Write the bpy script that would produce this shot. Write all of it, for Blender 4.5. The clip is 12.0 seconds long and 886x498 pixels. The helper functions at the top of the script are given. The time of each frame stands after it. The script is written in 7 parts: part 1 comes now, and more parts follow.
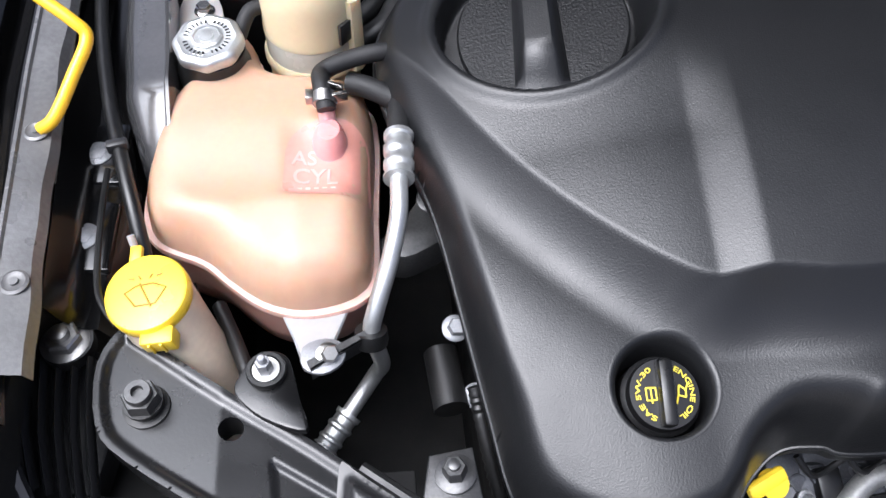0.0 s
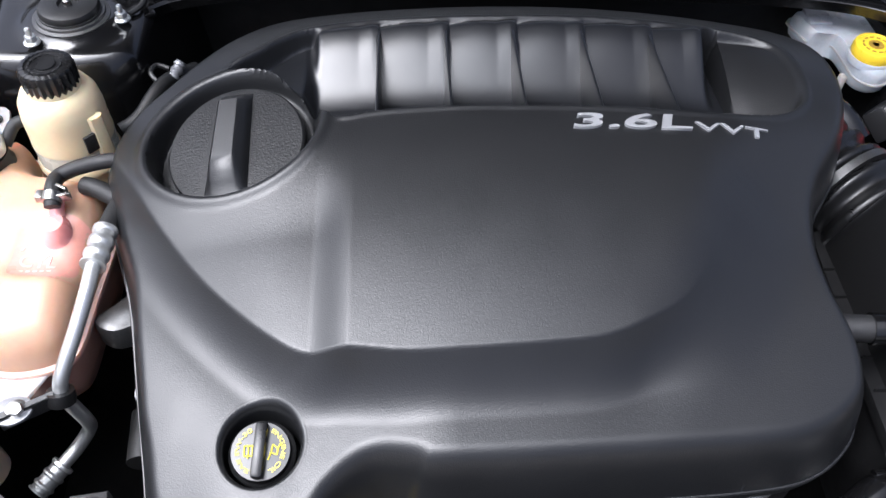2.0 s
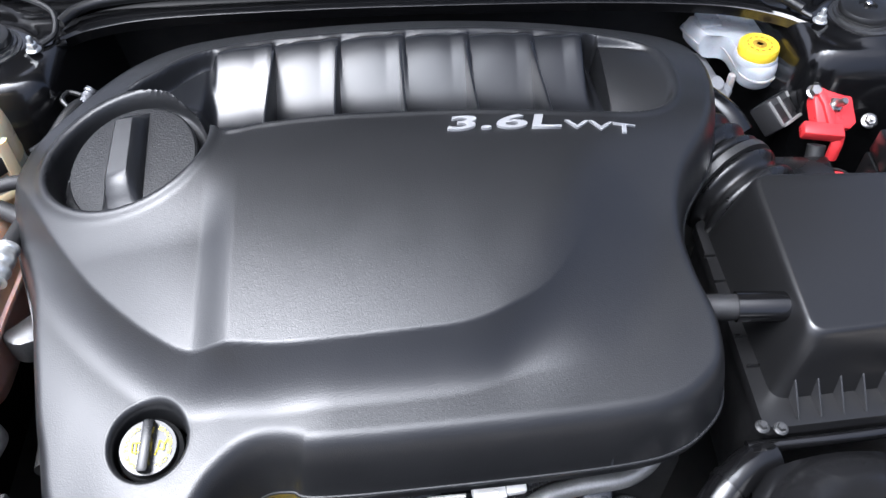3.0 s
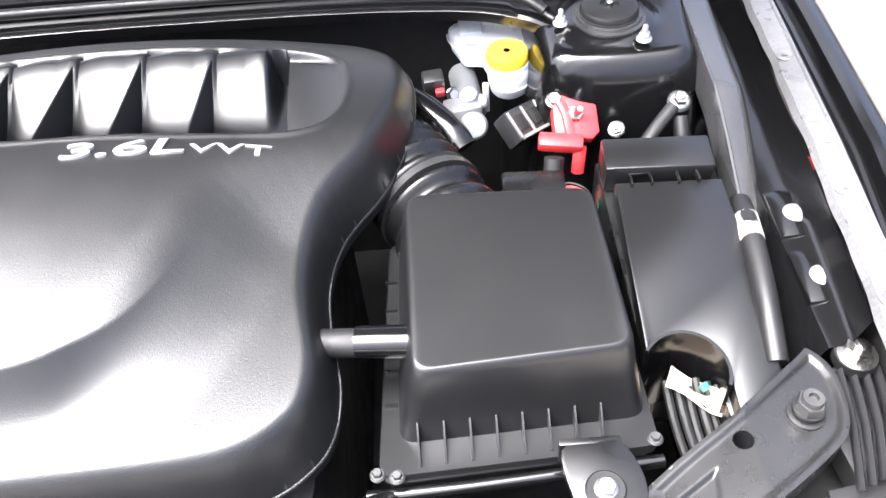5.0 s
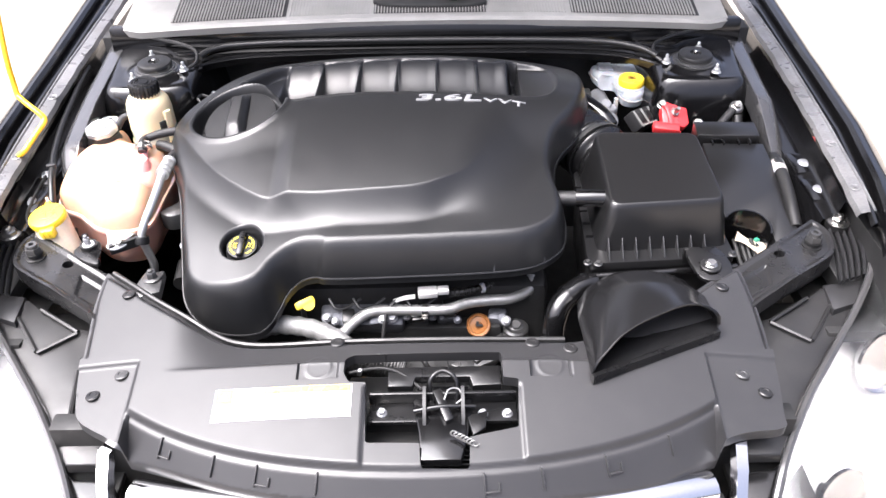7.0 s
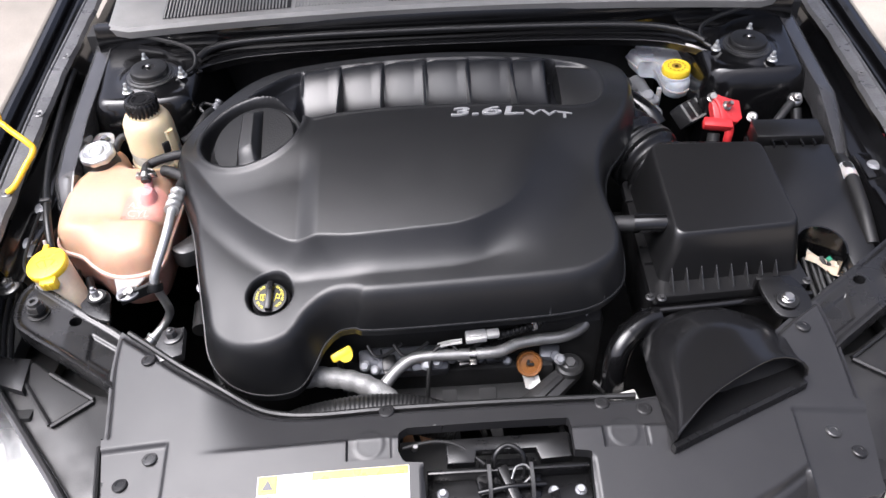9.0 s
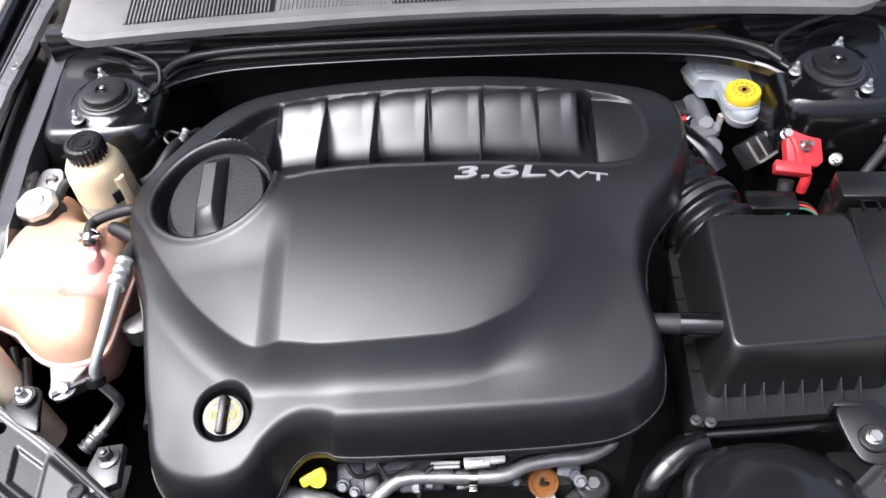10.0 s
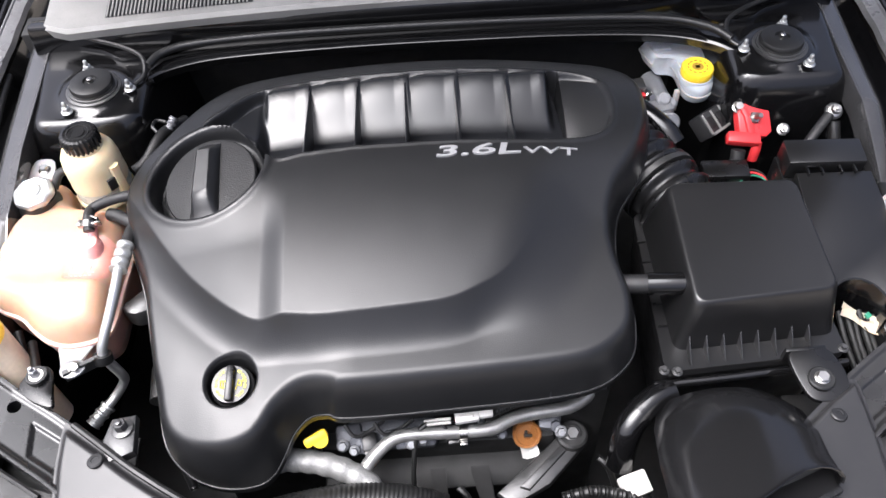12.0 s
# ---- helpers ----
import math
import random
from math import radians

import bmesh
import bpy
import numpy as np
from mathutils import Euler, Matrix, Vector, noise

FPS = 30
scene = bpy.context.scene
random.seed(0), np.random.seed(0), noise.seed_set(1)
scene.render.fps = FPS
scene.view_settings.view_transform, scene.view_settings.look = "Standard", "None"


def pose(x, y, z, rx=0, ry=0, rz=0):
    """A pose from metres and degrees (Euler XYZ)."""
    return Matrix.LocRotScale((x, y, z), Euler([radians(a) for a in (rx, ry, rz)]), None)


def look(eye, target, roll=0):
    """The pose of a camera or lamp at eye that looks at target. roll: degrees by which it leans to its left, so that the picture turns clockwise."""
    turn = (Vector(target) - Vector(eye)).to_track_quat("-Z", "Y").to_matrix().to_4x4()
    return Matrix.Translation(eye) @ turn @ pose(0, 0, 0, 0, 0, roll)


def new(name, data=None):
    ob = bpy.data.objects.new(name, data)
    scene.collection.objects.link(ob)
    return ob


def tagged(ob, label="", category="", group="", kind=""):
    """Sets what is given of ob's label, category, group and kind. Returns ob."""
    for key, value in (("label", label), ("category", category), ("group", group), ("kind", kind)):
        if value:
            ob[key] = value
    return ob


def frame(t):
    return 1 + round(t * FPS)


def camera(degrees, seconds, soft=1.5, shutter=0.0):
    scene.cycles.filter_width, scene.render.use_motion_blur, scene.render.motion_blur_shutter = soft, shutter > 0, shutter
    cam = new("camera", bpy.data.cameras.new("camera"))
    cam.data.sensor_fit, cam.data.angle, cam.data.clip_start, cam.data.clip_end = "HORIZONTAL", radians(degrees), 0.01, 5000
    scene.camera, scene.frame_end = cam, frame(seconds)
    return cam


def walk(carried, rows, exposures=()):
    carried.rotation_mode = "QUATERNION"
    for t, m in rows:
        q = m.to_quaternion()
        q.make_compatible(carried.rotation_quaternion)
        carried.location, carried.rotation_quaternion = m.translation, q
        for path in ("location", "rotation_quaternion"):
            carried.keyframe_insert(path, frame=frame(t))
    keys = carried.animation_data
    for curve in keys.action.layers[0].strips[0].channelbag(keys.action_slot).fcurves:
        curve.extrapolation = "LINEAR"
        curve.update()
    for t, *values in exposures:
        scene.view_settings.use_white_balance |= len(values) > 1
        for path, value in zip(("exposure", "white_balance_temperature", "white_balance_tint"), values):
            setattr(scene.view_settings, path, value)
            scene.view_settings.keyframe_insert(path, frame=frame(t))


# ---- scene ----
cam = camera(57.0, 12.0)
PATH = [
    (0, (-0.448, -0.75, 1.291), (-0.299, 0.368, -0.36), 3.6),
    (0.5, (-0.461, -0.72, 1.322), (-0.175, 0.446, -0.278), 8.0),
    (1, (-0.433, -0.723, 1.368), (-0.081, 0.498, -0.176), 9.7),
    (1.5, (-0.328, -0.773, 1.401), (-0.076, 0.546, -0.08), 5.7),
    (2, (-0.162, -0.834, 1.401), (-0.065, 0.445, -0.134), 2.9),
    (2.5, (-0.121, -0.888, 1.405), (0.029, 0.384, -0.132), 2.5),
    (3, (-0.067, -0.883, 1.416), (0.054, 0.442, -0.077), 0.9),
    (3.5, (0.084, -0.818, 1.428), (0.051, 0.522, -0.056), -2.7),
    (3.7, (0.156, -0.788, 1.42), (0.04, 0.533, -0.076), -4.7),
    (5.3, (0.333, -0.915, 1.374), (0.387, 0.462, -0.076), -5.6),
    (5.5, (0.262, -0.975, 1.396), (0.426, 0.418, -0.03), -4.0),
    (6, (0.11, -1.13, 1.446), (0.256, 0.272, 0.027), -3.0),
    (6.5, (0.073, -1.311, 1.53), (0.136, 0.153, 0.169), -1.1),
    (7, (0.034, -1.511, 1.584), (0.029, 0.043, 0.325), -1.0),
    (7.2, (0.032, -1.548, 1.599), (0.008, -0.022, 0.307), -2.2),
    (8.8, (-0.055, -1.358, 1.643), (-0.029, 0.083, 0.256), -1.5),
    (9, (-0.049, -1.303, 1.632), (-0.023, 0.124, 0.231), -2.3),
    (9.5, (0.012, -1.109, 1.618), (0.016, 0.265, 0.164), -3.3),
    (10, (0.019, -0.983, 1.614), (-0.075, 0.297, 0.08), -5.0),
    (10.5, (-0.031, -0.99, 1.646), (-0.129, 0.257, 0.085), -5.9),
    (11, (-0.028, -1.023, 1.666), (-0.057, 0.227, 0.105), -5.1),
    (11.5, (-0.022, -1.035, 1.676), (-0.034, 0.234, 0.131), -4.2),
    (12, (-0.013, -1.037, 1.668), (-0.007, 0.203, 0.099), -3.5),
]
EXPOSURES = [(0, 1.43, 5500, 8), (1.0, 1.3, 5550, 8), (1.5, 1.3, 5600, 8), (2.0, 1.75, 5500, 8), (2.5, 2.05, 5400, 7), (3.0, 2.26, 5400, 7), (3.7, 2.45, 5400, 7), (5.3, 3.68, 5900, 8), (6.0, 3.56, 5850, 9), (6.5, 3.36, 5900, 10), (7.0, 2.72, 5900, 11), (8.8, 1.62, 5800, 11), (9.5, 1.88, 5700, 9), (12, 2.0, 5800, 9)]
walk(cam, [(t, look(eye, target, roll)) for t, eye, target, roll in PATH], EXPOSURES)

# ---- world, sun and exposure ----
world = bpy.data.worlds.new("sky")
scene.world = world
world.use_nodes = True
wn = world.node_tree
sky = wn.nodes.new("ShaderNodeTexSky")
sky.sky_type, sky.sun_disc = "NISHITA", False
SUN_EL, SUN_AZ = radians(66), radians(-104)
sky.sun_elevation, sky.sun_rotation = SUN_EL, SUN_AZ
sky.air_density, sky.dust_density, sky.ozone_density = 0.25, 10.0, 0.0
wn.links.new(sky.outputs[0], wn.nodes["Background"].inputs[0])
wn.nodes["Background"].inputs[1].default_value = 0.12

sun_data = bpy.data.lights.new("sun", "SUN")
sun_data.energy, sun_data.angle, sun_data.color = 0.9, radians(60), (1.0, 0.98, 0.95)
sun = new("sun", sun_data)
sun_way = Vector((math.sin(SUN_AZ) * math.cos(SUN_EL), math.cos(SUN_AZ) * math.cos(SUN_EL), math.sin(SUN_EL)))
sun.matrix_world = look(sun_way * 10, (0, 0, 0))


# ---- materials ----
def mat(name, col, rough=0.5, metal=0.0, grain=400.0, bump=0.0, var=0.15, patch=9.0, dust=0.0, coat=0.0, sss=0.0, trans=0.0, rvar=0.12, spec=0.5, ior=1.5, aniso=None):
    """Principled surface with colour and gloss varied at two scales, fine relief and, on upward faces, a thin dust."""
    m = bpy.data.materials.new(name)
    m.use_nodes = True
    nt, b = m.node_tree, m.node_tree.nodes["Principled BSDF"]
    b.inputs["Metallic"].default_value = metal
    b.inputs["Coat Weight"].default_value = coat
    b.inputs["Coat Roughness"].default_value = 0.08
    b.inputs["Specular IOR Level"].default_value = spec
    b.inputs["IOR"].default_value = ior
    b.inputs["Transmission Weight"].default_value = trans
    if sss:
        b.inputs["Subsurface Weight"].default_value = sss
        b.inputs["Subsurface Radius"].default_value = (0.03, 0.014, 0.007)
        b.inputs["Subsurface Scale"].default_value = 0.6
    geo = nt.nodes.new("ShaderNodeNewGeometry")

    def noise_of(scale, detail=4.0, stretch=None):
        n = nt.nodes.new("ShaderNodeTexNoise")
        n.inputs["Scale"].default_value, n.inputs["Detail"].default_value = scale, detail
        src = geo.outputs["Position"]
        if stretch:
            mp = nt.nodes.new("ShaderNodeMapping")
            mp.inputs["Scale"].default_value = stretch
            nt.links.new(src, mp.inputs[0])
            src = mp.outputs[0]
        nt.links.new(src, n.inputs["Vector"])
        return n.outputs["Fac"]

    def ramp(fac, lo, hi, a, c):
        r = nt.nodes.new("ShaderNodeMapRange")
        for k, v in zip(("From Min", "From Max", "To Min", "To Max"), (lo, hi, a, c)):
            r.inputs[k].default_value = v
        nt.links.new(fac, r.inputs["Value"])
        return r.outputs[0]

    def mix(fac, a, c):
        x = nt.nodes.new("ShaderNodeMix")
        x.data_type = "RGBA"
        for s, v in ((x.inputs[6], a), (x.inputs[7], c)):
            if isinstance(v, tuple):
                s.default_value = (*v, 1)
            else:
                nt.links.new(v, s)
        nt.links.new(fac, x.inputs[0])
        return x.outputs[2]

    big, fine = noise_of(patch, 5), noise_of(grain, 2, aniso)
    dark, light = tuple(c * (1 - var) for c in col), tuple(min(1, c * (1 + var)) for c in col)
    colour = mix(ramp(big, 0.3, 0.7, 0, 1), dark, light)
    colour = mix(ramp(fine, 0.35, 0.65, 0, 0.35), colour, tuple(c * (1 - 1.6 * var) for c in col))
    rough_out = ramp(noise_of(patch * 3.1, 6), 0.3, 0.7, max(0.03, rough - rvar), min(1, rough + rvar))
    if dust:
        sep = nt.nodes.new("ShaderNodeSeparateXYZ")
        nt.links.new(geo.outputs["Normal"], sep.inputs[0])
        up = ramp(sep.outputs[2], 0.35, 1.0, 0, dust)
        spots = nt.nodes.new("ShaderNodeMath")
        spots.operation = "MULTIPLY"
        nt.links.new(up, spots.inputs[0])
        nt.links.new(ramp(noise_of(26, 7), 0.42, 0.75, 0.15, 1.0), spots.inputs[1])
        colour = mix(spots.outputs[0], colour, (0.36, 0.34, 0.31))
    nt.links.new(colour, b.inputs["Base Color"])
    nt.links.new(rough_out, b.inputs["Roughness"])
    if bump:
        bp = nt.nodes.new("ShaderNodeBump")
        bp.inputs["Strength"].default_value, bp.inputs["Distance"].default_value = bump, 0.0006
        nt.links.new(fine, bp.inputs["Height"])
        nt.links.new(bp.outputs[0], b.inputs["Normal"])
    return m


M_COVER = mat("grained_black_plastic", (0.0088, 0.0091, 0.0098), 0.35, grain=850, bump=0.32, var=0.14, rvar=0.03, spec=0.51)
M_DIAL = mat("coarse_black_plastic", (0.0075, 0.0078, 0.0084), 0.46, grain=520, bump=0.9, var=0.3, rvar=0.06, spec=0.26)
M_RIB = mat("smooth_black_plastic", (0.008, 0.0085, 0.010), 0.29, grain=1200, bump=0.06, var=0.06, rvar=0.012, spec=0.62)
M_BLACK = mat("black_plastic", (0.0050, 0.0050, 0.0053), 0.30, grain=900, bump=0.08, var=0.2, dust=0.006)
M_LID = mat("satin_black_plastic", (0.0075, 0.0075, 0.0078), 0.29, grain=900, bump=0.03, var=0.12, rvar=0.015, spec=0.56)
M_DULL = mat("dull_black_plastic", (0.0085, 0.0085, 0.009), 0.45, grain=500, bump=0.2, var=0.2, dust=0.02)
M_SHROUD = mat("grey_black_plastic", (0.020, 0.020, 0.021), 0.35, grain=900, bump=0.12, var=0.10, dust=0.012, rvar=0.03, spec=0.45)
M_PAINT = mat("black_body_paint", (0.0035, 0.0035, 0.0038), 0.17, grain=300, var=0.2, coat=0.25, dust=0.004, rvar=0.05)
M_ARM = mat("black_coated_steel", (0.010, 0.010, 0.0105), 0.28, grain=500, bump=0.10, var=0.2, dust=0.012, rvar=0.05, spec=0.6)
M_EDGE = mat("dusty_body_flange", (0.135, 0.135, 0.137), 0.38, metal=0.35, grain=260, bump=0.3, var=0.35, dust=0.10, rvar=0.15)
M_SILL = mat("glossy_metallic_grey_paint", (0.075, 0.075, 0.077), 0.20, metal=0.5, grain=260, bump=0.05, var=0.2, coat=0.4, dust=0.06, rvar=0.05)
M_RUBBER = mat("black_rubber", (0.008, 0.008, 0.008), 0.42, grain=500, bump=0.2, var=0.2)
M_HOSE = mat("braided_rubber_hose", (0.012, 0.012, 0.0125), 0.55, grain=1500, bump=0.6, var=0.3)
M_ALU = mat("aluminium", (0.60, 0.61, 0.60), 0.40, metal=0.85, grain=500, bump=0.15, var=0.12)
M_CASING = mat("dark_cast_alloy", (0.12, 0.125, 0.14), 0.5, metal=0.6, grain=600, bump=0.5, var=0.3)
M_DULLALU = mat("dulled_aluminium", (0.30, 0.30, 0.295), 0.42, metal=0.7, grain=500, bump=0.25, var=0.25, patch=30)
M_CAST = mat("cast_aluminium", (0.30, 0.305, 0.32), 0.5, metal=0.7, grain=600, bump=0.5, var=0.25)
M_ZINC = mat("zinc_plated_steel", (0.46, 0.45, 0.43), 0.3, metal=1.0, grain=700, bump=0.1, var=0.2)
M_STEEL = mat("dark_steel", (0.10, 0.10, 0.10), 0.4, metal=0.8, grain=500, bump=0.2, var=0.3)
M_CHROME = mat("chrome", (0.80, 0.80, 0.80), 0.12, metal=1.0, grain=300, var=0.05, rvar=0.05)
M_TANK = mat("peach_translucent_plastic", (0.45, 0.285, 0.195), 0.42, grain=200, bump=0.05, var=0.05, patch=14, sss=0.8, rvar=0.05)
M_TANKLOW = mat("pinkish_translucent_plastic", (0.48, 0.27, 0.22), 0.36, grain=200, bump=0.05, var=0.08, patch=14, sss=0.4, rvar=0.05)
M_FLANGE = mat("pale_pink_plastic", (0.62, 0.40, 0.34), 0.35, grain=200, var=0.06, sss=0.4)
M_PINK = mat("pink_coolant_plastic", (0.66, 0.30, 0.29), 0.3, grain=200, var=0.1, sss=0.4)
M_PINKDEEP = mat("deep_pink_coolant_plastic", (0.56, 0.26, 0.21), 0.32, grain=200, var=0.12, sss=0.3)
M_CREAM = mat("cream_translucent_plastic", (0.62, 0.52, 0.34), 0.38, grain=200, bump=0.05, var=0.06, sss=0.4)
M_CLEAR = mat("greyish_clear_plastic", (0.50, 0.50, 0.44), 0.25, grain=200, var=0.1, sss=0.2)
M_BEIGE = mat("beige_translucent_plastic", (0.55, 0.46, 0.36), 0.4, grain=200, var=0.12, sss=0.3)
M_WHITISH = mat("greyish_white_plastic", (0.40, 0.42, 0.45), 0.36, grain=300, bump=0.05, var=0.1, sss=0.2)
M_TAB = mat("milky_plastic", (0.36, 0.34, 0.335), 0.4, grain=300, var=0.06, sss=0.3)
M_YELLOW = mat("yellow_plastic", (0.85, 0.60, 0.03), 0.35, grain=500, bump=0.08, var=0.06)
M_AMBER = mat("brownish_print", (0.36, 0.22, 0.03), 0.45, var=0.1)
M_RED = mat("red_plastic", (0.62, 0.035, 0.04), 0.35, grain=500, bump=0.1, var=0.12)
M_COPPER = mat("copper_brown_plastic", (0.24, 0.10, 0.03), 0.32, grain=500, bump=0.2, var=0.25)
M_WHITE = mat("white_plastic", (0.62, 0.61, 0.58), 0.4, grain=400, var=0.06)
M_PAPER = mat("white_label_film", (0.66, 0.66, 0.65), 0.35, grain=400, var=0.03)
M_INK = mat("dark_ink", (0.10, 0.10, 0.11), 0.5, var=0.1)
M_TEXT = mat("silver_lettering", (0.39, 0.395, 0.405), 0.34, metal=0.5, grain=500, var=0.06)
M_OILTXT = mat("yellow_print", (0.75, 0.62, 0.05), 0.45, var=0.05)
M_COWL = mat("weathered_grey_plastic", (0.20, 0.198, 0.19), 0.55, grain=500, bump=0.3, var=0.15, dust=0.12)
# near-black that puts the shade of the bay's depths into the colour; also on wires
M_DEEP = mat("deep_shade_black", (0.0055, 0.0055, 0.0055), 0.65, grain=200, bump=0.3, var=0.3)
M_FOIL = mat("foil_sleeve", (0.27, 0.27, 0.265), 0.55, metal=0.5, grain=420, bump=1.0, var=0.3)
M_LENS = mat("clear_polycarbonate", (0.80, 0.80, 0.80), 0.08, trans=1.0, grain=100, var=0.02, rvar=0.02, ior=1.45)
M_HEADIN = mat("pale_silver_plastic", (0.66, 0.655, 0.64), 0.3, metal=0.15, grain=300, var=0.06)
M_GLASS = mat("windscreen_glass", (0.03, 0.035, 0.035), 0.05, grain=100, var=0.1, rvar=0.02)
M_RIMCAP = mat("glossy_black_plastic", (0.0085, 0.0085, 0.009), 0.17, grain=900, bump=0.06, var=0.15, rvar=0.03, spec=0.55)
M_PALEPINK = mat("pale_pink_raised_plastic", (0.60, 0.36, 0.31), 0.35, grain=200, var=0.05, sss=0.4)
M_GREEN = mat("green_plastic", (0.03, 0.20, 0.12), 0.45, var=0.1)
M_RODY = mat("yellow_rod_paint", (0.85, 0.52, 0.02), 0.3, grain=300, var=0.06)


# ---- mesh helpers ----
def thing(name, base, label, category, group="", kind=""):
    ob = new(name)
    ob.empty_display_size = 0.05
    ob.location = base
    return tagged(ob, label, category, group, kind)


def finish(name, me, material, parent=None, label="", angle=35.0):
    me.materials.append(material)
    ob = new(name, me)
    if parent is not None:
        up = Matrix.Identity(4)
        chain = parent
        while chain is not None:
            up = chain.matrix_basis.inverted() if chain.parent is None else up
            chain = chain.parent
        ob.parent = parent
        ob.matrix_parent_inverse = up if parent.parent is None else Matrix.Identity(4)
    if label:
        tagged(ob, label)
    return ob


def part(name, bm, material, parent=None, label="", angle=38.0):
    """Links a bmesh as one mesh object under a thing or under a part; edges sharper than angle stay sharp."""
    bmesh.ops.remove_doubles(bm, verts=bm.verts, dist=1e-5)
    bmesh.ops.recalc_face_normals(bm, faces=bm.faces)
    lim = radians(angle)
    for f in bm.faces:
        f.smooth = True
    for e in bm.edges:
        e.smooth = len(e.link_faces) == 2 and e.calc_face_angle(0) < lim
    me = bpy.data.meshes.new(name)
    bm.to_mesh(me)
    bm.free()
    return finish(name, me, material, parent, label)


def nudge(ob, dx, dy, dz):
    """Moves a finished thing with all its parts."""
    ob.location += Vector((dx, dy, dz))


def B():
    return bmesh.new()


def frame_of(axis, at=(0, 0, 0), up=(0, 1, 0)):
    """A matrix whose z runs along axis, placed at a point."""
    z = Vector(axis).normalized()
    x = Vector(up).cross(z)
    if x.length < 1e-4:
        x = Vector((1, 0, 0)).cross(z)
    x.normalize()
    y = z.cross(x)
    m = Matrix((x, y, z)).transposed().to_4x4()
    m.translation = at
    return m


def box(bm, c, s, rot=(0, 0, 0), bev=0.0, seg=2, m=None):
    r = bmesh.ops.create_cube(bm, size=1.0)
    vs = r["verts"]
    bmesh.ops.scale(bm, verts=vs, vec=s)
    if bev:
        es = list({e for v in vs for e in v.link_edges})
        out = bmesh.ops.bevel(bm, geom=es, offset=bev, segments=seg, affect="EDGES", profile=0.5)
        vs = list({v for f in out["faces"] for v in f.verts} | {v for v in vs if v.is_valid})
    t = pose(*c, *rot)
    bmesh.ops.transform(bm, matrix=(m @ t) if m else t, verts=vs)
    return bm


def lathe(bm, prof, m, seg=32, wave=0, amp=0.0):
    """Turns a profile of (radius, height) round m's z; wave and amp make lobes or knurls."""
    rings = []
    for r, z in prof:
        ring = []
        for k in range(seg):
            a = 2 * math.pi * k / seg
            rr = max(r, 1e-5) * (1 + amp * math.cos(wave * a)) if amp else max(r, 1e-5)
            ring.append(bm.verts.new(m @ Vector((rr * math.cos(a), rr * math.sin(a), z))))
        rings.append(ring)
    loft_rings(bm, rings)
    return bm


def loft_rings(bm, rings, caps=True):
    n = len(rings[0])
    for a, b in zip(rings, rings[1:]):
        for k in range(n):
            bm.faces.new((a[k], a[(k + 1) % n], b[(k + 1) % n], b[k]))
    if caps:
        bm.faces.new(rings[0][::-1])
        bm.faces.new(rings[-1])


def loft(bm, sections, caps=True):
    loft_rings(bm, [[bm.verts.new(Vector(p)) for p in s] for s in sections], caps)
    return bm


def cyl(bm, c, r, h, axis=(0, 0, 1), r2=None, seg=24, bev=0.0):
    r2 = r if r2 is None else r2
    p = [(r, 0), (r2, h)] if not bev else [(r - bev, 0), (r, bev), (r2, h - bev), (r2 - bev, h)]
    return lathe(bm, p, frame_of(axis, c), seg)


def spline(pts, n=6, closed=False):
    """Catmull-Rom through points."""
    P = [Vector(p) for p in pts]
    out, m = [], len(P)
    for i in range(m if closed else m - 1):
        a, b, c, d = (P[(i - 1) % m], P[i], P[(i + 1) % m], P[(i + 2) % m]) if closed else (P[max(i - 1, 0)], P[i], P[i + 1], P[min(i + 2, m - 1)])
        for k in range(n):
            t = k / n
            out.append(0.5 * (2 * b + (c - a) * t + (2 * a - 5 * b + 4 * c - d) * t * t + (3 * b - a - 3 * c + d) * t ** 3))
    if not closed:
        out.append(P[-1])
    return out


def tube(bm, pts, r, seg=12, n=6, smooth=True, flat=1.0):
    """A round tube along points; r is a number or a function of 0..1 along it."""
    P = spline(pts, n) if smooth else [Vector(p) for p in pts]
    rings, u = [], None
    for i, p in enumerate(P):
        d = (P[min(i + 1, len(P) - 1)] - P[max(i - 1, 0)]).normalized()
        u = Vector((0, 0, 1)) if u is None else u
        u = u - d * u.dot(d)
        if u.length < 1e-4:
            u = Vector((1, 0, 0)) - d * d.x
        u.normalize()
        w = d.cross(u)
        rr = r(i / (len(P) - 1)) if callable(r) else r
        rings.append([bm.verts.new(p + rr * (math.cos(2 * math.pi * k / seg) * u * flat + math.sin(2 * math.pi * k / seg) * w)) for k in range(seg)])
    loft_rings(bm, rings)
    return bm


def prism(bm, poly, z0, z1, bev=0.0, m=None, top=None):
    """A plate from a plan outline between two heights; top(x, y) may bend its upper face; bev rounds the upper rim."""
    P = [Vector((*p, 0)) for p in poly]
    area = sum(a.x * b.y - b.x * a.y for a, b in zip(P, P[1:] + P[:1]))
    if area < 0:
        P.reverse()

    def ring(z, inset):
        out = []
        for i, p in enumerate(P):
            a, c = P[i - 1], P[(i + 1) % len(P)]
            n = ((p - a).normalized() + (c - p).normalized())
            n = Vector((-n.y, n.x, 0)).normalized() if n.length > 1e-6 else Vector()
            q = p + n * inset
            zz = z + (top(q.x, q.y) if top else 0)
            v = Vector((q.x, q.y, zz))
            out.append(bm.verts.new(m @ v if m else v))
        return out

    rings = [ring(z0, 0), ring(z1 - bev, 0)]
    if bev:
        rings += [ring(z1 - 0.3 * bev, 0.3 * bev), ring(z1, bev)]
    loft_rings(bm, rings)
    return bm


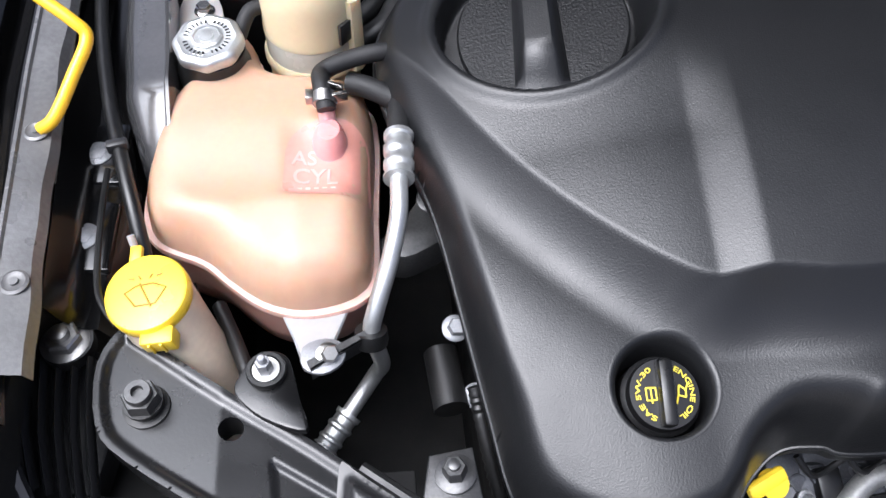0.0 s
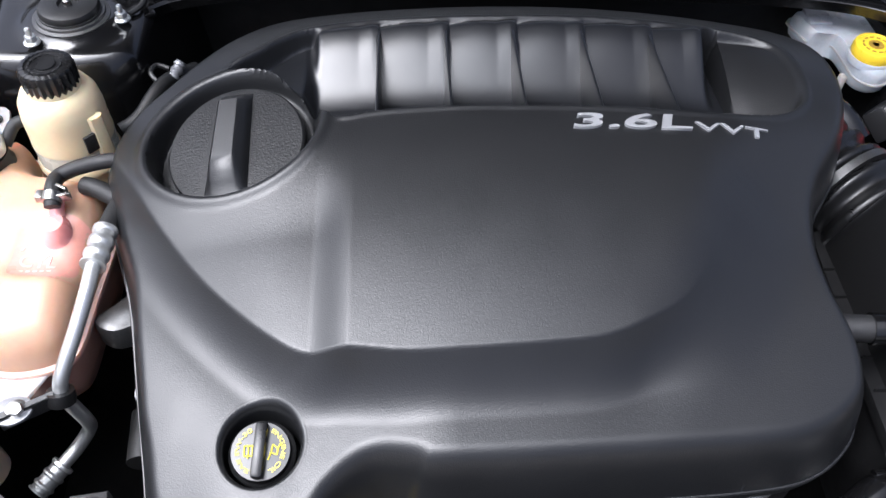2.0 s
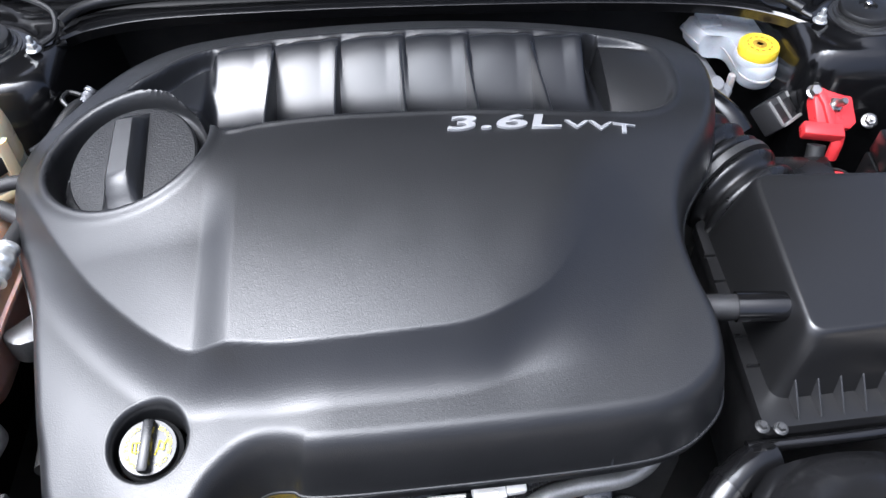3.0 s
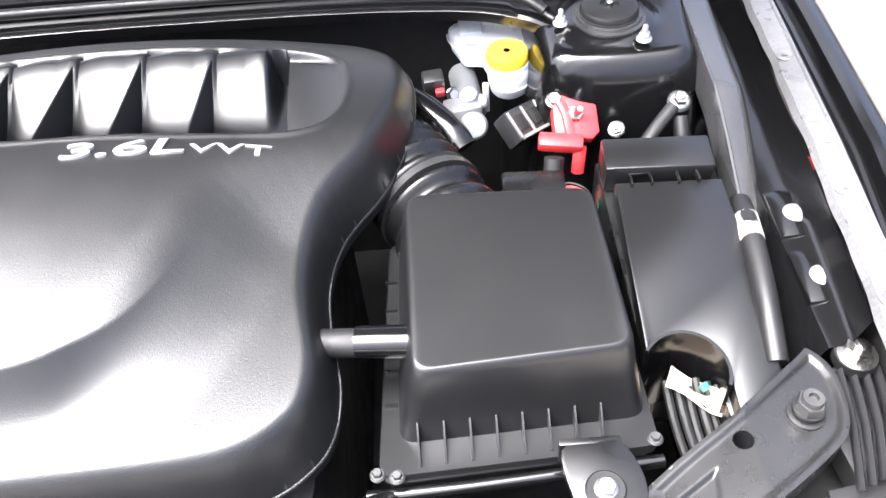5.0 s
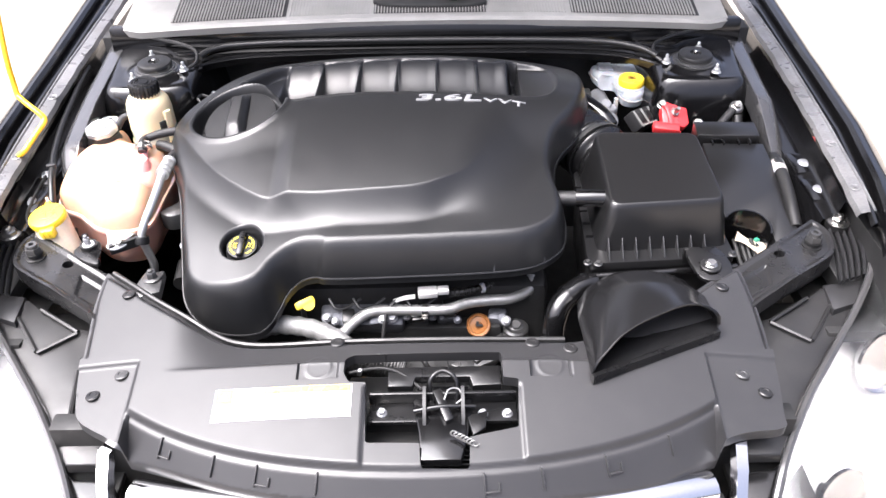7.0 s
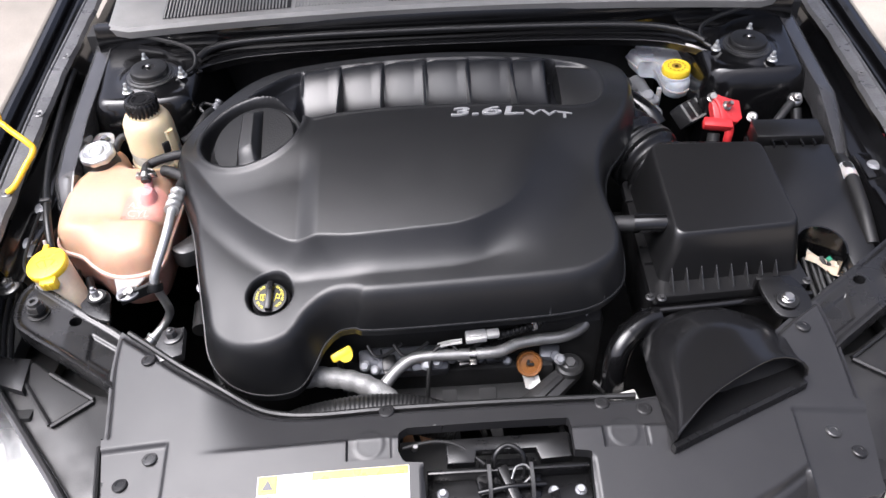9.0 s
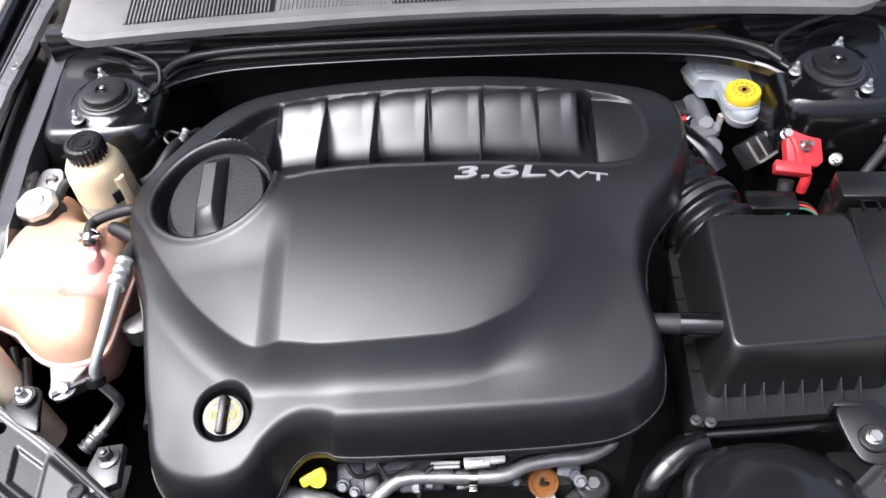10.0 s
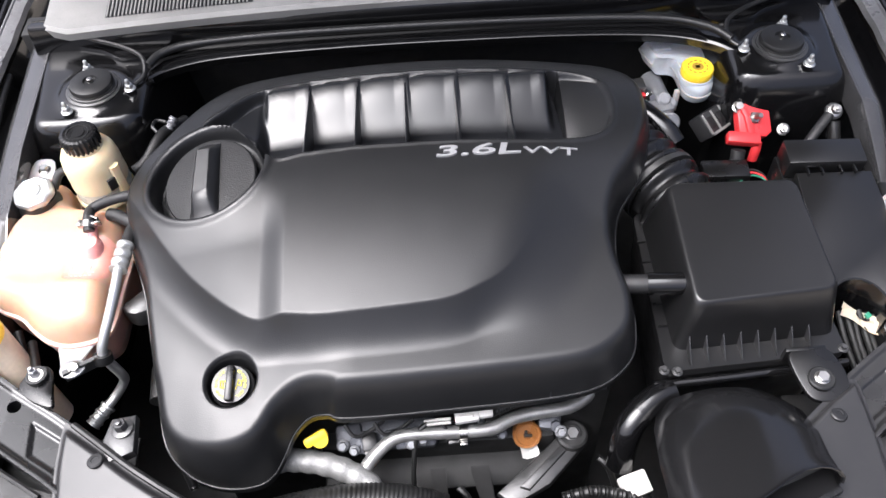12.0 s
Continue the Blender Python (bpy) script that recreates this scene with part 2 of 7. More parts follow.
def quad_ring(corners, r, n=5):
    """A closed ring through four 3D corners, each rounded with radius r."""
    out = []
    C = [Vector(c) for c in corners]
    for i, c in enumerate(C):
        a, b = (C[i - 1] - c).normalized(), (C[(i + 1) % 4] - c).normalized()
        p, q = c + a * r, c + b * r
        for k in range(n + 1):
            t = k / n
            out.append((1 - t) ** 2 * p + 2 * t * (1 - t) * c + t * t * q)
    return out


def inside_dist(X, Y, poly):
    """Signed distance of grid points to a closed outline, positive inside, with the nearest outline point."""
    P = np.array([(p[0], p[1]) for p in poly])
    Q = np.roll(P, -1, 0)
    best, nx, ny = np.full(X.shape, 1e9), np.zeros(X.shape), np.zeros(X.shape)
    odd = np.zeros(X.shape, bool)
    for (ax, ay), (bx, by) in zip(P, Q):
        ex, ey = bx - ax, by - ay
        t = np.clip(((X - ax) * ex + (Y - ay) * ey) / (ex * ex + ey * ey + 1e-12), 0, 1)
        px, py = ax + t * ex, ay + t * ey
        d = np.hypot(X - px, Y - py)
        near = d < best
        best, nx, ny = np.where(near, d, best), np.where(near, px, nx), np.where(near, py, ny)
        if ay != by:
            odd ^= ((ay > Y) != (by > Y)) & (X < ex * (Y - ay) / (by - ay) + ax)
    return np.where(odd, best, -best), nx, ny


def step01(t):
    t = np.clip(t, 0, 1)
    return t * t * (3 - 2 * t)


def sheet(name, outline, height, step, skirt, material, parent=None, label="", holes=(), angle=50.0, close=False):
    """A moulded shell over a plan outline: height(X, Y, inside) gives its upper face; the rim turns down by skirt."""
    xs = [p[0] for p in outline]
    ys = [p[1] for p in outline]
    gx, gy = np.arange(min(xs) - step, max(xs) + 2 * step, step), np.arange(min(ys) - step, max(ys) + 2 * step, step)
    X, Y = np.meshgrid(gx, gy)
    d, nx, ny = inside_dist(X, Y, outline)
    for h in holes:
        dh, hx, hy = inside_dist(X, Y, h)
        swap = -dh < d
        d, nx, ny = np.where(swap, -dh, d), np.where(swap, hx, nx), np.where(swap, hy, ny)
    keep = d > -0.55 * step
    snap = keep & (np.abs(d) < 0.55 * step)
    X, Y = np.where(snap, nx, X), np.where(snap, ny, Y)
    d0, _, _ = inside_dist(X, Y, outline)
    Zs = height(X, Y, np.maximum(d0, 0))
    idx = -np.ones(X.shape, int)
    idx[keep] = np.arange(keep.sum())
    verts = np.stack([X[keep], Y[keep], Zs[keep]], 1).tolist()
    faces = []
    a, b, c, e = idx[:-1, :-1], idx[:-1, 1:], idx[1:, 1:], idx[1:, :-1]
    full = (a >= 0) & (b >= 0) & (c >= 0) & (e >= 0)
    faces += np.stack([a[full], b[full], c[full], e[full]], 1).tolist()
    for q in np.stack([a, b, c, e], -1).reshape(-1, 4)[(~full).ravel()].tolist():
        q = [v for v in q if v >= 0]
        if len(q) == 3:
            faces.append(q)
    used = {}
    for f in faces:
        for u, v in zip(f, f[1:] + f[:1]):
            used[(u, v)] = 1
    low = {}
    for (u, v) in [k for k in used if (k[1], k[0]) not in used]:
        for w in (u, v):
            if w not in low:
                low[w] = len(verts)
                verts.append([verts[w][0], verts[w][1], verts[w][2] - skirt])
        faces.append([v, u, low[u], low[v]])
    me = bpy.data.meshes.new(name)
    me.from_pydata(verts, [], faces)
    bm = bmesh.new()
    bm.from_mesh(me)
    bmesh.ops.delete(bm, geom=[v for v in bm.verts if not v.link_faces], context="VERTS")
    lim = radians(angle)
    for f in bm.faces:
        f.smooth = True
    for ed in bm.edges:
        ed.smooth = len(ed.link_faces) == 2 and ed.calc_face_angle(0) < lim
    bm.to_mesh(me)
    bm.free()
    return finish(name, me, material, parent, label)


def lettering(name, text, m, size, depth, material, parent, label="", shear=0.0, wide=1.0, bold=0.0, width=0.0, drape=None, arc=None):
    """Raised letters in the built-in font, lying in m's xy plane, left end at its origin; arc (radius, start angle) bends them clockwise round it."""
    cu = bpy.data.curves.new(name, "FONT")
    cu.body, cu.size, cu.extrude, cu.shear, cu.offset = text, size, depth, shear, bold
    tmp = bpy.data.objects.new("tmp_text", cu)
    scene.collection.objects.link(tmp)
    bpy.context.view_layer.update()
    me = bpy.data.meshes.new_from_object(tmp.evaluated_get(bpy.context.evaluated_depsgraph_get()))
    bpy.data.objects.remove(tmp)
    if width:
        xs = [v.co.x for v in me.vertices]
        wide = width / (max(xs) - min(xs))
    me.transform(Matrix.Diagonal((wide, 1, 1, 1)))
    if arc:
        for v in me.vertices:
            a, r = radians(arc[1]) - v.co.x / arc[0], arc[0] + v.co.y
            v.co = (r * math.cos(a), r * math.sin(a), v.co.z)
    if drape:
        flat = [m @ Vector((v.co.x, v.co.y, 0)) for v in me.vertices]
        zs = drape(np.array([[w.x for w in flat]]), np.array([[w.y for w in flat]]))[0]
        for v, w, z in zip(me.vertices, flat, zs):
            v.co = (w.x, w.y, float(z) + v.co.z + 0.6 * depth)
    else:
        me.transform(m)
    me.materials.clear()
    return finish(name, me, material, parent, label)


def bolt(parent, at, axis=(0, 0, 1), r=0.008, h=0.008, washer=1.5, stud=0.0, material=None, name="bolt", label=""):
    """A hexagon head on a flanged washer, with a stud end where it has one."""
    bm = B()
    m = frame_of(axis, at)
    lathe(bm, [(0.0, 0), (r * washer, 0), (r * washer, 0.0012), (r * washer * 0.8, 0.0026), (0.0, 0.0026)], m, 24)
    lathe(bm, [(0.0, 0.0024), (r, 0.0024), (r, h * 0.86), (r * 0.86, h), (0.0, h)], m, 6)
    if stud:
        lathe(bm, [(0.0, h - 0.001), (r * 0.5, h - 0.001), (r * 0.5, h + stud * 0.85), (r * 0.36, h + stud), (0.0, h + stud)], m, 12)
    return part(name, bm, material or M_ZINC, parent, label)


# ---- ground ----
def ground_material():
    m = mat("sunlit_concrete_paving", (0.25, 0.225, 0.192), 0.85, grain=180, bump=0.6, var=0.28, patch=2.1)
    return m


bm = B()
vs = [bm.verts.new(p) for p in ((-400, -400, 0), (400, -400, 0), (400, 400, 0), (-400, 400, 0))]
bm.faces.new(vs)
ground = part("ground", bm, ground_material())
tagged(ground, "pale beige concrete paving with brown stains, in daylight", "ground", kind="structure")

# ---- car body ----
car = thing("car_body", (0, 0, 0.0), "black painted car front with its engine bay open, dusty inner edges", "car")


def lerp_table(y, table):
    t = sorted(table)
    return float(np.interp(y, [a for a, _ in t], [b for _, b in t]))


RAIL = ((0.45, 0.715), (0.0, 0.712), (-0.26, 0.696), (-0.45, 0.680), (-0.55, 0.668), (-0.62, 0.652))
STRIP_IN = {-1: ((0.16, 0.632), (-0.02, 0.6245), (-0.14, 0.6205), (-0.24, 0.6105), (-0.345, 0.6040)), 1: ((0.16, 0.632), (-0.02, 0.6245), (-0.14, 0.6215), (-0.22, 0.624), (-0.345, 0.626))}
STRIP_OUT = {-1: ((0.16, 0.668), (-0.10, 0.657), (-0.20, 0.650), (-0.28, 0.640), (-0.32, 0.628), (-0.345, 0.612)), 1: ((0.16, 0.668), (-0.10, 0.655), (-0.20, 0.652), (-0.28, 0.648), (-0.345, 0.642))}
SKIN = ((0.45, 0.775), (-0.06, 0.757), (-0.28, 0.745), (-0.45, 0.722), (-0.55, 0.700), (-0.62, 0.672))


def sweep_side(bm, side, ys, prof):
    """Profile of (x, z) by y swept along the car's side; a strip with a turned-down back."""
    rows = [[bm.verts.new((side * x, y, z)) for x, z in prof(y)] for y in ys]
    for a, b in zip(rows, rows[1:]):
        for k in range(len(a) - 1):
            bm.faces.new((a[k], a[k + 1], b[k + 1], b[k]))


YS = [0.42 - 0.02 * k for k in range(53)]
for side in (-1, 1):
    # apron: ledge with the bolts, and the wall down into the bay
    def apron(y):
        r = lerp_table(y, RAIL)
        inn = 0.627 + (0.012 if y > -0.1 else 0) + 0.03 * max(0, y)
        zl = 0.784 - 0.06 * max(0, -0.50 - y)
        return [(inn - 0.012, 0.30), (inn - 0.008, zl - 0.05), (inn + 0.014, zl - 0.014), (inn + 0.020, zl - 0.001), (inn + 0.026, zl), (r - 0.022, zl + 0.002), (r - 0.012, zl + 0.012), (r - 0.006, zl + 0.034)]
    bm = B()
    sweep_side(bm, side, [y for y in YS if y > -0.475], apron)
    part("inner_apron", bm, M_PAINT, car, "gloss black inner wing ledge")
    # sloping sill between ledge and tower
    # only the left sill takes the lighter grey, standing in for reflected sky
    bm = B()
    sweep_side(bm, side, [y for y in YS if 0.10 > y > -0.27], lambda y: [(apron(y)[1][0] - 0.0015, apron(y)[1][1]), (apron(y)[2][0] - 0.0015, apron(y)[2][1] + 0.0015), (apron(y)[3][0] - 0.001, apron(y)[3][1] + 0.002)])
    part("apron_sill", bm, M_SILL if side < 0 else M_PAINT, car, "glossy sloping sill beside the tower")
    # raised smooth strip along the outer edge of the tower, tapering forward
    def strip(y):
        inn, out = lerp_table(y, STRIP_IN[side]), lerp_table(y, STRIP_OUT[side])
        z = 0.8385 + 0.05 * (y + 0.03) - (0.35 * max(0.0, -0.27 - y) if side < 0 else 0.50 * max(0.0, -0.15 - y) ** 1.1)
        w = out - inn
        return [(out + 0.006, z - 0.040), (out + 0.003, z - 0.010), (out - 0.08 * w, z - 0.003), (out - 0.3 * w, z + 0.001), (inn + 0.25 * w, z + 0.003), (inn + 0.003, z + 0.004), (inn + 0.0015, z + 0.0065), (inn - 0.001, z + 0.0065), (inn - 0.0035, z - 0.006), (inn - 0.004, z - 0.035)]
    bm = B()
    sweep_side(bm, side, [0.16 - 0.01 * k for k in range(52)], strip)
    part("tower_strip", bm, M_SILL, car, "glossy black strip along the tower edge")
    # crimped flange on which the wing is bolted
    def flange(y):
        r, s = lerp_table(y, RAIL), lerp_table(y, SKIN)
        wob = 0.0007 * math.sin(y * 43) + 0.0006 * math.sin(y * 97)
        z = 0.838 + 0.02 * max(0, y)
        return [(r - 0.010 + wob, z - 0.008), (r - 0.006 + wob, z), (r + 0.004, z + 0.002), (r + 0.013, z + 0.003), (r + 0.0145, z + 0.0055), (r + 0.017, z + 0.0055), (r + 0.018, z - 0.004)]
    bm = B()
    sweep_side(bm, side, [0.42 - 0.01 * k for k in range(95)], flange)
    part("wing_flange", bm, M_EDGE, car, "dusty worn metal flange under the wing edge")
    # painted gutter between flange and skin, with its two beads
    def gutter(y):
        r, s = lerp_table(y, RAIL), lerp_table(y, SKIN)
        z = 0.838 + 0.02 * max(0, y)
        return [(r + 0.016, z - 0.006), (r + 0.018, z + 0.001), (r + 0.021, z + 0.001), (r + 0.023, z - 0.004), (s - 0.030, z - 0.003), (s - 0.026, z + 0.003), (s - 0.022, z + 0.004), (s - 0.019, z - 0.003), (s - 0.013, z - 0.004)]
    bm = B()
    sweep_side(bm, side, [0.42 - 0.01 * k for k in range(98)], gutter)
    part("wing_gutter", bm, M_PAINT, car, "black painted gutter with thin beads")
    for y in (-0.115, -0.325, -0.455, 0.07):
        bm = B()
        r = lerp_table(y, RAIL)
        lathe(bm, [(0.0, 0.0), (0.0095, 0.0), (0.0095, 0.0012), (0.0075, 0.0022), (0.006, 0.0012), (0.003, 0.0012), (0.003, 0.003), (0.0, 0.003)], Matrix.Translation((side * (r + 0.003), y, 0.8395)), 18)
        part("flange_dimple", bm, M_EDGE, car)
    # outer wing skin
    def wing(y):
        s = lerp_table(y, SKIN)
        z = 0.852 + 0.03 * max(0, y)
        f = max(0.0, (-0.45 - y) / 0.2)
        return [(s - 0.014, z - 0.02), (s - 0.012, z), (s - 0.006, z + 0.006), (s + 0.006, z + 0.004), (s + 0.03 - 0.01 * f, z - 0.016), (s + 0.065 - 0.03 * f, z - 0.06), (s + 0.088 - 0.05 * f, z - 0.14), (s + 0.09 - 0.05 * f, z - 0.26), (s + 0.07 - 0.04 * f, z - 0.36), (s + 0.07 - 0.04 * f, z - 0.40)]
    bm = B()
    sweep_side(bm, side, [0.62 - 0.02 * k for k in range(63)], wing)
    part("wing", bm, M_PAINT, car, "gloss black painted front wing")
    # strut tower
    tower = spline([(side * 0.645, 0.14), (side * 0.645, -0.06), (side * 0.624, -0.125), (side * 0.56, -0.137), (side * 0.465, -0.126), (side * 0.428, -0.085), (side * 0.424, 0.02), (side * 0.44, 0.14)], 5, True)
    def tower_z(X, Y, d, cx=side * 0.528):
        rr = np.hypot(X - cx, Y + 0.035)
        return 0.70 + 0.150 * (1 - (1 - np.clip(d / 0.040, 0, 1)) ** 2.6) + 0.008 * step01((0.062 - rr) / 0.016)
    sheet("strut_tower", [(p.x, p.y) for p in tower], tower_z, 0.006, 0.22, M_PAINT, car, "rounded gloss black suspension tower")

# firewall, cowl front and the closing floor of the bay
# firewall, floor and support are coloured near-black as the deep shade of the bay
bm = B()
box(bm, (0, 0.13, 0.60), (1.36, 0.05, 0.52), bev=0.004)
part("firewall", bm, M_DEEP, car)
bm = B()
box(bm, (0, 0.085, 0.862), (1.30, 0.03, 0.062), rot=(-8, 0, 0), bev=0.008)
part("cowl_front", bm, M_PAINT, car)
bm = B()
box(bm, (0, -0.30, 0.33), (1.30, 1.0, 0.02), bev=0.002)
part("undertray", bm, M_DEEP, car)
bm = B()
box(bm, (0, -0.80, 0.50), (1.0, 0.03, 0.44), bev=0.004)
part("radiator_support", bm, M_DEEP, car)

# near-black blanks added so the gaps stay dark where the ground would show through
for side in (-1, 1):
    for name, at, size, tilt in (("ledge_gap_blank", (side * 0.66, -0.56, 0.69), (0.12, 0.20, 0.02), -12), ("wing_gap_blank", (side * 0.70, -0.50, 0.60), (0.02, 0.32, 0.40), 0), ("arm_gap_blank", (side * 0.53, -0.60, 0.665), (0.20, 0.13, 0.01), 0), ("panel_gap_blank", (side * 0.475, -0.735, 0.62), (0.11, 0.28, 0.012), 0)):
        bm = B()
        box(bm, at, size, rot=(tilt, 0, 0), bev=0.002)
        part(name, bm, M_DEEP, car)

# wings' lower ends rest on plain closing panels down to the ground
for side in (-1, 1):
    bm = B()
    prism(bm, [(side * 0.66, 0.62), (side * 0.80, 0.62), (side * 0.80, 0.50), (side * 0.66, 0.50)], 0.0, 0.62, 0.004)
    part("sill_support", bm, M_DEEP, car)


# ---- engine cover ----
RIM = spline([(-0.447, -0.262), (-0.436, -0.21), (-0.398, -0.163), (-0.348, -0.098), (-0.302, -0.060), (-0.24, -0.047), (-0.16, -0.043), (0, -0.043), (0.19, -0.056), (0.262, -0.070), (0.298, -0.112), (0.298, -0.19), (0.272, -0.265), (0.232, -0.325), (0.218, -0.375), (0.219, -0.42), (0.227, -0.47), (0.222, -0.512), (0.206, -0.538), (0.172, -0.561), (0.12, -0.572), (-0.01, -0.579), (-0.135, -0.582), (-0.162, -0.574), (-0.186, -0.572), (-0.206, -0.586), (-0.219, -0.606), (-0.236, -0.624), (-0.265, -0.634), (-0.30, -0.632), (-0.338, -0.617), (-0.366, -0.586), (-0.379, -0.53), (-0.393, -0.46), (-0.408, -0.39), (-0.433, -0.32)], 6, True)
UPPER = spline([(-0.46, -0.23), (-0.432, -0.272), (-0.402, -0.318), (-0.374, -0.360), (-0.335, -0.410), (-0.300, -0.446), (-0.268, -0.473), (-0.240, -0.489), (-0.203, -0.4915), (-0.160, -0.497), (-0.110, -0.4965), (-0.050, -0.494), (-0.004, -0.489), (0.036, -0.473), (0.066, -0.453), (0.092, -0.420), (0.116, -0.375), (0.150, -0.32), (0.23, -0.27), (0.33, -0.25), (0.40, -0.1), (0.34, 0.08), (-0.10, 0.10), (-0.50, 0.08), (-0.55, -0.15)], 6, True)
POCKET = spline([(-0.333, -0.175), (-0.305, -0.184), (-0.283, -0.194), (-0.260, -0.216), (-0.246, -0.240), (-0.232, -0.260), (-0.214, -0.2665), (-0.185, -0.2625), (-0.117, -0.2605), (-0.049, -0.2620), (0.022, -0.2620), (0.094, -0.2640), (0.160, -0.2620), (0.200, -0.2520), (0.225, -0.232), (0.236, -0.198), (0.235, -0.160), (0.222, -0.130), (0.173, -0.113), (0.06, -0.106), (-0.046, -0.106), (-0.195, -0.108), (-0.262, -0.118), (-0.302, -0.148)], 5, True)
KNOB, OIL = (-0.318, -0.263), (-0.273, -0.543)
RIB0, RIBW = -0.256, 0.0710


def deck_low(X, Y):
    lobe = step01((-0.12 - X) / 0.13)
    mid = 0.843 + 0.12 * (Y + 0.54)
    bow = Y + 0.535
    left = 0.8300 + 0.16 * bow - 0.12 * np.sqrt(bow ** 2 + 0.0025)
    return mid * (1 - lobe) + left * lobe


def deck_high(X, Y, spread=0.0):
    z = 0.919 - np.where(X < -0.03, 0.0095 * ((X + 0.03) / 0.19) ** 2, 0.0130 * ((X + 0.03) / 0.20) ** 2) - 0.6 * np.maximum(0, -0.25 - X) ** 2
    z = z - 0.42 * np.maximum(-0.27 - Y, 0) ** 1.6 * (1 + 0.15 * step01((-0.24 - X) / 0.10)) - 1.6 * np.maximum(0, Y + 0.20) ** 2
    lower = np.clip((-0.2202 - X) / (0.031 + spread) + 0.5, 0, 1)
    lower = (0.55 * lower + 0.45 * step01(lower)) * step01((-0.300 - Y) / 0.09)
    return z - 0.0095 * lower


def cover_plain(X, Y, d):
    """The moulded top without its recesses: two decks joined by a hollow slope, with a rounded wall to the rim."""
    u, _, _ = inside_dist(X, Y, UPPER)
    wide = 0.044 + 0.035 * step01((X - 0.02) / 0.12)
    s = 1 - np.clip(-(u - 0.002) / wide, 0, 1)
    s = 0.75 * s * s + 0.25 * step01(s)
    far = step01(1 + (u - 0.045) / 0.130)
    soft = step01((X - 0.015) / 0.11)
    s = s * (1 - soft) + far * soft
    high = deck_high(X, Y, 2.5 * np.clip(-u, 0, 0.05))
    drop = high - deck_low(X, Y)
    drop = 0.5 * (drop + 0.006 + np.sqrt((drop - 0.006) ** 2 + 0.00016))
    top = high - drop * (1 - s)
    lobe = step01((-0.14 - X) / 0.11)
    rim = np.interp(Y, [-0.60, -0.50, -0.37, -0.2, -0.05], [0.775, 0.783, 0.815, 0.835, 0.848]) * (1 - lobe) + np.interp(Y, [-0.63, -0.585, -0.50, -0.37, -0.2, -0.05], [0.712, 0.738, 0.765, 0.806, 0.835, 0.848]) * lobe
    wall = 0.024 - 0.006 * step01((-0.25 - X) / 0.1) + 0.004 * step01((-0.5 - Y) / 0.05)
    t = np.clip(d / wall, 0, 1)
    return rim + (top - rim) * (1 - (1 - t) ** 2.7)


def cover_z(X, Y, d):
    z = cover_plain(X, Y, d)
    p, _, _ = inside_dist(X, Y, POCKET)
    inside = step01((p + 0.001) / 0.006)
    v = np.clip((Y + 0.262) / 0.154, 0, 1)
    lip = deck_high(X, -0.262 + 0 * Y)
    back = deck_high(X, -0.112 + 0 * Y)
    bend = np.clip((v - 0.42) / 0.51, 0, 1)
    k = (X - RIB0) / RIBW
    climb = step01((X - RIB0 + 0.006) / 0.016)
    floor = lip - 0.030 - 0.024 * climb
    s = k - np.floor(k)
    facet = np.clip((s - 0.70) / 0.20, 0, 1) * (k < 5) + np.clip((s - 0.45) / 0.20, 0, 1) * (k >= 5)
    crown = (0.0035 * (1 - (2 * s - 1) ** 2) + 0.0035 * facet) * ((k > 0) & (k < 6)) * bend
    crown = crown - 0.045 * step01((X - 0.151) / 0.012)
    level = floor + (back - 0.003 + crown - floor) * climb * (0.55 * bend + 0.45 * step01(bend)) - 1.1 * np.clip(v - 0.92, 0, 1) ** 2
    edge = step01((p + 0.001) / 0.012)
    level = np.minimum(level, z - 0.004 + 0.05 * edge)
    scoop = np.clip((X - 0.172) / 0.066, 0, 1)
    ramp = z - (0.008 + 0.055 * (1 - v)) * (1 - scoop ** 1.15)
    past = step01((X - 0.1705) / 0.003)
    pocket = level * (1 - past) + np.minimum(ramp, z - 0.001) * past
    z = z * (1 - inside) + pocket * inside
    k = np.hypot(X - KNOB[0], Y - KNOB[1])
    z = z + 0.0016 * np.exp(-((p + 0.0035) / 0.0032) ** 2) * step01((k - 0.092) / 0.012)
    r = np.hypot(X - KNOB[0], (Y - KNOB[1]) * 1.06)
    z = z + 0.0030 * np.exp(-((r - 0.0870) / 0.005) ** 2)
    bowl = step01((0.0825 - r) / 0.009)
    flat = 0.877 + 0.25 * (Y - KNOB[1]) + 0.22 * (X - KNOB[0])
    z = z * (1 - bowl) + np.minimum(z, flat - 0.022) * bowl
    return z


cover = thing("engine_cover", (-0.08, -0.34, 0.72), "large moulded black plastic engine cover with six ribs and silver lettering", "engine cover")
cover_body = sheet("cover_shell", [(p.x, p.y) for p in RIM], cover_z, 0.0019, 0.012, M_COVER, cover, holes=[[(OIL[0] + 0.0345 * math.cos(a * math.pi / 32), OIL[1] + 0.0345 * math.sin(a * math.pi / 32)) for a in range(64)]])

cover_body.data.materials.append(M_RIB)
mids = np.array([tuple(f.center)[:2] for f in cover_body.data.polygons])
for f, deep in zip(cover_body.data.polygons, inside_dist(mids[:, 0], mids[:, 1], POCKET)[0]):
    f.material_index = 1 if deep > 0.004 and f.center.x < 0.170 else 0


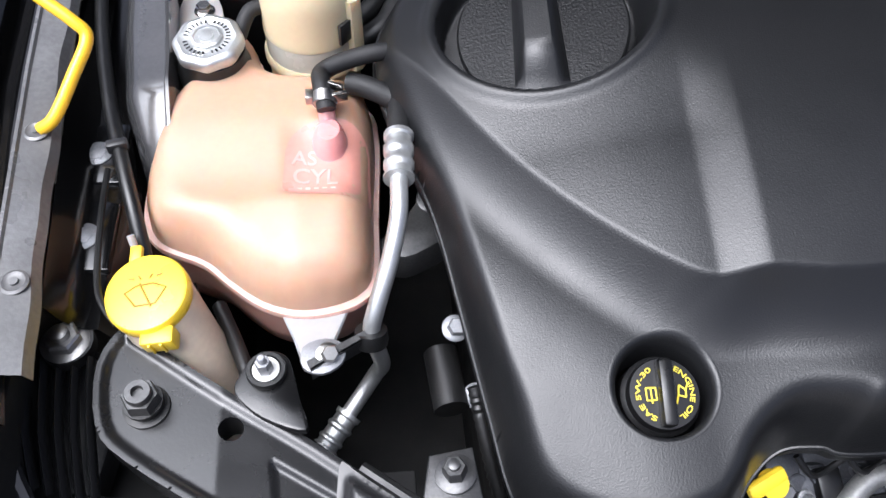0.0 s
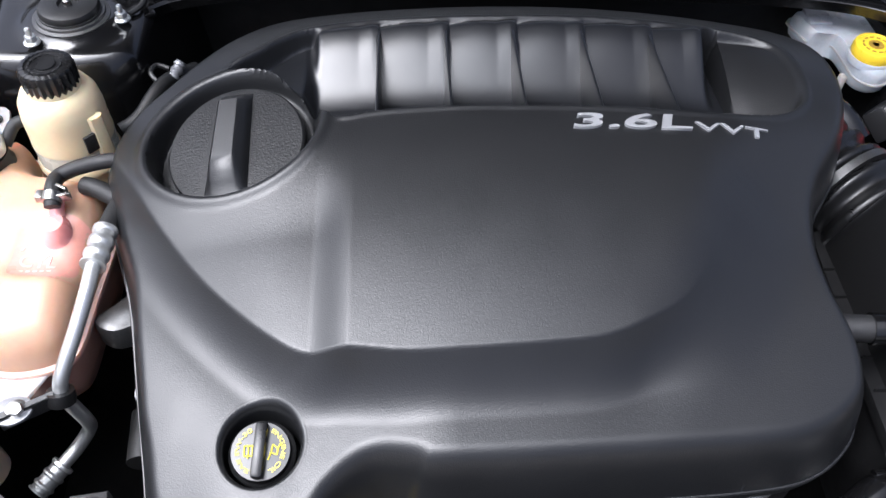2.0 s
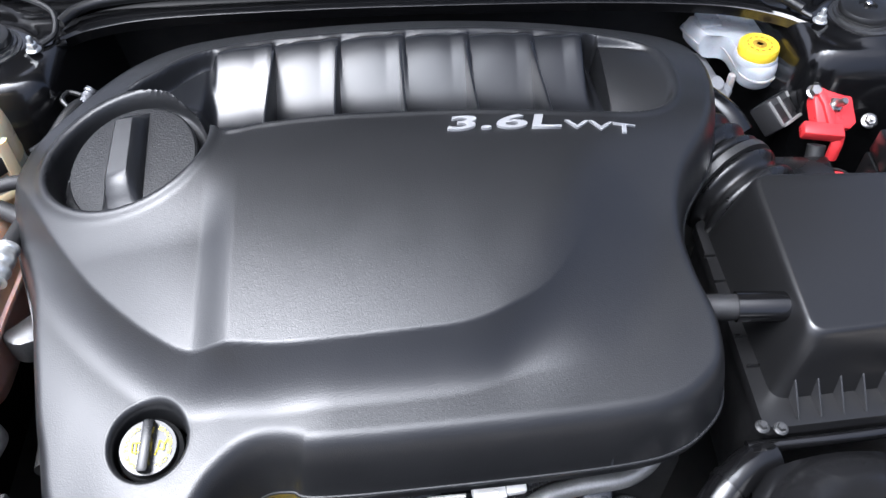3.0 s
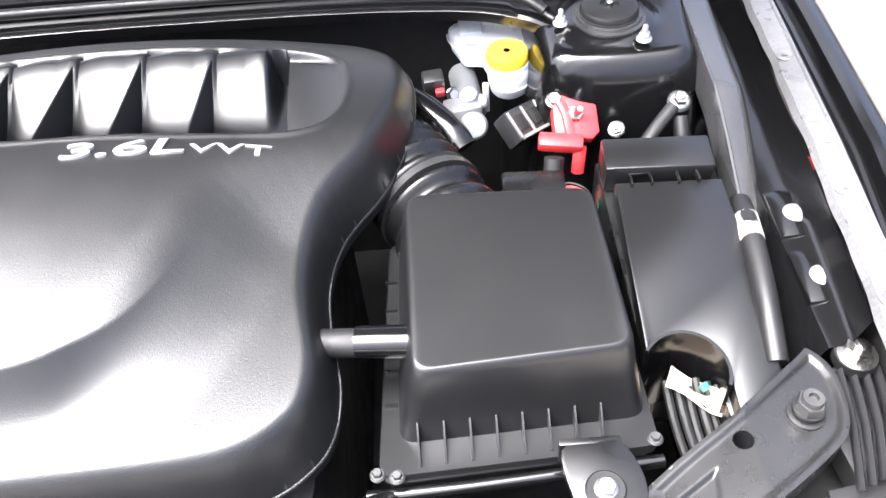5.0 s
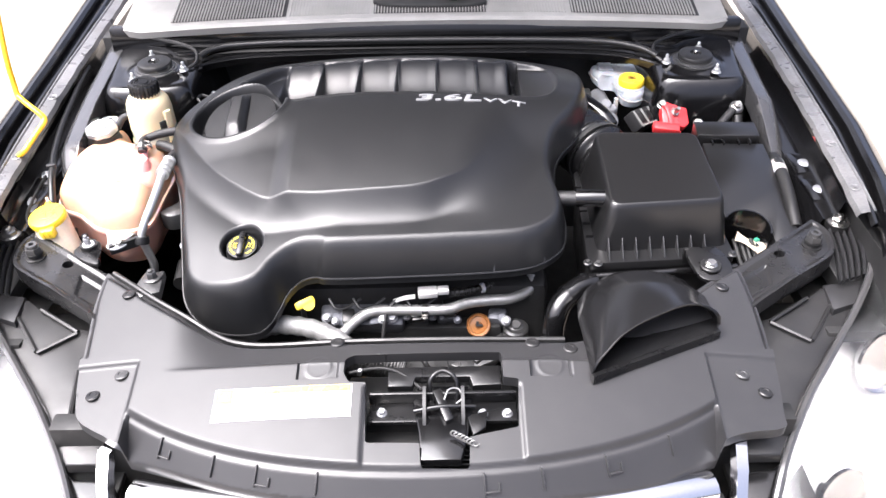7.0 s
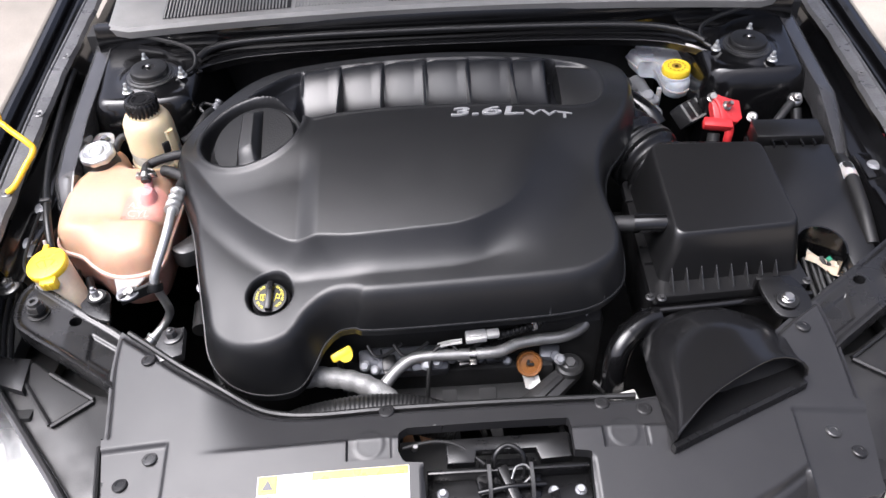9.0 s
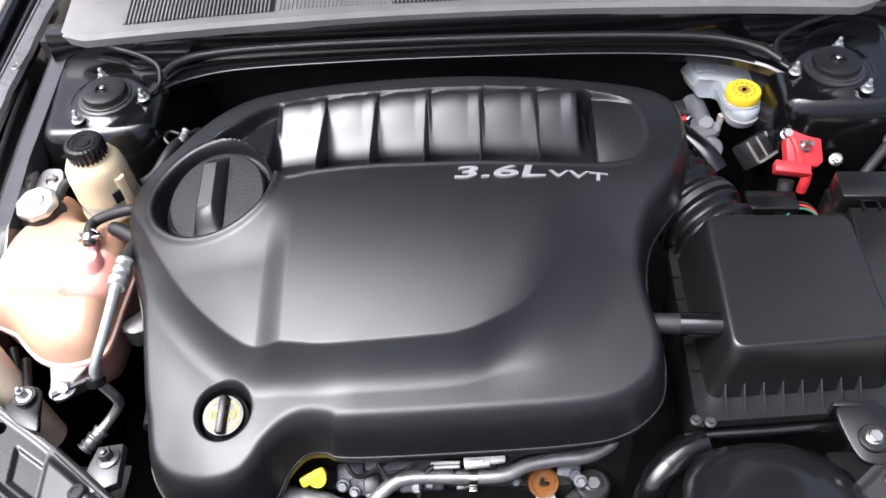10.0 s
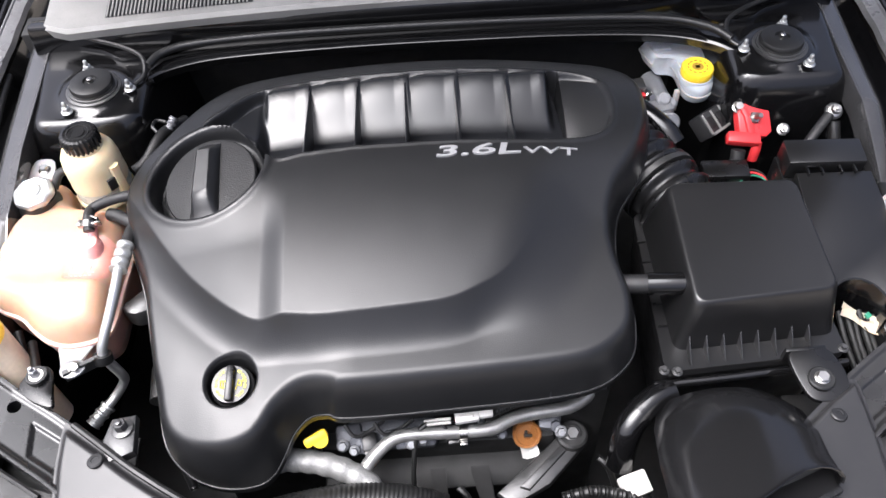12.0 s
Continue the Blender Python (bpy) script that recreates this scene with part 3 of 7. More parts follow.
# thin upright dividers between the channels of the recess
for x in (-0.1855, -0.117, -0.0485, 0.0225, 0.095):
    bm = B()
    rows = []
    for k in range(13):
        y = -0.266 + 0.153 * k / 12
        top = float(deck_high(np.array(x), np.array(-0.262))) - 0.004
        end = float(deck_high(np.array(x), np.array(-0.112))) - 0.003
        z = top + (end - top) * k / 12
        rows.append([(x - 0.0030, y, z - 0.060), (x - 0.0015, y, z - 0.0012), (x - 0.0007, y, z), (x + 0.0007, y, z), (x + 0.0015, y, z - 0.0012), (x + 0.0030, y, z - 0.060)])
    loft(bm, rows)
    part("channel_divider", bm, M_RIB, cover)


def cover_at(x, y):
    X, Y = np.array([[x]]), np.array([[y]])
    d, _, _ = inside_dist(X, Y, RIM)
    return float(cover_plain(X, Y, d)[0, 0])


def cover_drape(X, Y):
    d, _, _ = inside_dist(X, Y, RIM)
    return cover_plain(X, Y, d)


def cover_frame(x, y, turn=0.0, lift=0.0):
    e = 0.004
    n = Vector((-(cover_at(x + e, y) - cover_at(x - e, y)) / (2 * e), -(cover_at(x, y + e) - cover_at(x, y - e)) / (2 * e), 1)).normalized()
    xa = Vector((math.cos(radians(turn)), math.sin(radians(turn)), 0))
    xa = (xa - n * xa.dot(n)).normalized()
    m = Matrix((xa, n.cross(xa), n)).transposed().to_4x4()
    m.translation = Vector((x, y, cover_at(x, y))) + n * lift
    return m


m = cover_frame(-0.014, -0.2935, 1.5, 0.0032)
lettering("engine_size_lettering", "3.6L", m, 0.0250, 0.0016, M_TEXT, cover, "raised silver engine size lettering", shear=0.12, bold=0.0004, width=0.110, drape=cover_drape)
m = cover_frame(0.102, -0.2910, 1.0, 0.0022)
lettering("valve_timing_lettering", "VVT", m, 0.0150, 0.0013, M_TEXT, cover, "raised silver valve timing lettering", shear=0.05, bold=0.0001, width=0.072, drape=cover_drape)

# thin lip along the lower edge
bm = B()
rings = []
for k, p in enumerate(RIM):
    q, o = RIM[(k + 1) % len(RIM)], RIM[k - 1]
    n = Vector((q.y - o.y, o.x - q.x, 0)).normalized()
    out = -n if inside_dist(np.array([[p.x + 0.003 * n.x]]), np.array([[p.y + 0.003 * n.y]]), RIM)[0][0, 0] > 0 else n
    z = cover_at(p.x, p.y)
    rings.append([bm.verts.new((p.x + out.x * d, p.y + out.y * d, z + h)) for d, h in ((-0.0012, 0.0016), (0.0010, 0.0014), (0.0018, 0.0), (0.0014, -0.0020), (-0.0012, -0.0022))])
loft_rings(bm, rings + rings[:1], caps=False)
part("lower_lip", bm, M_COVER, cover)

# the turned dial and its grip
dial_frame = frame_of((-0.22, -0.25, 1), (-0.3165, -0.2655, 0.8665), up=(0, 1, 0))
bm = B()
lathe(bm, [(0.0, 0.0), (0.0665, 0.0), (0.0665, 0.004), (0.0648, 0.0058), (0.060, 0.0062), (0.0, 0.0065)], dial_frame, 64)
dial = part("dial", bm, M_DIAL, cover, "round black twist dial in a recess")
bm = B()
half = []
grip_frame = dial_frame @ Matrix.Translation((-0.004, 0, 0)) @ Matrix.Rotation(radians(-4), 4, "Z")
for k in range(15):
    v = -0.0595 + 0.118 * k / 14
    f = k / 14
    h = 0.017 * step01(np.array(min(k / 4.5, (14 - k) / 2.2) + 0.04)).item() + 0.001
    w = 0.0135 - 0.0030 * f
    b = 0.0215 - 0.0050 * f
    half.append([grip_frame @ Vector(p) for p in ((-b, v, 0.003), (-b * 0.98, v, 0.0065), (-w, v, 0.0055 + h * 0.9), (-w * 0.78, v, 0.006 + h), (w * 0.78, v, 0.006 + h), (w, v, 0.0055 + h * 0.9), (b * 0.98, v, 0.0065), (b, v, 0.003))])
loft(bm, half)
part("grip", bm, M_COVER, dial)

bm = B()
rings = []
for r, dz in ((0.0362, 0.0002), (0.0350, 0.0004), (0.0335, -0.0002), (0.0318, -0.0018), (0.0306, -0.0050), (0.0300, -0.0120), (0.0296, -0.0320)):
    ring = []
    for k in range(64):
        x, y = OIL[0] + r * math.cos(k * math.pi / 32), OIL[1] + r * math.sin(k * math.pi / 32)
        ring.append(bm.verts.new((x, y, cover_at(x, y) + dz)))
    rings.append(ring)
loft_rings(bm, rings, caps=False)
part("oil_well_ring", bm, M_COVER, cover)

# ---- oil filler cap ----
oil = thing("oil_filler_cap", (OIL[0], OIL[1], 0.80), "black oil filler cap with yellow print in its well", "oil cap")
om = frame_of((0.0, -0.24, 1), (OIL[0], OIL[1] - 0.001, 0.8030), up=(0, 1, 0)) @ Matrix.Diagonal((0.92, 0.92, 1, 1))
bm = B()
lathe(bm, [(0.0, -0.02), (0.0280, -0.02), (0.0285, 0.003), (0.0255, 0.005), (0.0252, 0.011), (0.0245, 0.0125), (0.0, 0.0135)], om, 48)
part("disc", bm, M_LID, oil)
bm = B()
box(bm, (0, 0, 0.0165), (0.0105, 0.047, 0.011), bev=0.003, m=om @ Matrix.Rotation(radians(-3), 4, "Z"))
part("grip", bm, M_BLACK, oil)
om = om @ Matrix.Diagonal((0.86, 0.86, 1, 1))
for word, a0 in (("ENGINE OIL", 64), ("SAE 5W-30", 244)):
    lettering("yellow_lettering", word, om @ Matrix.Translation((0, 0, 0.0138)), 0.0058, 0.0001, M_OILTXT, oil, "yellow printed words", width=0.046, bold=0.00008, arc=(0.0205, a0))
bm = B()
for a, b in (((0.012, 0.006), (0.017, 0.002)), ((0.017, 0.002), (0.0165, -0.004)), ((0.0165, -0.004), (0.0105, -0.002)), ((0.0105, -0.002), (0.012, 0.006)), ((0.0105, -0.002), (0.008, -0.009)), ((0.0165, 0.001), (0.0195, 0.007))):
    tube(bm, [om @ Vector((*a, 0.0139)), om @ Vector((*b, 0.0139))], 0.0006, 5, 1, smooth=False)
part("oil_can_symbol", bm, M_OILTXT, oil)
bm = B()
for a, b in (((-0.0155, 0.005), (-0.0075, 0.005)), ((-0.0155, -0.005), (-0.0075, -0.005)), ((-0.0155, 0.005), (-0.0155, -0.005)), ((-0.0075, 0.005), (-0.0075, -0.005)), ((-0.0115, 0.005), (-0.0115, -0.004)), ((-0.0115, -0.005), (-0.0115, -0.0075))):
    tube(bm, [om @ Vector((*a, 0.0139)), om @ Vector((*b, 0.0139))], 0.0006, 5, 1, smooth=False)
part("manual_symbol", bm, M_OILTXT, oil)


# ---- radiator cover panel ----
def panel_z(X, Y):
    return 0.796 - 0.145 * X * X - 0.20 * (-0.70 - Y)


PANEL = [(p.x, p.y) for p in spline([(-0.482, -0.569), (-0.476, -0.567), (-0.469, -0.573), (-0.431, -0.600), (-0.388, -0.632), (-0.338, -0.664), (-0.288, -0.690), (-0.25, -0.701), (-0.20, -0.706), (-0.11, -0.705), (0.04, -0.705), (0.20, -0.703), (0.27, -0.692), (0.34, -0.660), (0.388, -0.632), (0.431, -0.600), (0.466, -0.577), (0.474, -0.575), (0.480, -0.583), (0.487, -0.65), (0.486, -0.74), (0.477, -0.815), (0.470, -0.838), (0.412, -0.850), (0.35, -0.876), (0.28, -0.905), (0.14, -0.930), (0.017, -0.936), (-0.112, -0.930), (-0.245, -0.905), (-0.375, -0.858), (-0.416, -0.838), (-0.452, -0.815), (-0.464, -0.788), (-0.474, -0.734), (-0.480, -0.674), (-0.485, -0.62)], 5, True)]
CREASE_Y = lambda X: -0.902 + 0.45 * X * X + 1.3 * X ** 4
SLOT = [(-0.102, -0.748), (-0.092, -0.741), (0.108, -0.738), (0.108, -0.784), (0.128, -0.786), (0.124, -0.852), (0.062, -0.866), (0.060, -0.905), (0.0, -0.905), (-0.002, -0.874), (-0.070, -0.872), (-0.073, -0.790), (-0.096, -0.788), (-0.103, -0.774)]
PADS = [(-0.138, -0.759), (0.172, -0.759)]


def panel_top(X, Y, d):
    z = panel_z(X, Y)
    fr = CREASE_Y(X) - Y
    front = step01(fr / 0.006) * step01((0.389 - np.abs(X)) / 0.005)
    z = z - 0.010 * front - 0.9 * np.maximum(0, fr - 0.012) * front
    z = z - 0.0105 * step01((0.012 - d) / 0.008) * (Y > -0.72)
    for sx in (-1, 1):
        inx = step01((sx * X - 0.386) / 0.004)
        z = z - 0.005 * inx * step01((-0.735 - Y) / 0.004)
    for px, py in PADS:
        a = np.maximum(np.abs(X - px) / 0.028, np.abs(Y - py) / 0.023)
        ahead = 1 - step01((Y + 0.757) / 0.004)
        z = z - 0.0055 * step01((1.0 - a) / 0.10) * ahead
        r = np.hypot(X - px, Y - py + 0.002)
        z = z + 0.0012 * np.exp(-((r - 0.0165) / 0.0016) ** 2) + 0.0008 * step01((0.0165 - r) / 0.003)
    field = step01((X + 0.076) / 0.003) * step01((0.131 - X) / 0.003) * step01((-0.792 - Y) / 0.004) * (1 - front)
    z = z - 0.0035 * field
    # flat band along the back edge, a little lower in the middle
    z = z - (0.0045 * step01((Y + 0.757) / 0.005) + 0.34 * np.maximum(0, Y + 0.757)) * step01((0.34 - np.abs(X + 0.02)) / 0.12)
    return z


panel = thing("radiator_cover_panel", (0, -0.76, 0.70), "wide satin black plastic radiator panel with clips and moulded steps", "radiator cover")
sheet("panel_shell", PANEL, panel_top, 0.0024, 0.016, M_SHROUD, panel, holes=[SLOT])


def on_panel(x, y):
    return float(panel_top(np.array([[x]]), np.array([[y]]), np.array([[0.05]]))[0, 0])


bm = B()
tube(bm, [(x, y, on_panel(x, y) - 0.006) for x, y in ((-0.467, -0.571), (-0.431, -0.598), (-0.388, -0.630), (-0.338, -0.662), (-0.288, -0.688), (-0.25, -0.698), (-0.20, -0.704), (-0.11, -0.703), (0.04, -0.703), (0.20, -0.701))], 0.0042, 8, 4)
part("edge_strip", bm, M_RUBBER, panel, "black rubber edge strip")


def clip(x, y, r=0.009, hexed=False):
    z = on_panel(x, y)
    bm = B()
    m = frame_of((0.3 * x, 0.15, 1), (x, y, z - 0.0005))
    lathe(bm, [(0, 0), (r, 0), (r, 0.0016), (r * 0.86, 0.003), (r * 0.45, 0.0034), (r * 0.40, 0.0026), (0, 0.0026)], m, 20)
    c = part("push_clip", bm, M_STEEL if hexed else M_DULL, panel)
    return c


for x, y, h in ((-0.409, -0.752, True), (-0.442, -0.780, False), (0.434, -0.763, True), (0.459, -0.788, False), (-0.430, -0.620, False), (0.438, -0.622, False), (-0.117, -0.712, False), (0.153, -0.717, False), (0.204, -0.728, False)):
    clip(x, y, 0.010, h)

# tabs along the folded front lip
for x, w in ((-0.335, 0.016), (-0.262, 0.0), (-0.205, 0.018), (-0.128, 0.0), (0.078, 0.018), (0.150, 0.0), (0.232, 0.018), (0.318, 0.0)):
    y = float(CREASE_Y(np.array(x))) - 0.020
    slope = math.degrees(math.atan2(on_panel(x, y + 0.008) - on_panel(x, y - 0.008), 0.016))
    lm = pose(x, y, on_panel(x, y), slope, 0, math.degrees(math.atan(1.2 * x)))
    bm = B()
    box(bm, (0, 0, 0), (0.0025, 0.028, 0.007), bev=0.0008, m=lm)
    if w:
        box(bm, (w / 2, -0.010, 0), (w, 0.0025, 0.007), bev=0.0008, m=lm)
        box(bm, (w, -0.005, 0), (0.0025, 0.012, 0.007), bev=0.0008, m=lm)
    part("lip_tab", bm, M_SHROUD, panel)

# ---- warning sticker ----
sticker = thing("warning_sticker", (-0.18, -0.82, 0.76), "white warning sticker with a yellow header and small print", "sticker")


def flat_on_panel(bm, x0, x1, y0, y1, lift, nx=10, ny=4):
    g = [[bm.verts.new((x0 + (x1 - x0) * i / nx, y0 + (y1 - y0) * j / ny, on_panel(x0 + (x1 - x0) * i / nx, y0 + (y1 - y0) * j / ny) + lift)) for i in range(nx + 1)] for j in range(ny + 1)]
    for j in range(ny):
        for i in range(nx):
            bm.faces.new((g[j][i], g[j][i + 1], g[j + 1][i + 1], g[j + 1][i]))


bm = B()
flat_on_panel(bm, -0.270, -0.090, -0.838, -0.792, 0.0006)
part("film", bm, M_PAPER, sticker)
bm = B()
flat_on_panel(bm, -0.205, -0.091, -0.8020, -0.7925, 0.0010)
part("header_band", bm, M_YELLOW, sticker, "yellow header band")
bm = B()
flat_on_panel(bm, -0.269, -0.246, -0.8140, -0.7925, 0.0010, 2, 2)
part("warning_field", bm, M_YELLOW, sticker, "yellow field with a warning sign")
bm = B()
loft(bm, [[(x, y, on_panel(x, y) + lift) for x, y in ((-0.2645, -0.8090), (-0.2505, -0.8090), (-0.2575, -0.7965))] for lift in (0.0012, 0.0016)])
part("warning_triangle", bm, M_INK, sticker)
bm = B()
flat_on_panel(bm, -0.266, -0.251, -0.829, -0.816, 0.0010, 2, 2)
part("pictogram_bar", bm, M_INK, sticker)
for y in (-0.806, -0.811, -0.816, -0.821, -0.826, -0.831):
    for x0, x1 in ((-0.243, -0.206), (-0.198, -0.098)):
        bm = B()
        flat_on_panel(bm, x0, x1 - 0.012 * (hash((round(y * 1000), round(x0 * 1000))) % 3) / 2, y, y + 0.0014, 0.0010, 4, 1)
        part("print_bar", bm, M_INK, sticker)
for k in range(16):
    bm = B()
    flat_on_panel(bm, -0.262 + 0.0032 * k, -0.262 + 0.0032 * k + 0.0011 + 0.0008 * (k * 7 % 3) / 2, -0.8370, -0.8325, 0.0010, 1, 1)
    part("code_bar", bm, M_INK, sticker)

# ---- bonnet latch ----
latch = thing("bonnet_latch", (0.03, -0.82, 0.70), "black steel bonnet latch with bolts, springs and striker", "latch")
# floor under the slot, its near-black colour holding the shade inside
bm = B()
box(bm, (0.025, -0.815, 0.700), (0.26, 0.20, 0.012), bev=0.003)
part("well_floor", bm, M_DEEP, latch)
for dx in range(7):
    bm = B()
    box(bm, (0.012, -0.846 - 0.007 * dx, 0.709), (0.16, 0.003, 0.010), bev=0.0008)
    part("grille_slat", bm, M_BLACK, latch)
bm = B()
box(bm, (0.028, -0.812, 0.742), (0.195, 0.040, 0.006), rot=(-6, 0, 0), bev=0.002)
box(bm, (0.028, -0.795, 0.752), (0.195, 0.006, 0.020), bev=0.002)
part("crossplate", bm, M_BLACK, latch)
bm = B()
prism(bm, [(-0.045, -0.752), (0.106, -0.750), (0.106, -0.784), (0.068, -0.786), (0.064, -0.770), (-0.008, -0.770), (-0.012, -0.786), (-0.045, -0.786)], 0.752, 0.764, 0.003)
part("bridge", bm, M_BLACK, latch)
bm = B()
tube(bm, [(0.030, -0.812, 0.766), (0.036, -0.800, 0.772), (0.048, -0.797, 0.770), (0.054, -0.806, 0.764), (0.044, -0.815, 0.760)], 0.0012, 8)
part("return_spring_leg", bm, M_DULLALU, latch, "pale wire spring leg")
bm = B()
prism(bm, [(0.060, -0.832), (0.086, -0.822), (0.082, -0.850), (0.066, -0.862)], 0.752, 0.757, 0.0015)
part("secondary_catch", bm, M_BLACK, latch)
bm = B()
cyl(bm, (-0.084, -0.764, 0.764), 0.0032, 0.014, axis=(0.2, -0.3, 1), seg=14, bev=0.001)
part("guide_pin", bm, M_ZINC, latch)
bm = B()
prism(bm, [(-0.005, -0.775), (0.062, -0.775), (0.068, -0.80), (0.060, -0.86), (0.050, -0.895), (0.0, -0.895), (-0.004, -0.85), (-0.012, -0.80)], 0.738, 0.752, 0.004)
part("latch_housing", bm, M_PAINT, latch)
bm = B()
tube(bm, [(0.012, -0.800, 0.748), (0.012, -0.786, 0.775), (0.028, -0.776, 0.782), (0.046, -0.786, 0.775), (0.046, -0.802, 0.748)], 0.0030, 10)
part("catch_arch", bm, M_BLACK, latch)
for x in (0.004, 0.054):
    bm = B()
    loft(bm, [[(x + dx, y, z) for y, z in ((-0.784, 0.745), (-0.784, 0.766), (-0.796, 0.775), (-0.822, 0.770), (-0.842, 0.752), (-0.842, 0.740))] for dx in (-0.0022, 0.0022)])
    part("latch_cheek", bm, M_BLACK, latch)
bm = B()
box(bm, (0.028, -0.815, 0.757), (0.012, 0.05, 0.010), rot=(8, 0, 20), bev=0.002)
part("release_lever", bm, M_BLACK, latch)
bm = B()
tube(bm, [(-0.01, -0.822, 0.756), (0.028, -0.818, 0.760), (0.070, -0.815, 0.756)], 0.0034, 10)
part("pivot_pin", bm, M_PAINT, latch)
bm = B()
pts = [(0.040 + 0.028 * t + 0.0045 * math.cos(t * 44), -0.862 - 0.018 * t, 0.762 + 0.0045 * math.sin(t * 44)) for t in [k / 70 for k in range(71)]]
tube(bm, pts, 0.0010, 6, 1, smooth=False)
part("spring", bm, M_DULLALU, latch)
for x, y in ((-0.052, -0.816), (0.080, -0.820), (0.112, -0.820)):
    bolt(latch, (x, y, 0.7455), (0, -0.1, 1), 0.0052, 0.007, 1.35, material=M_CAST)
bm = B()
tube(bm, [(-0.098, -0.762, 0.765), (-0.06, -0.757, 0.768), (-0.03, -0.762, 0.764), (0.0, -0.785, 0.757)], 0.0022, 8)
part("release_cable", bm, M_DEEP, latch)

# ---- side arms that carry the headlamps ----
for side in (-1, 1):
    arm = thing("headlamp_support_arm", (side * 0.55, -0.56, 0.75), "black pressed steel arm with a rubber stop", "support arm", "headlamp support arms")
    A = [(side * x, y) for x, y in ((0.632, -0.462), (0.618, -0.470), (0.554, -0.517), (0.497, -0.553), (0.449, -0.590), (0.444, -0.615), (0.468, -0.655), (0.50, -0.638), (0.555, -0.602), (0.618, -0.560), (0.640, -0.535), (0.646, -0.49))]
    def arm_z(X, Y, d):
        z = 0.784 - 0.15 * np.maximum(0, 0.56 - np.abs(X))
        z = z + 0.003 * step01((0.010 - d) / 0.006)
        near, _, _ = inside_dist(np.abs(X), Y, [(0.527, -0.562), (0.478, -0.592), (0.478, -0.634), (0.522, -0.606)])
        return z - 0.0035 * step01((near + 0.001) / 0.004)
    H = [(side * 0.553 + 0.0085 * math.cos(a * math.pi / 8), -0.5415 + 0.0085 * math.sin(a * math.pi / 8)) for a in range(16)]
    A = [(p.x, p.y) for p in spline(A, 3, True)]
    sheet("arm_top", A, arm_z, 0.0015, 0.030, M_ARM, arm, holes=[H])
    bm = B()
    box(bm, (side * 0.535, -0.604, 0.750), (0.215, 0.010, 0.018), rot=(0, 0, side * 33.5), bev=0.003)
    part("arm_flange", bm, M_ARM, arm)
    bm = B()
    m = frame_of((0, 0, 1), (side * 0.609, -0.523, 0.783)) @ Matrix.Diagonal((0.84, 0.84, 1.05, 1))
    lathe(bm, [(0, 0), (0.0185, 0), (0.0185, 0.003), (0.0125, 0.004), (0.0115, 0.008), (0.0155, 0.0085), (0.0155, 0.0115), (0.0, 0.012)], m, 28)
    part("stop_washer", bm, M_RUBBER, arm)
    bm = B()
    lathe(bm, [(0, 0.0115), (0.0148, 0.0115), (0.0148, 0.018), (0.0135, 0.0205), (0.0, 0.0205)], m, 6)
    lathe(bm, [(0.0, 0.0200), (0.0105, 0.0200), (0.0105, 0.0245), (0.0098, 0.0255), (0.0050, 0.0255), (0.0045, 0.0215), (0.0, 0.0215)], m, 20)
    part("stop_nut", bm, M_STEEL, arm, "dark steel hexagon stop nut")
    nudge(arm, 0, 0.006, -0.009)

# ribbed wing brackets with their nuts
for side in (-1, 1):
    br = thing("ribbed_wing_bracket", (side * 0.67, -0.53, 0.74), "black ribbed plastic bracket under a large nut", "bracket", "wing brackets")
    # plate blacker than its ribs: shade between the ribs is put into its colour
    bm = B()
    prism(bm, [(side * x, y) for x, y in ((0.642, -0.478), (0.690, -0.462), (0.700, -0.50), (0.690, -0.565), (0.652, -0.59), (0.634, -0.53))], 0.745, 0.772, 0.003, top=lambda x, y: 0.35 * (y + 0.50))
    part("bracket_plate", bm, M_DEEP, br)
    for k in range(6):
        x0 = 0.643 + 0.0105 * k
        bm = B()
        tube(bm, [(side * (x0 + 0.004), -0.487, 0.789), (side * x0, -0.535, 0.781), (side * (x0 - 0.006), -0.583 + 0.004 * k, 0.763)], 0.0026, 6, 2, flat=3.0)
        part("rib", bm, M_SHROUD, br)
    bm = B()
    tube(bm, [(side * 0.662, -0.478, 0.79), (side * 0.662, -0.478, 0.8)], 0.018, 18, 1)
    part("boss", bm, M_RUBBER, br)
    bolt(br, (side * 0.663, -0.478, 0.799), (0, 0, 1), 0.0125, 0.010, 1.35, 0.006, name="nut", label="large pale zinc nut")
    nudge(br, side * 0.005, 0.010, -0.017)
    for x, y in ((0.670, -0.302), (0.668, -0.383)):
        bm = B()
        prism(bm, [(side * (x - 0.022), y - 0.030), (side * (x + 0.010), y - 0.030), (side * (x + 0.016), y - 0.010), (side * (x + 0.018), y + 0.024), (side * (x - 0.004), y + 0.034), (side * (x - 0.022), y + 0.030)], 0.780, 0.7875, 0.0015)
        part("bolt_pad", bm, M_PAINT, car, "raised gloss black pad under a bolt")
        bolt(car, (side * x, y, 0.7872), (0, 0, 1), 0.0080, 0.0035, 1.5, material=M_CAST)


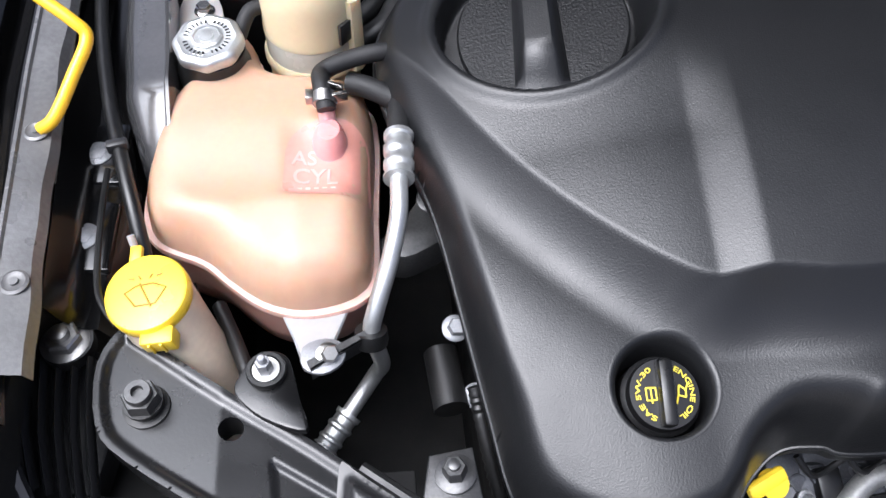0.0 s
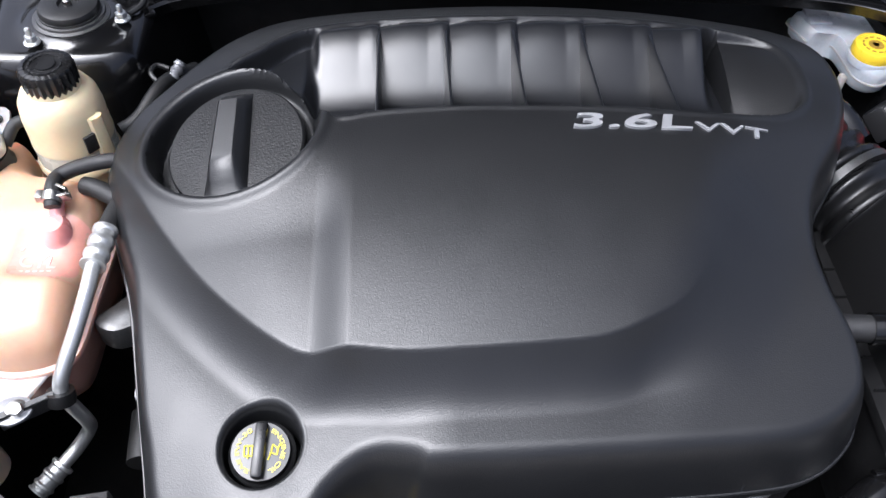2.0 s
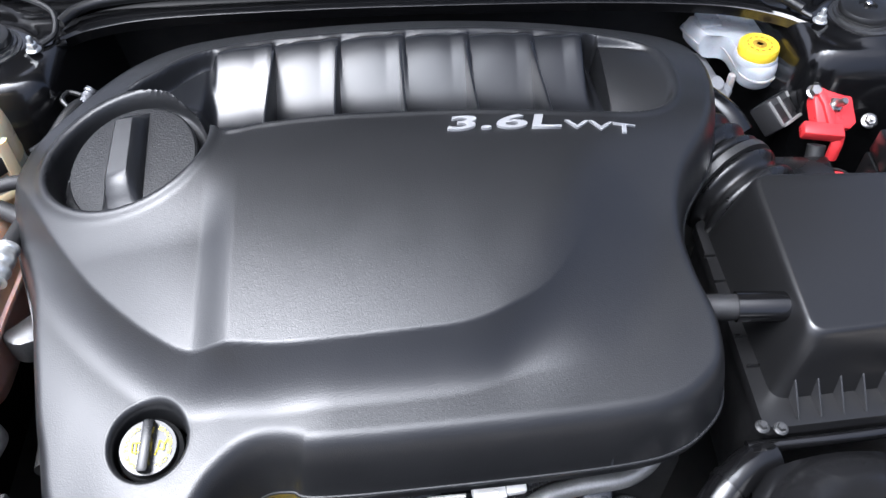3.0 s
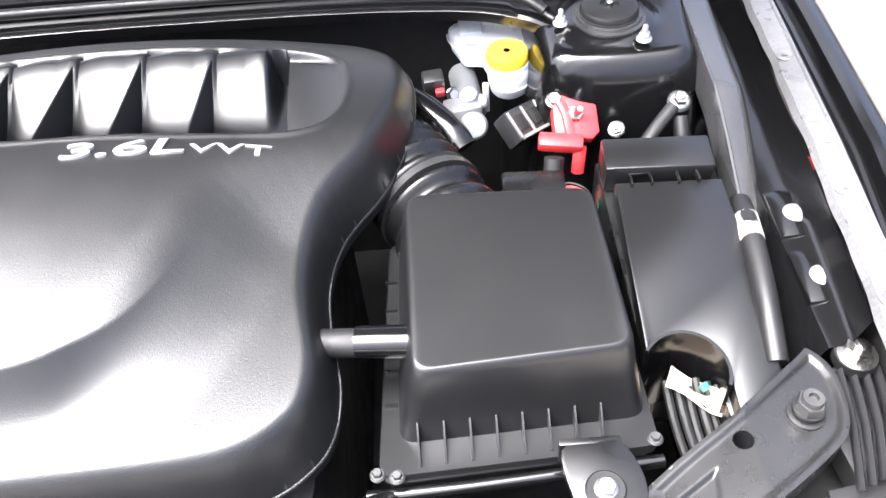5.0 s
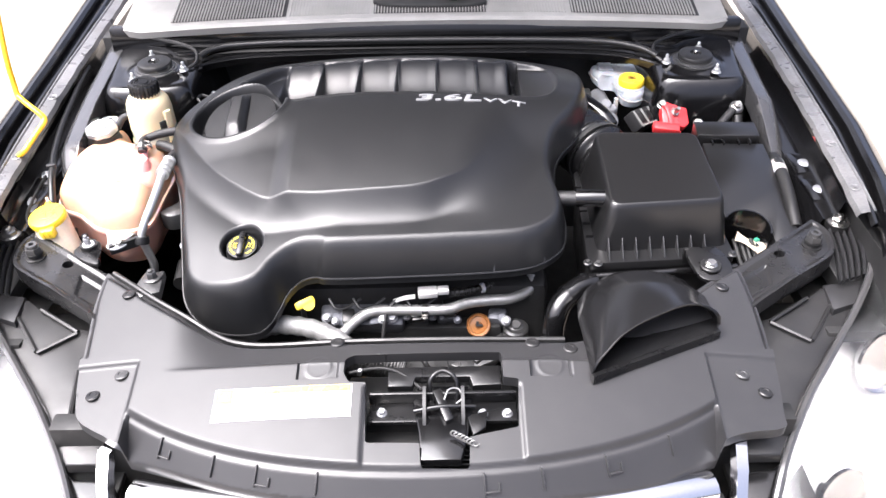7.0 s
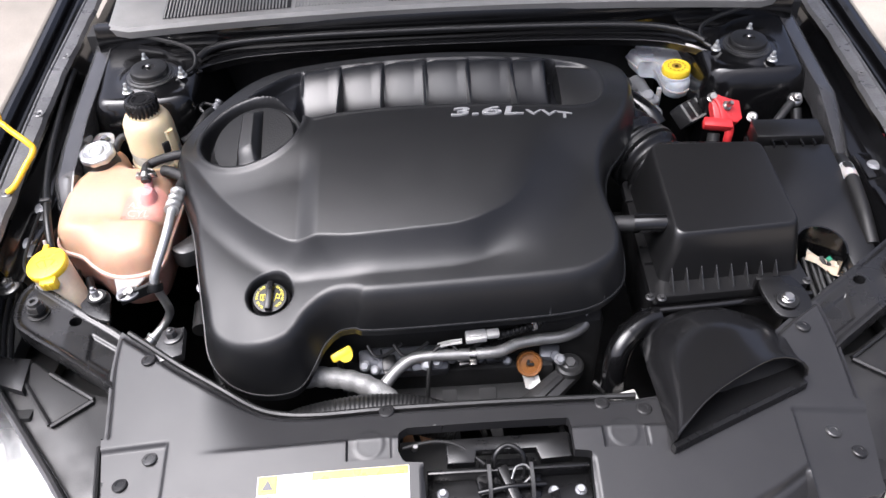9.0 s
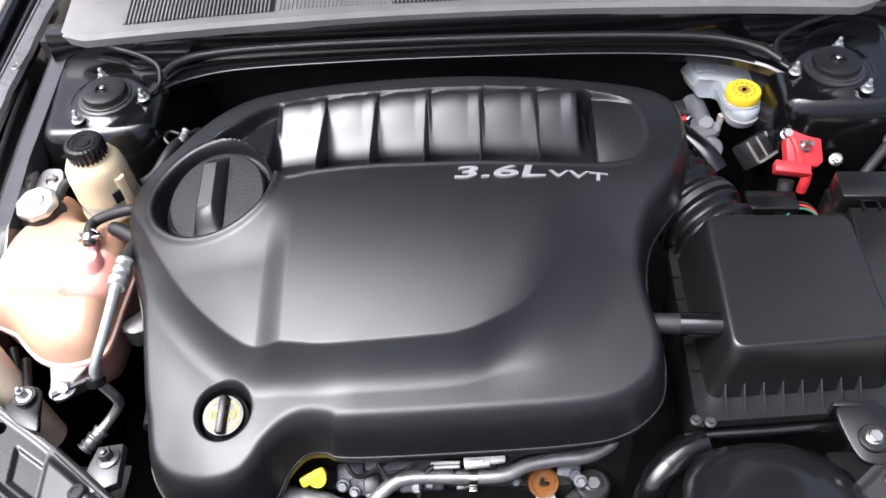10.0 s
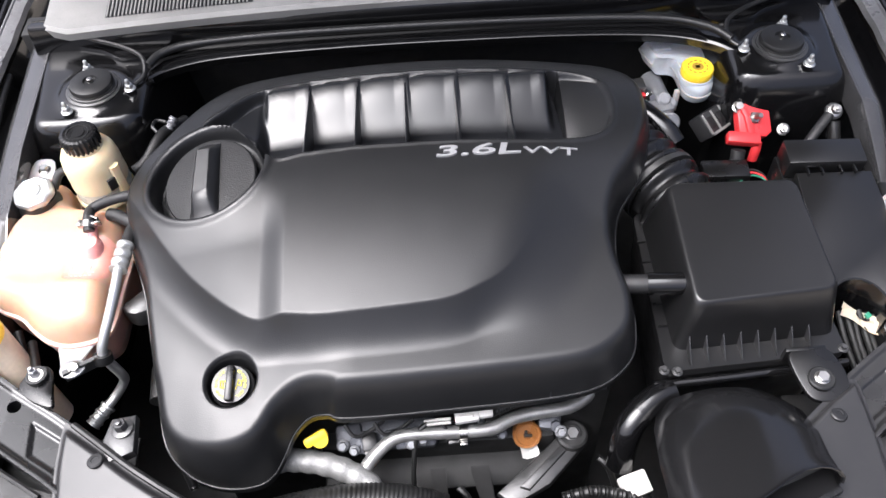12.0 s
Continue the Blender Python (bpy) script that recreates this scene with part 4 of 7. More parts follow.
# ---- coolant reservoir ----
TANK = [(p.x, p.y) for p in spline([(-0.620, -0.285), (-0.627, -0.330), (-0.626, -0.368), (-0.613, -0.391), (-0.580, -0.408), (-0.560, -0.427), (-0.536, -0.446), (-0.510, -0.455), (-0.484, -0.453), (-0.464, -0.444), (-0.454, -0.425), (-0.452, -0.37), (-0.449, -0.30), (-0.456, -0.262), (-0.490, -0.250), (-0.526, -0.243), (-0.541, -0.222), (-0.548, -0.200), (-0.563, -0.196), (-0.585, -0.222), (-0.606, -0.254)], 5, True)]


def tank_top(X, Y, d):
    top = 0.829 - 0.012 * step01((-0.30 - Y) / 0.07) + 0.004 * step01((-0.36 - Y) / 0.05) - 0.25 * np.maximum(0, -0.385 - Y)
    lobe = step01((X + 0.545) / 0.04) * step01((-0.366 - Y) / 0.024)
    top = top + 0.007 * lobe
    pit = step01((X + 0.525) / 0.025) * step01((Y + 0.392) / 0.02) * step01((-0.310 - Y) / 0.02)
    top = top - 0.004 * pit
    t = np.clip(d / 0.030, 0, 1)
    return 0.775 + (top - 0.775) * np.sqrt(np.maximum(0, 1 - (1 - t) ** 2.4))


tank = thing("coolant_reservoir", (-0.535, -0.34, 0.66), "peach translucent coolant reservoir with a metal pressure cap", "coolant tank")
sheet("upper_shell", TANK, tank_top, 0.0035, 0.004, M_TANK, tank)


def tank_at(x, y):
    d, _, _ = inside_dist(np.array([[x]]), np.array([[y]]), TANK)
    return float(tank_top(np.array([[x]]), np.array([[y]]), np.maximum(d, 0))[0, 0])


def shrink(poly, k, cx=-0.535, cy=-0.345):
    return [(cx + (x - cx) * k, cy + (y - cy) * k) for x, y in poly]


bm = B()
loft(bm, [[(x, y, z) for x, y in shrink(TANK, k)] for k, z in ((0.78, 0.690), (0.88, 0.700), (0.945, 0.728), (0.985, 0.7725))])
part("lower_shell", bm, M_TANKLOW, tank, "pinkish lower half of the tank")
bm = B()
loft(bm, [[(x, y, z) for x, y in shrink(TANK, k)] for k, z in ((0.96, 0.7695), (1.042, 0.7695), (1.050, 0.773), (1.042, 0.7765), (0.96, 0.7775))])
part("seam_flange", bm, M_FLANGE, tank, "pale welded seam flange")
# front mounting tab
bm = B()
loft(bm, [[(-0.522, -0.452, 0.772), (-0.474, -0.452, 0.772), (-0.474, -0.456, 0.772), (-0.522, -0.456, 0.772)],
          [(-0.513, -0.474, 0.776), (-0.482, -0.474, 0.776), (-0.482, -0.478, 0.774), (-0.513, -0.478, 0.774)],
          [(-0.505, -0.500, 0.779), (-0.492, -0.500, 0.779), (-0.492, -0.503, 0.774), (-0.505, -0.503, 0.774)]])
part("mounting_tab", bm, M_TAB, tank, "milky plastic mounting tab")
bm = B()
prism(bm, [(p.x, p.y) for p in spline([(-0.506, -0.486), (-0.490, -0.480), (-0.477, -0.486), (-0.478, -0.500), (-0.492, -0.508), (-0.506, -0.502)], 3, True)], 0.7765, 0.7795, 0.001)
part("foot_plate", bm, M_CAST, tank)
bolt(tank, (-0.488, -0.494, 0.7795), (0.25, -0.35, 1), 0.0062, 0.010, 1.5)
# rear mounting ear
bm = B()
prism(bm, [(p.x, p.y) for p in spline([(-0.612, -0.152), (-0.600, -0.146), (-0.582, -0.152), (-0.574, -0.192), (-0.585, -0.215), (-0.604, -0.205), (-0.614, -0.185)], 3, True)], 0.812, 0.816, 0.001)
part("rear_ear", bm, M_TAB, tank, "pale rear mounting ear")
bolt(tank, (-0.592, -0.170, 0.816), (0, 0, 1), 0.0065, 0.008, 1.4)
# red coolant seen in the recess, with moulded letters
bm = B()
win = [(p.x, p.y) for p in spline([(-0.516, -0.378), (-0.490, -0.384), (-0.466, -0.386), (-0.4545, -0.378), (-0.4540, -0.350), (-0.4545, -0.326), (-0.466, -0.316), (-0.486, -0.314), (-0.504, -0.320), (-0.515, -0.333), (-0.518, -0.356)], 4, True)]
c = bm.verts.new((-0.486, -0.354, tank_at(-0.486, -0.354) + 0.0006))
prev = None
for k in (0.25, 0.5, 0.75, 1.0):
    ring = [bm.verts.new((-0.486 + (x + 0.486) * k, -0.354 + (y + 0.354) * k, tank_at(-0.486 + (x + 0.486) * k, -0.354 + (y + 0.354) * k) + 0.0006)) for x, y in win]
    for q in range(len(ring)):
        if prev:
            bm.faces.new((prev[q - 1], prev[q], ring[q], ring[q - 1]))
        else:
            bm.faces.new((c, ring[q], ring[q - 1]))
    prev = ring
part("coolant_window", bm, M_PINKDEEP, tank, "deep pink coolant showing through the wall")
for word, x, y, s in (("AS", -0.512, -0.3500, 0.0165), ("CYL", -0.5120, -0.3665, 0.0190)):
    lettering("moulded_letters", word, Matrix.Translation((x, y, tank_at(-0.49, y) + 0.0018)) @ pose(0, 0, 0, 0, 0, -3), s, 0.0007, M_PALEPINK, tank, "pale pink moulded letters", bold=0.0002, drape=lambda X, Y: tank_top(X, Y, 0.03 + 0 * X))
for k in range(5):
    bm = B()
    box(bm, (-0.506 + 0.0062 * k, -0.374, tank_at(-0.49, -0.374) + 0.0008), (0.0035, 0.0022, 0.001))
    part("print_bar", bm, M_FLANGE, tank)
# overflow nipple
bm = B()
lathe(bm, [(0.0, 0.800), (0.0175, 0.800), (0.0175, 0.8135), (0.0150, 0.8160), (0.0140, 0.821), (0.0120, 0.829), (0.0090, 0.834), (0.0, 0.835)], pose(-0.4835, -0.3305, 0) @ Matrix.Diagonal((0.95, 1.2, 1, 1)), 28)
tube(bm, [(-0.483, -0.326, 0.822), (-0.4845, -0.314, 0.832), (-0.4855, -0.304, 0.838)], 0.0068, 14)
part("nipple_base", bm, M_PINK, tank, "bright pink hose nipple base")
# filler neck and pressure cap
CAPC = (-0.577, -0.243)
bm = B()
lathe(bm, [(0.030, 0.810), (0.030, 0.822), (0.0275, 0.826), (0.0275, 0.838), (0.0, 0.838)], Matrix.Translation((*CAPC, 0)), 40)
part("filler_neck", bm, M_RUBBER, tank, "black ring under the cap")
cap_m = frame_of((-0.05, -0.06, 1), (*CAPC, 0.8385))
bm = B()
lathe(bm, [(0.0, 0.0), (0.0265, 0.0), (0.0278, 0.003), (0.0278, 0.0085), (0.0262, 0.0108), (0.0225, 0.0122), (0.0215, 0.0116), (0.0128, 0.0116), (0.0122, 0.0138), (0.0105, 0.0145), (0.0098, 0.0134), (0.006, 0.0134), (0.0055, 0.0148), (0.0, 0.0150)], cap_m, 72, wave=8, amp=0.028)
cap = part("pressure_cap", bm, M_ALU, tank, "silver ridged pressure cap with stamped warnings")
for k in range(30):
    a = 2 * math.pi * k / 30
    if k % 8 == 7:
        continue
    bm = B()
    box(bm, (0.0172 * math.cos(a), 0.0172 * math.sin(a), 0.0120), (0.0036, 0.0016, 0.0012), rot=(0, 0, math.degrees(a)), m=cap_m)
    part("stamped_mark", bm, M_CHROME, cap)


bm = B()
tube(bm, [(-0.556, -0.228, 0.836), (-0.546, -0.213, 0.850), (-0.532, -0.206, 0.848), (-0.526, -0.200, 0.834), (-0.522, -0.186, 0.822), (-0.515, -0.160, 0.806)], 0.0062, 12)
part("overflow_hose", bm, M_HOSE, tank, "short black rubber overflow hose")
nudge(tank, -0.001, 0.009, -0.006)

# ---- air filter box ----
ab = thing("air_filter_box", (0.37, -0.42, 0.60), "satin black plastic air filter box with a domed lid", "air filter box")
LT = [(x, y, 0.8660 + 0.135 * (y + 0.32)) for x, y in ((0.291, -0.495), (0.470, -0.484), (0.460, -0.322), (0.290, -0.316))]
LB = [(0.274, -0.512, 0.762), (0.484, -0.502, 0.762), (0.474, -0.298, 0.762), (0.276, -0.292, 0.762)]


def towards(a, b, t):
    return [tuple(p + (q - p) * t for p, q in zip(u, v)) for u, v in zip(a, b)]


def inset(c, k):
    mx, my = sum(p[0] for p in c) / 4, sum(p[1] for p in c) / 4
    return [(mx + (x - mx) * k, my + (y - my) * k, z) for x, y, z in c]


bm = B()
secs = [quad_ring(LB, 0.016)] + [quad_ring(towards(LB, LT, t), 0.016) for t in (0.3, 0.6, 0.9)]
secs += [quad_ring([(x, y, z - 0.003) for x, y, z in inset(LT, 0.992)], 0.016), quad_ring([(x, y, z - 0.0004) for x, y, z in inset(LT, 0.97)], 0.015), quad_ring(inset(LT, 0.955), 0.015), quad_ring(inset(LT, 0.93), 0.014)]
loft(bm, secs)
part("lid", bm, M_LID, ab, angle=60)
FL = [(0.256, -0.542, 0.755), (0.490, -0.530, 0.755), (0.482, -0.285, 0.755), (0.266, -0.280, 0.755)]
bm = B()
loft(bm, [quad_ring([(x, y, 0.752) for x, y, z in FL], 0.014), quad_ring([(x, y, 0.761) for x, y, z in FL], 0.014), quad_ring([(x, y, 0.764) for x, y, z in inset(FL, 0.99)], 0.013), quad_ring([(x, y, 0.764) for x, y, z in inset(FL, 0.86)], 0.01)])
part("lid_flange", bm, M_LID, ab)
bm = B()
loft(bm, [quad_ring([(x, y, z) for x, y, _ in inset(FL, k)], 0.016) for k, z in ((0.86, 0.60), (0.90, 0.62), (0.955, 0.72), (0.965, 0.7515))])
part("lower_tray", bm, M_DULL, ab)
bm = B()
tube(bm, [(0.245, -0.546, 0.742), (0.33, -0.544, 0.744), (0.44, -0.537, 0.746), (0.493, -0.534, 0.746)], 0.006, 10)
part("clamp_rail", bm, M_PAINT, ab)
for k in range(8):
    x = 0.291 + 0.0218 * k
    y = -0.5225 + 0.055 * (x - 0.29)
    bm = B()
    loft(bm, [[(x - 0.0011, y - 0.012, 0.763), (x + 0.0011, y - 0.012, 0.763), (x + 0.0011, y + 0.016, 0.763), (x - 0.0011, y + 0.016, 0.763)],
              [(x - 0.0008, y - 0.011, 0.766), (x + 0.0008, y - 0.011, 0.766), (x + 0.0008, y + 0.017, 0.787), (x - 0.0008, y + 0.017, 0.787)]])
    part("lid_rib", bm, M_SHROUD, ab)
for k in range(5):
    y = -0.335 - 0.035 * k
    bm = B()
    box(bm, (0.268, y, 0.7655), (0.012, 0.0016, 0.005))
    part("side_rib", bm, M_BLACK, ab)
for x, y in ((0.256, -0.538), (0.272, -0.541), (0.486, -0.523)):
    bolt(ab, (x, y, 0.763), (0, 0, 1), 0.0042, 0.006, 1.6, material=M_STEEL, name="screw")
bm = B()
prism(bm, [(p.x, p.y) for p in spline([(0.405, -0.540), (0.430, -0.536), (0.453, -0.536), (0.466, -0.565), (0.462, -0.592), (0.440, -0.602), (0.418, -0.598), (0.408, -0.575)], 4, True)], 0.778, 0.784, 0.0015, top=lambda x, y: 0.12 * (y + 0.57))
box(bm, (0.429, -0.532, 0.770), (0.05, 0.006, 0.03), bev=0.001)
part("mount_bracket", bm, M_BLACK, ab)
bm = B()
cyl(bm, (0.434, -0.575, 0.783), 0.016, 0.005, seg=24, bev=0.0015)
part("rubber_grommet", bm, M_RUBBER, ab)
bolt(ab, (0.434, -0.575, 0.787), (0, -0.1, 1), 0.0078, 0.007, 1.2, name="bolt", label="bright zinc bolt")

# ---- bellows from the air box to the intake ----
bel = thing("intake_bellows", (0.29, -0.23, 0.74), "glossy black corrugated intake bellows", "intake hose")
bm = B()
tube(bm, [(0.215, -0.125, 0.735), (0.240, -0.135, 0.755), (0.268, -0.165, 0.772), (0.292, -0.205, 0.778), (0.318, -0.255, 0.777), (0.345, -0.31, 0.77)], lambda t: 0.0550 + 0.0050 * math.sin(t * 2 * math.pi * 13), 32, 24)
part("corrugated_tube", bm, M_BLACK, bel, angle=70)
bm = B()
m = frame_of((0.46, -0.88, -0.03), (0.310, -0.239, 0.778))
lathe(bm, [(0.053, 0), (0.0610, 0), (0.0610, 0.009), (0.053, 0.009)], m, 36)
part("hose_clamp", bm, M_STEEL, bel, "shiny steel hose clamp")

# ---- breather tube ----
brt = thing("breather_tube", (0.25, -0.435, 0.80), "black braided breather tube between cover and air box", "hose")
bm = B()
tube(bm, [(0.200, -0.440, 0.818), (0.235, -0.444, 0.820), (0.262, -0.447, 0.822)], 0.0125, 16)
part("sleeve", bm, M_HOSE, brt)
bm = B()
tube(bm, [(0.245, -0.445, 0.821), (0.27, -0.448, 0.823), (0.300, -0.451, 0.824)], 0.0145, 18)
part("plastic_end", bm, M_PAINT, brt)

# ---- air intake snorkel ----
sn = thing("air_intake_snorkel", (0.32, -0.67, 0.74), "glossy black plastic air intake snorkel with a wide crescent mouth", "air intake")


def snorkel_ring(right, left, top, n=18, power=0.55):
    """A closed section: an arch from a right foot to a left foot, and its flat base."""
    R, L = Vector(right), Vector(left)
    out = []
    for k in range(n + 1):
        p = R.lerp(L, k / n)
        p.z += (top - p.z) * math.sin(math.pi * k / n) ** power
        out.append(p)
    return out + [L.lerp(R, k / 6) for k in range(1, 6)]


def thinner(ring, d=0.003):
    mid = sum(ring, Vector()) / len(ring)
    return [p + (mid - p).normalized() * d for p in ring]


secs = [snorkel_ring((0.385, -0.566, 0.705), (0.268, -0.560, 0.705), 0.735), snorkel_ring((0.404, -0.580, 0.725), (0.247, -0.570, 0.722), 0.779), snorkel_ring((0.416, -0.606, 0.745), (0.232, -0.606, 0.742), 0.804), snorkel_ring((0.418, -0.642, 0.764), (0.225, -0.660, 0.760), 0.817, power=0.5), snorkel_ring((0.415, -0.672, 0.774), (0.2235, -0.722, 0.774), 0.825, power=0.45)]
# crescent lip of the mouth over a straight sill
LIP = spline([(0.410, -0.706, 0.781), (0.409, -0.703, 0.802), (0.392, -0.697, 0.816), (0.360, -0.702, 0.826), (0.320, -0.722, 0.829), (0.285, -0.742, 0.829), (0.260, -0.759, 0.824), (0.242, -0.773, 0.812), (0.229, -0.784, 0.803), (0.2225, -0.789, 0.784)], 2)
lip = [Vector(p) for p in LIP] + [LIP[-1].lerp(LIP[0], k / 6) for k in range(1, 6)]
secs.append(lip)
bm = B()
loft(bm, secs + [thinner(r) for r in secs[::-1]], caps=False)
part("snorkel_body", bm, M_RIMCAP, sn, angle=50)
bm = B()
a2, b2 = LIP[0], LIP[-1]
off = Vector((0.40, -0.91, 0)).normalized()
loft(bm, [[p + Vector((0, 0, 0.002)), p + off * 0.006 + Vector((0, 0, 0.002)), p + off * 0.007 - Vector((0, 0, 0.011)), p - Vector((0, 0, 0.011))] for p in (a2, a2.lerp(b2, 0.5), b2)])
part("mouth_sill", bm, M_BLACK, sn)
bm = B()
tube(bm, [p + off * 0.0005 for p in LIP[1:-1]], 0.0018, 8, 1, smooth=False)
part("lip_bead", bm, M_PAINT, sn)
bm = B()
tube(bm, [(0.268, -0.552, 0.732), (0.242, -0.562, 0.733), (0.214, -0.584, 0.722), (0.203, -0.600, 0.700), (0.200, -0.612, 0.66)], 0.0178, 20)
part("resonator_elbow", bm, M_PAINT, sn)
bm = B()
lathe(bm, [(0.0, 0), (0.0192, 0), (0.0192, 0.006), (0.0, 0.006)], frame_of((-0.75, -0.62, -0.25), (0.226, -0.573, 0.729)), 28)
part("elbow_collar", bm, M_PAINT, sn)

# ---- fuse box ----
fz = lambda x, y: 0.17 * (y + 0.26)
fb = thing("fuse_box", (0.55, -0.36, 0.66), "dull black plastic fuse box with clipped covers", "fuse box")


def fuse_arch(r, a0=-12, a1=138, n=14):
    """The round cut-out in the corner of the fuse box."""
    return [(0.524 + r * math.cos(radians(a0 + (a1 - a0) * k / n)), -0.468 + r * math.sin(radians(a0 + (a1 - a0) * k / n))) for k in range(n + 1)]


FC = [(0.499, -0.258), (0.606, -0.262), (0.611, -0.36), (0.606, -0.495), (0.563, -0.503)] + fuse_arch(0.039)
bm = B()
prism(bm, FC, 0.782, 0.8045, 0.003, top=fz)
part("front_cover", bm, M_LID, fb, "satin black front cover")
bm = B()
prism(bm, [(0.490, -0.205), (0.612, -0.205), (0.618, -0.36), (0.616, -0.51), (0.561, -0.512)] + fuse_arch(0.036, -18, 142), 0.66, 0.785, 0.002, top=lambda x, y: 0.17 * (y + 0.26) if y < -0.26 else 0)
part("housing", bm, M_BLACK, fb)
bm = B()
loft(bm, [[(x, y, z + fz(x, y)) for x, y in fuse_arch(0.0355, -25, 145) + fuse_arch(0.0385, -25, 145)[::-1]] for z in (0.70, 0.812)])
part("arched_skirt", bm, M_PAINT, fb)
bm = B()
box(bm, (0.547, -0.228, 0.800), (0.110, 0.044, 0.034), rot=(4, 0, -3), bev=0.003)
part("rear_cover", bm, M_LID, fb)
for x in (0.525, 0.572):
    bm = B()
    for dx in (-0.010, 0.010):
        box(bm, (x + dx, -0.256, 0.806), (0.0028, 0.020, 0.007), bev=0.0008)
    box(bm, (x, -0.250, 0.806), (0.020, 0.0028, 0.005), bev=0.0008)
    part("cover_clip", bm, M_BLACK, fb)

# ---- brake fluid reservoir ----
bk = thing("brake_fluid_reservoir", (0.405, -0.01, 0.74), "greyish white brake fluid reservoir with a yellow cap", "brake reservoir")
BRAKE = [(0.350, 0.074), (0.353, 0.030), (0.360, 0.021), (0.378, 0.018), (0.387, 0.008), (0.389, -0.020), (0.390, -0.044), (0.398, -0.060), (0.413, -0.067), (0.430, -0.061), (0.441, -0.046), (0.447, -0.028), (0.452, 0.000), (0.456, 0.040), (0.456, 0.074)]
mid = (0.413, -0.010)
bm = B()
loft(bm, [[(mid[0] + (p.x - mid[0]) * k, mid[1] + (p.y - mid[1]) * k, z) for p in spline(BRAKE, 4, True)] for k, z in ((0.84, 0.766), (0.92, 0.770), (0.955, 0.780), (0.955, 0.791), (0.93, 0.797), (0.86, 0.8005))])
part("bottle", bm, M_WHITISH, bk)
bm = B()
loft(bm, [[(mid[0] + (p.x - mid[0]) * k, mid[1] + (p.y - mid[1]) * k, z) for p in spline(BRAKE, 4, True)] for k, z in ((0.95, 0.7805), (1.0, 0.7810), (1.0, 0.7835), (0.95, 0.7840))])
part("seam", bm, M_TAB, bk)
CAPB = Matrix.Translation((0.4125, -0.031, 0))
bm = B()
lathe(bm, [(0, 0.796), (0.0275, 0.796), (0.0275, 0.802), (0.0262, 0.8045), (0.0, 0.8045)], CAPB, 36)
part("neck", bm, M_WHITISH, bk)
bm = B()
lathe(bm, [(0, 0.8045), (0.0250, 0.8045), (0.0254, 0.806), (0.0254, 0.8155), (0.0240, 0.8182), (0.0212, 0.8188), (0.0205, 0.8176), (0.0, 0.8176)], CAPB, 72, wave=24, amp=0.012)
bcap = part("cap", bm, M_YELLOW, bk, "yellow ribbed cap with stamped symbols")
for r0, r1 in ((0.0030, 0.0040), (0.0080, 0.0092)):
    bm = B()
    lathe(bm, [(r0, 0.8174), (r1, 0.8174), (r1, 0.8182), (r0, 0.8182)], CAPB, 28)
    part("stamped_ring", bm, M_AMBER, bcap)
for k in range(12):
    a = 2 * math.pi * k / 12
    bm = B()
    box(bm, (0.0150 * math.cos(a), 0.0150 * math.sin(a), 0.8179), (0.0022, 0.0048, 0.0007), rot=(0, 0, math.degrees(a)), m=CAPB)
    part("stamped_symbol", bm, M_AMBER, bcap)
bm = B()
box(bm, (0.386, -0.038, 0.757), (0.008, 0.010, 0.040), bev=0.002)
part("sensor_leg", bm, M_TAB, bk)
bm = B()
tube(bm, [(0.360, 0.030, 0.745), (0.364, -0.015, 0.745), (0.368, -0.046, 0.738)], 0.018, 16)
part("master_cylinder", bm, M_CAST, bk, "cast aluminium master cylinder")
for p in ((0.345, -0.030, 0.76), (0.352, -0.046, 0.748)):
    bolt(bk, p, (0.2, -0.8, 0.5), 0.007, 0.012, 1.2)

bm = B()
box(bm, (0.374, 0.052, 0.800), (0.030, 0.034, 0.008), bev=0.003)
part("rear_chamber", bm, M_WHITISH, bk)
bm = B()
box(bm, (0.322, -0.022, 0.775), (0.026, 0.022, 0.022), rot=(10, 0, 8), bev=0.003)
part("level_sensor", bm, M_STEEL, bk)
bm = B()
box(bm, (0.330, -0.036, 0.768), (0.011, 0.008, 0.010), rot=(15, 0, 8), bev=0.002)
part("red_lock", bm, M_RED, bk)
bm = B()
cyl(bm, (0.366, -0.072, 0.742), 0.017, 0.020, axis=(0.1, -0.75, 0.55), seg=20, bev=0.003)
box(bm, (0.356, -0.052, 0.748), (0.044, 0.030, 0.028), rot=(0, 0, 12), bev=0.004)
part("pump_flange", bm, M_CAST, bk)
for x, y, z, r, h in ((0.362, -0.030, 0.744, 0.012, 0.030), (0.376, -0.034, 0.738, 0.010, 0.026)):
    bm = B()
    cyl(bm, (x, y, z), r, h, axis=(0.1, -0.5, 0.85), seg=18, bev=0.003)
    part("valve_port", bm, M_CAST, bk)

# ---- positive terminal ----
rt = thing("jump_start_terminal", (0.478, -0.13, 0.74), "red plastic jump-start terminal with a zinc stud", "battery terminal")
rm = frame_of((0.03, -0.56, 0.83), (0.4795, -0.1285, 0.786))
bm = B()
prism(bm, [(-0.022, 0.0275), (0.018, 0.0275), (0.0245, 0.020), (0.0265, -0.018), (0.018, -0.026), (-0.010, -0.024), (-0.024, -0.020), (-0.025, 0.010)], -0.012, 0.006, 0.003, m=rm)
part("red_shield", bm, M_RED, rt)
bm = B()
prism(bm, [(-0.022, 0.018), (-0.012, 0.020), (-0.004, 0.004), (-0.002, -0.022), (-0.012, -0.022), (-0.016, 0.004)], 0.004, 0.011, 0.002, m=rm)
part("red_rib", bm, M_RED, rt)
bm = B()
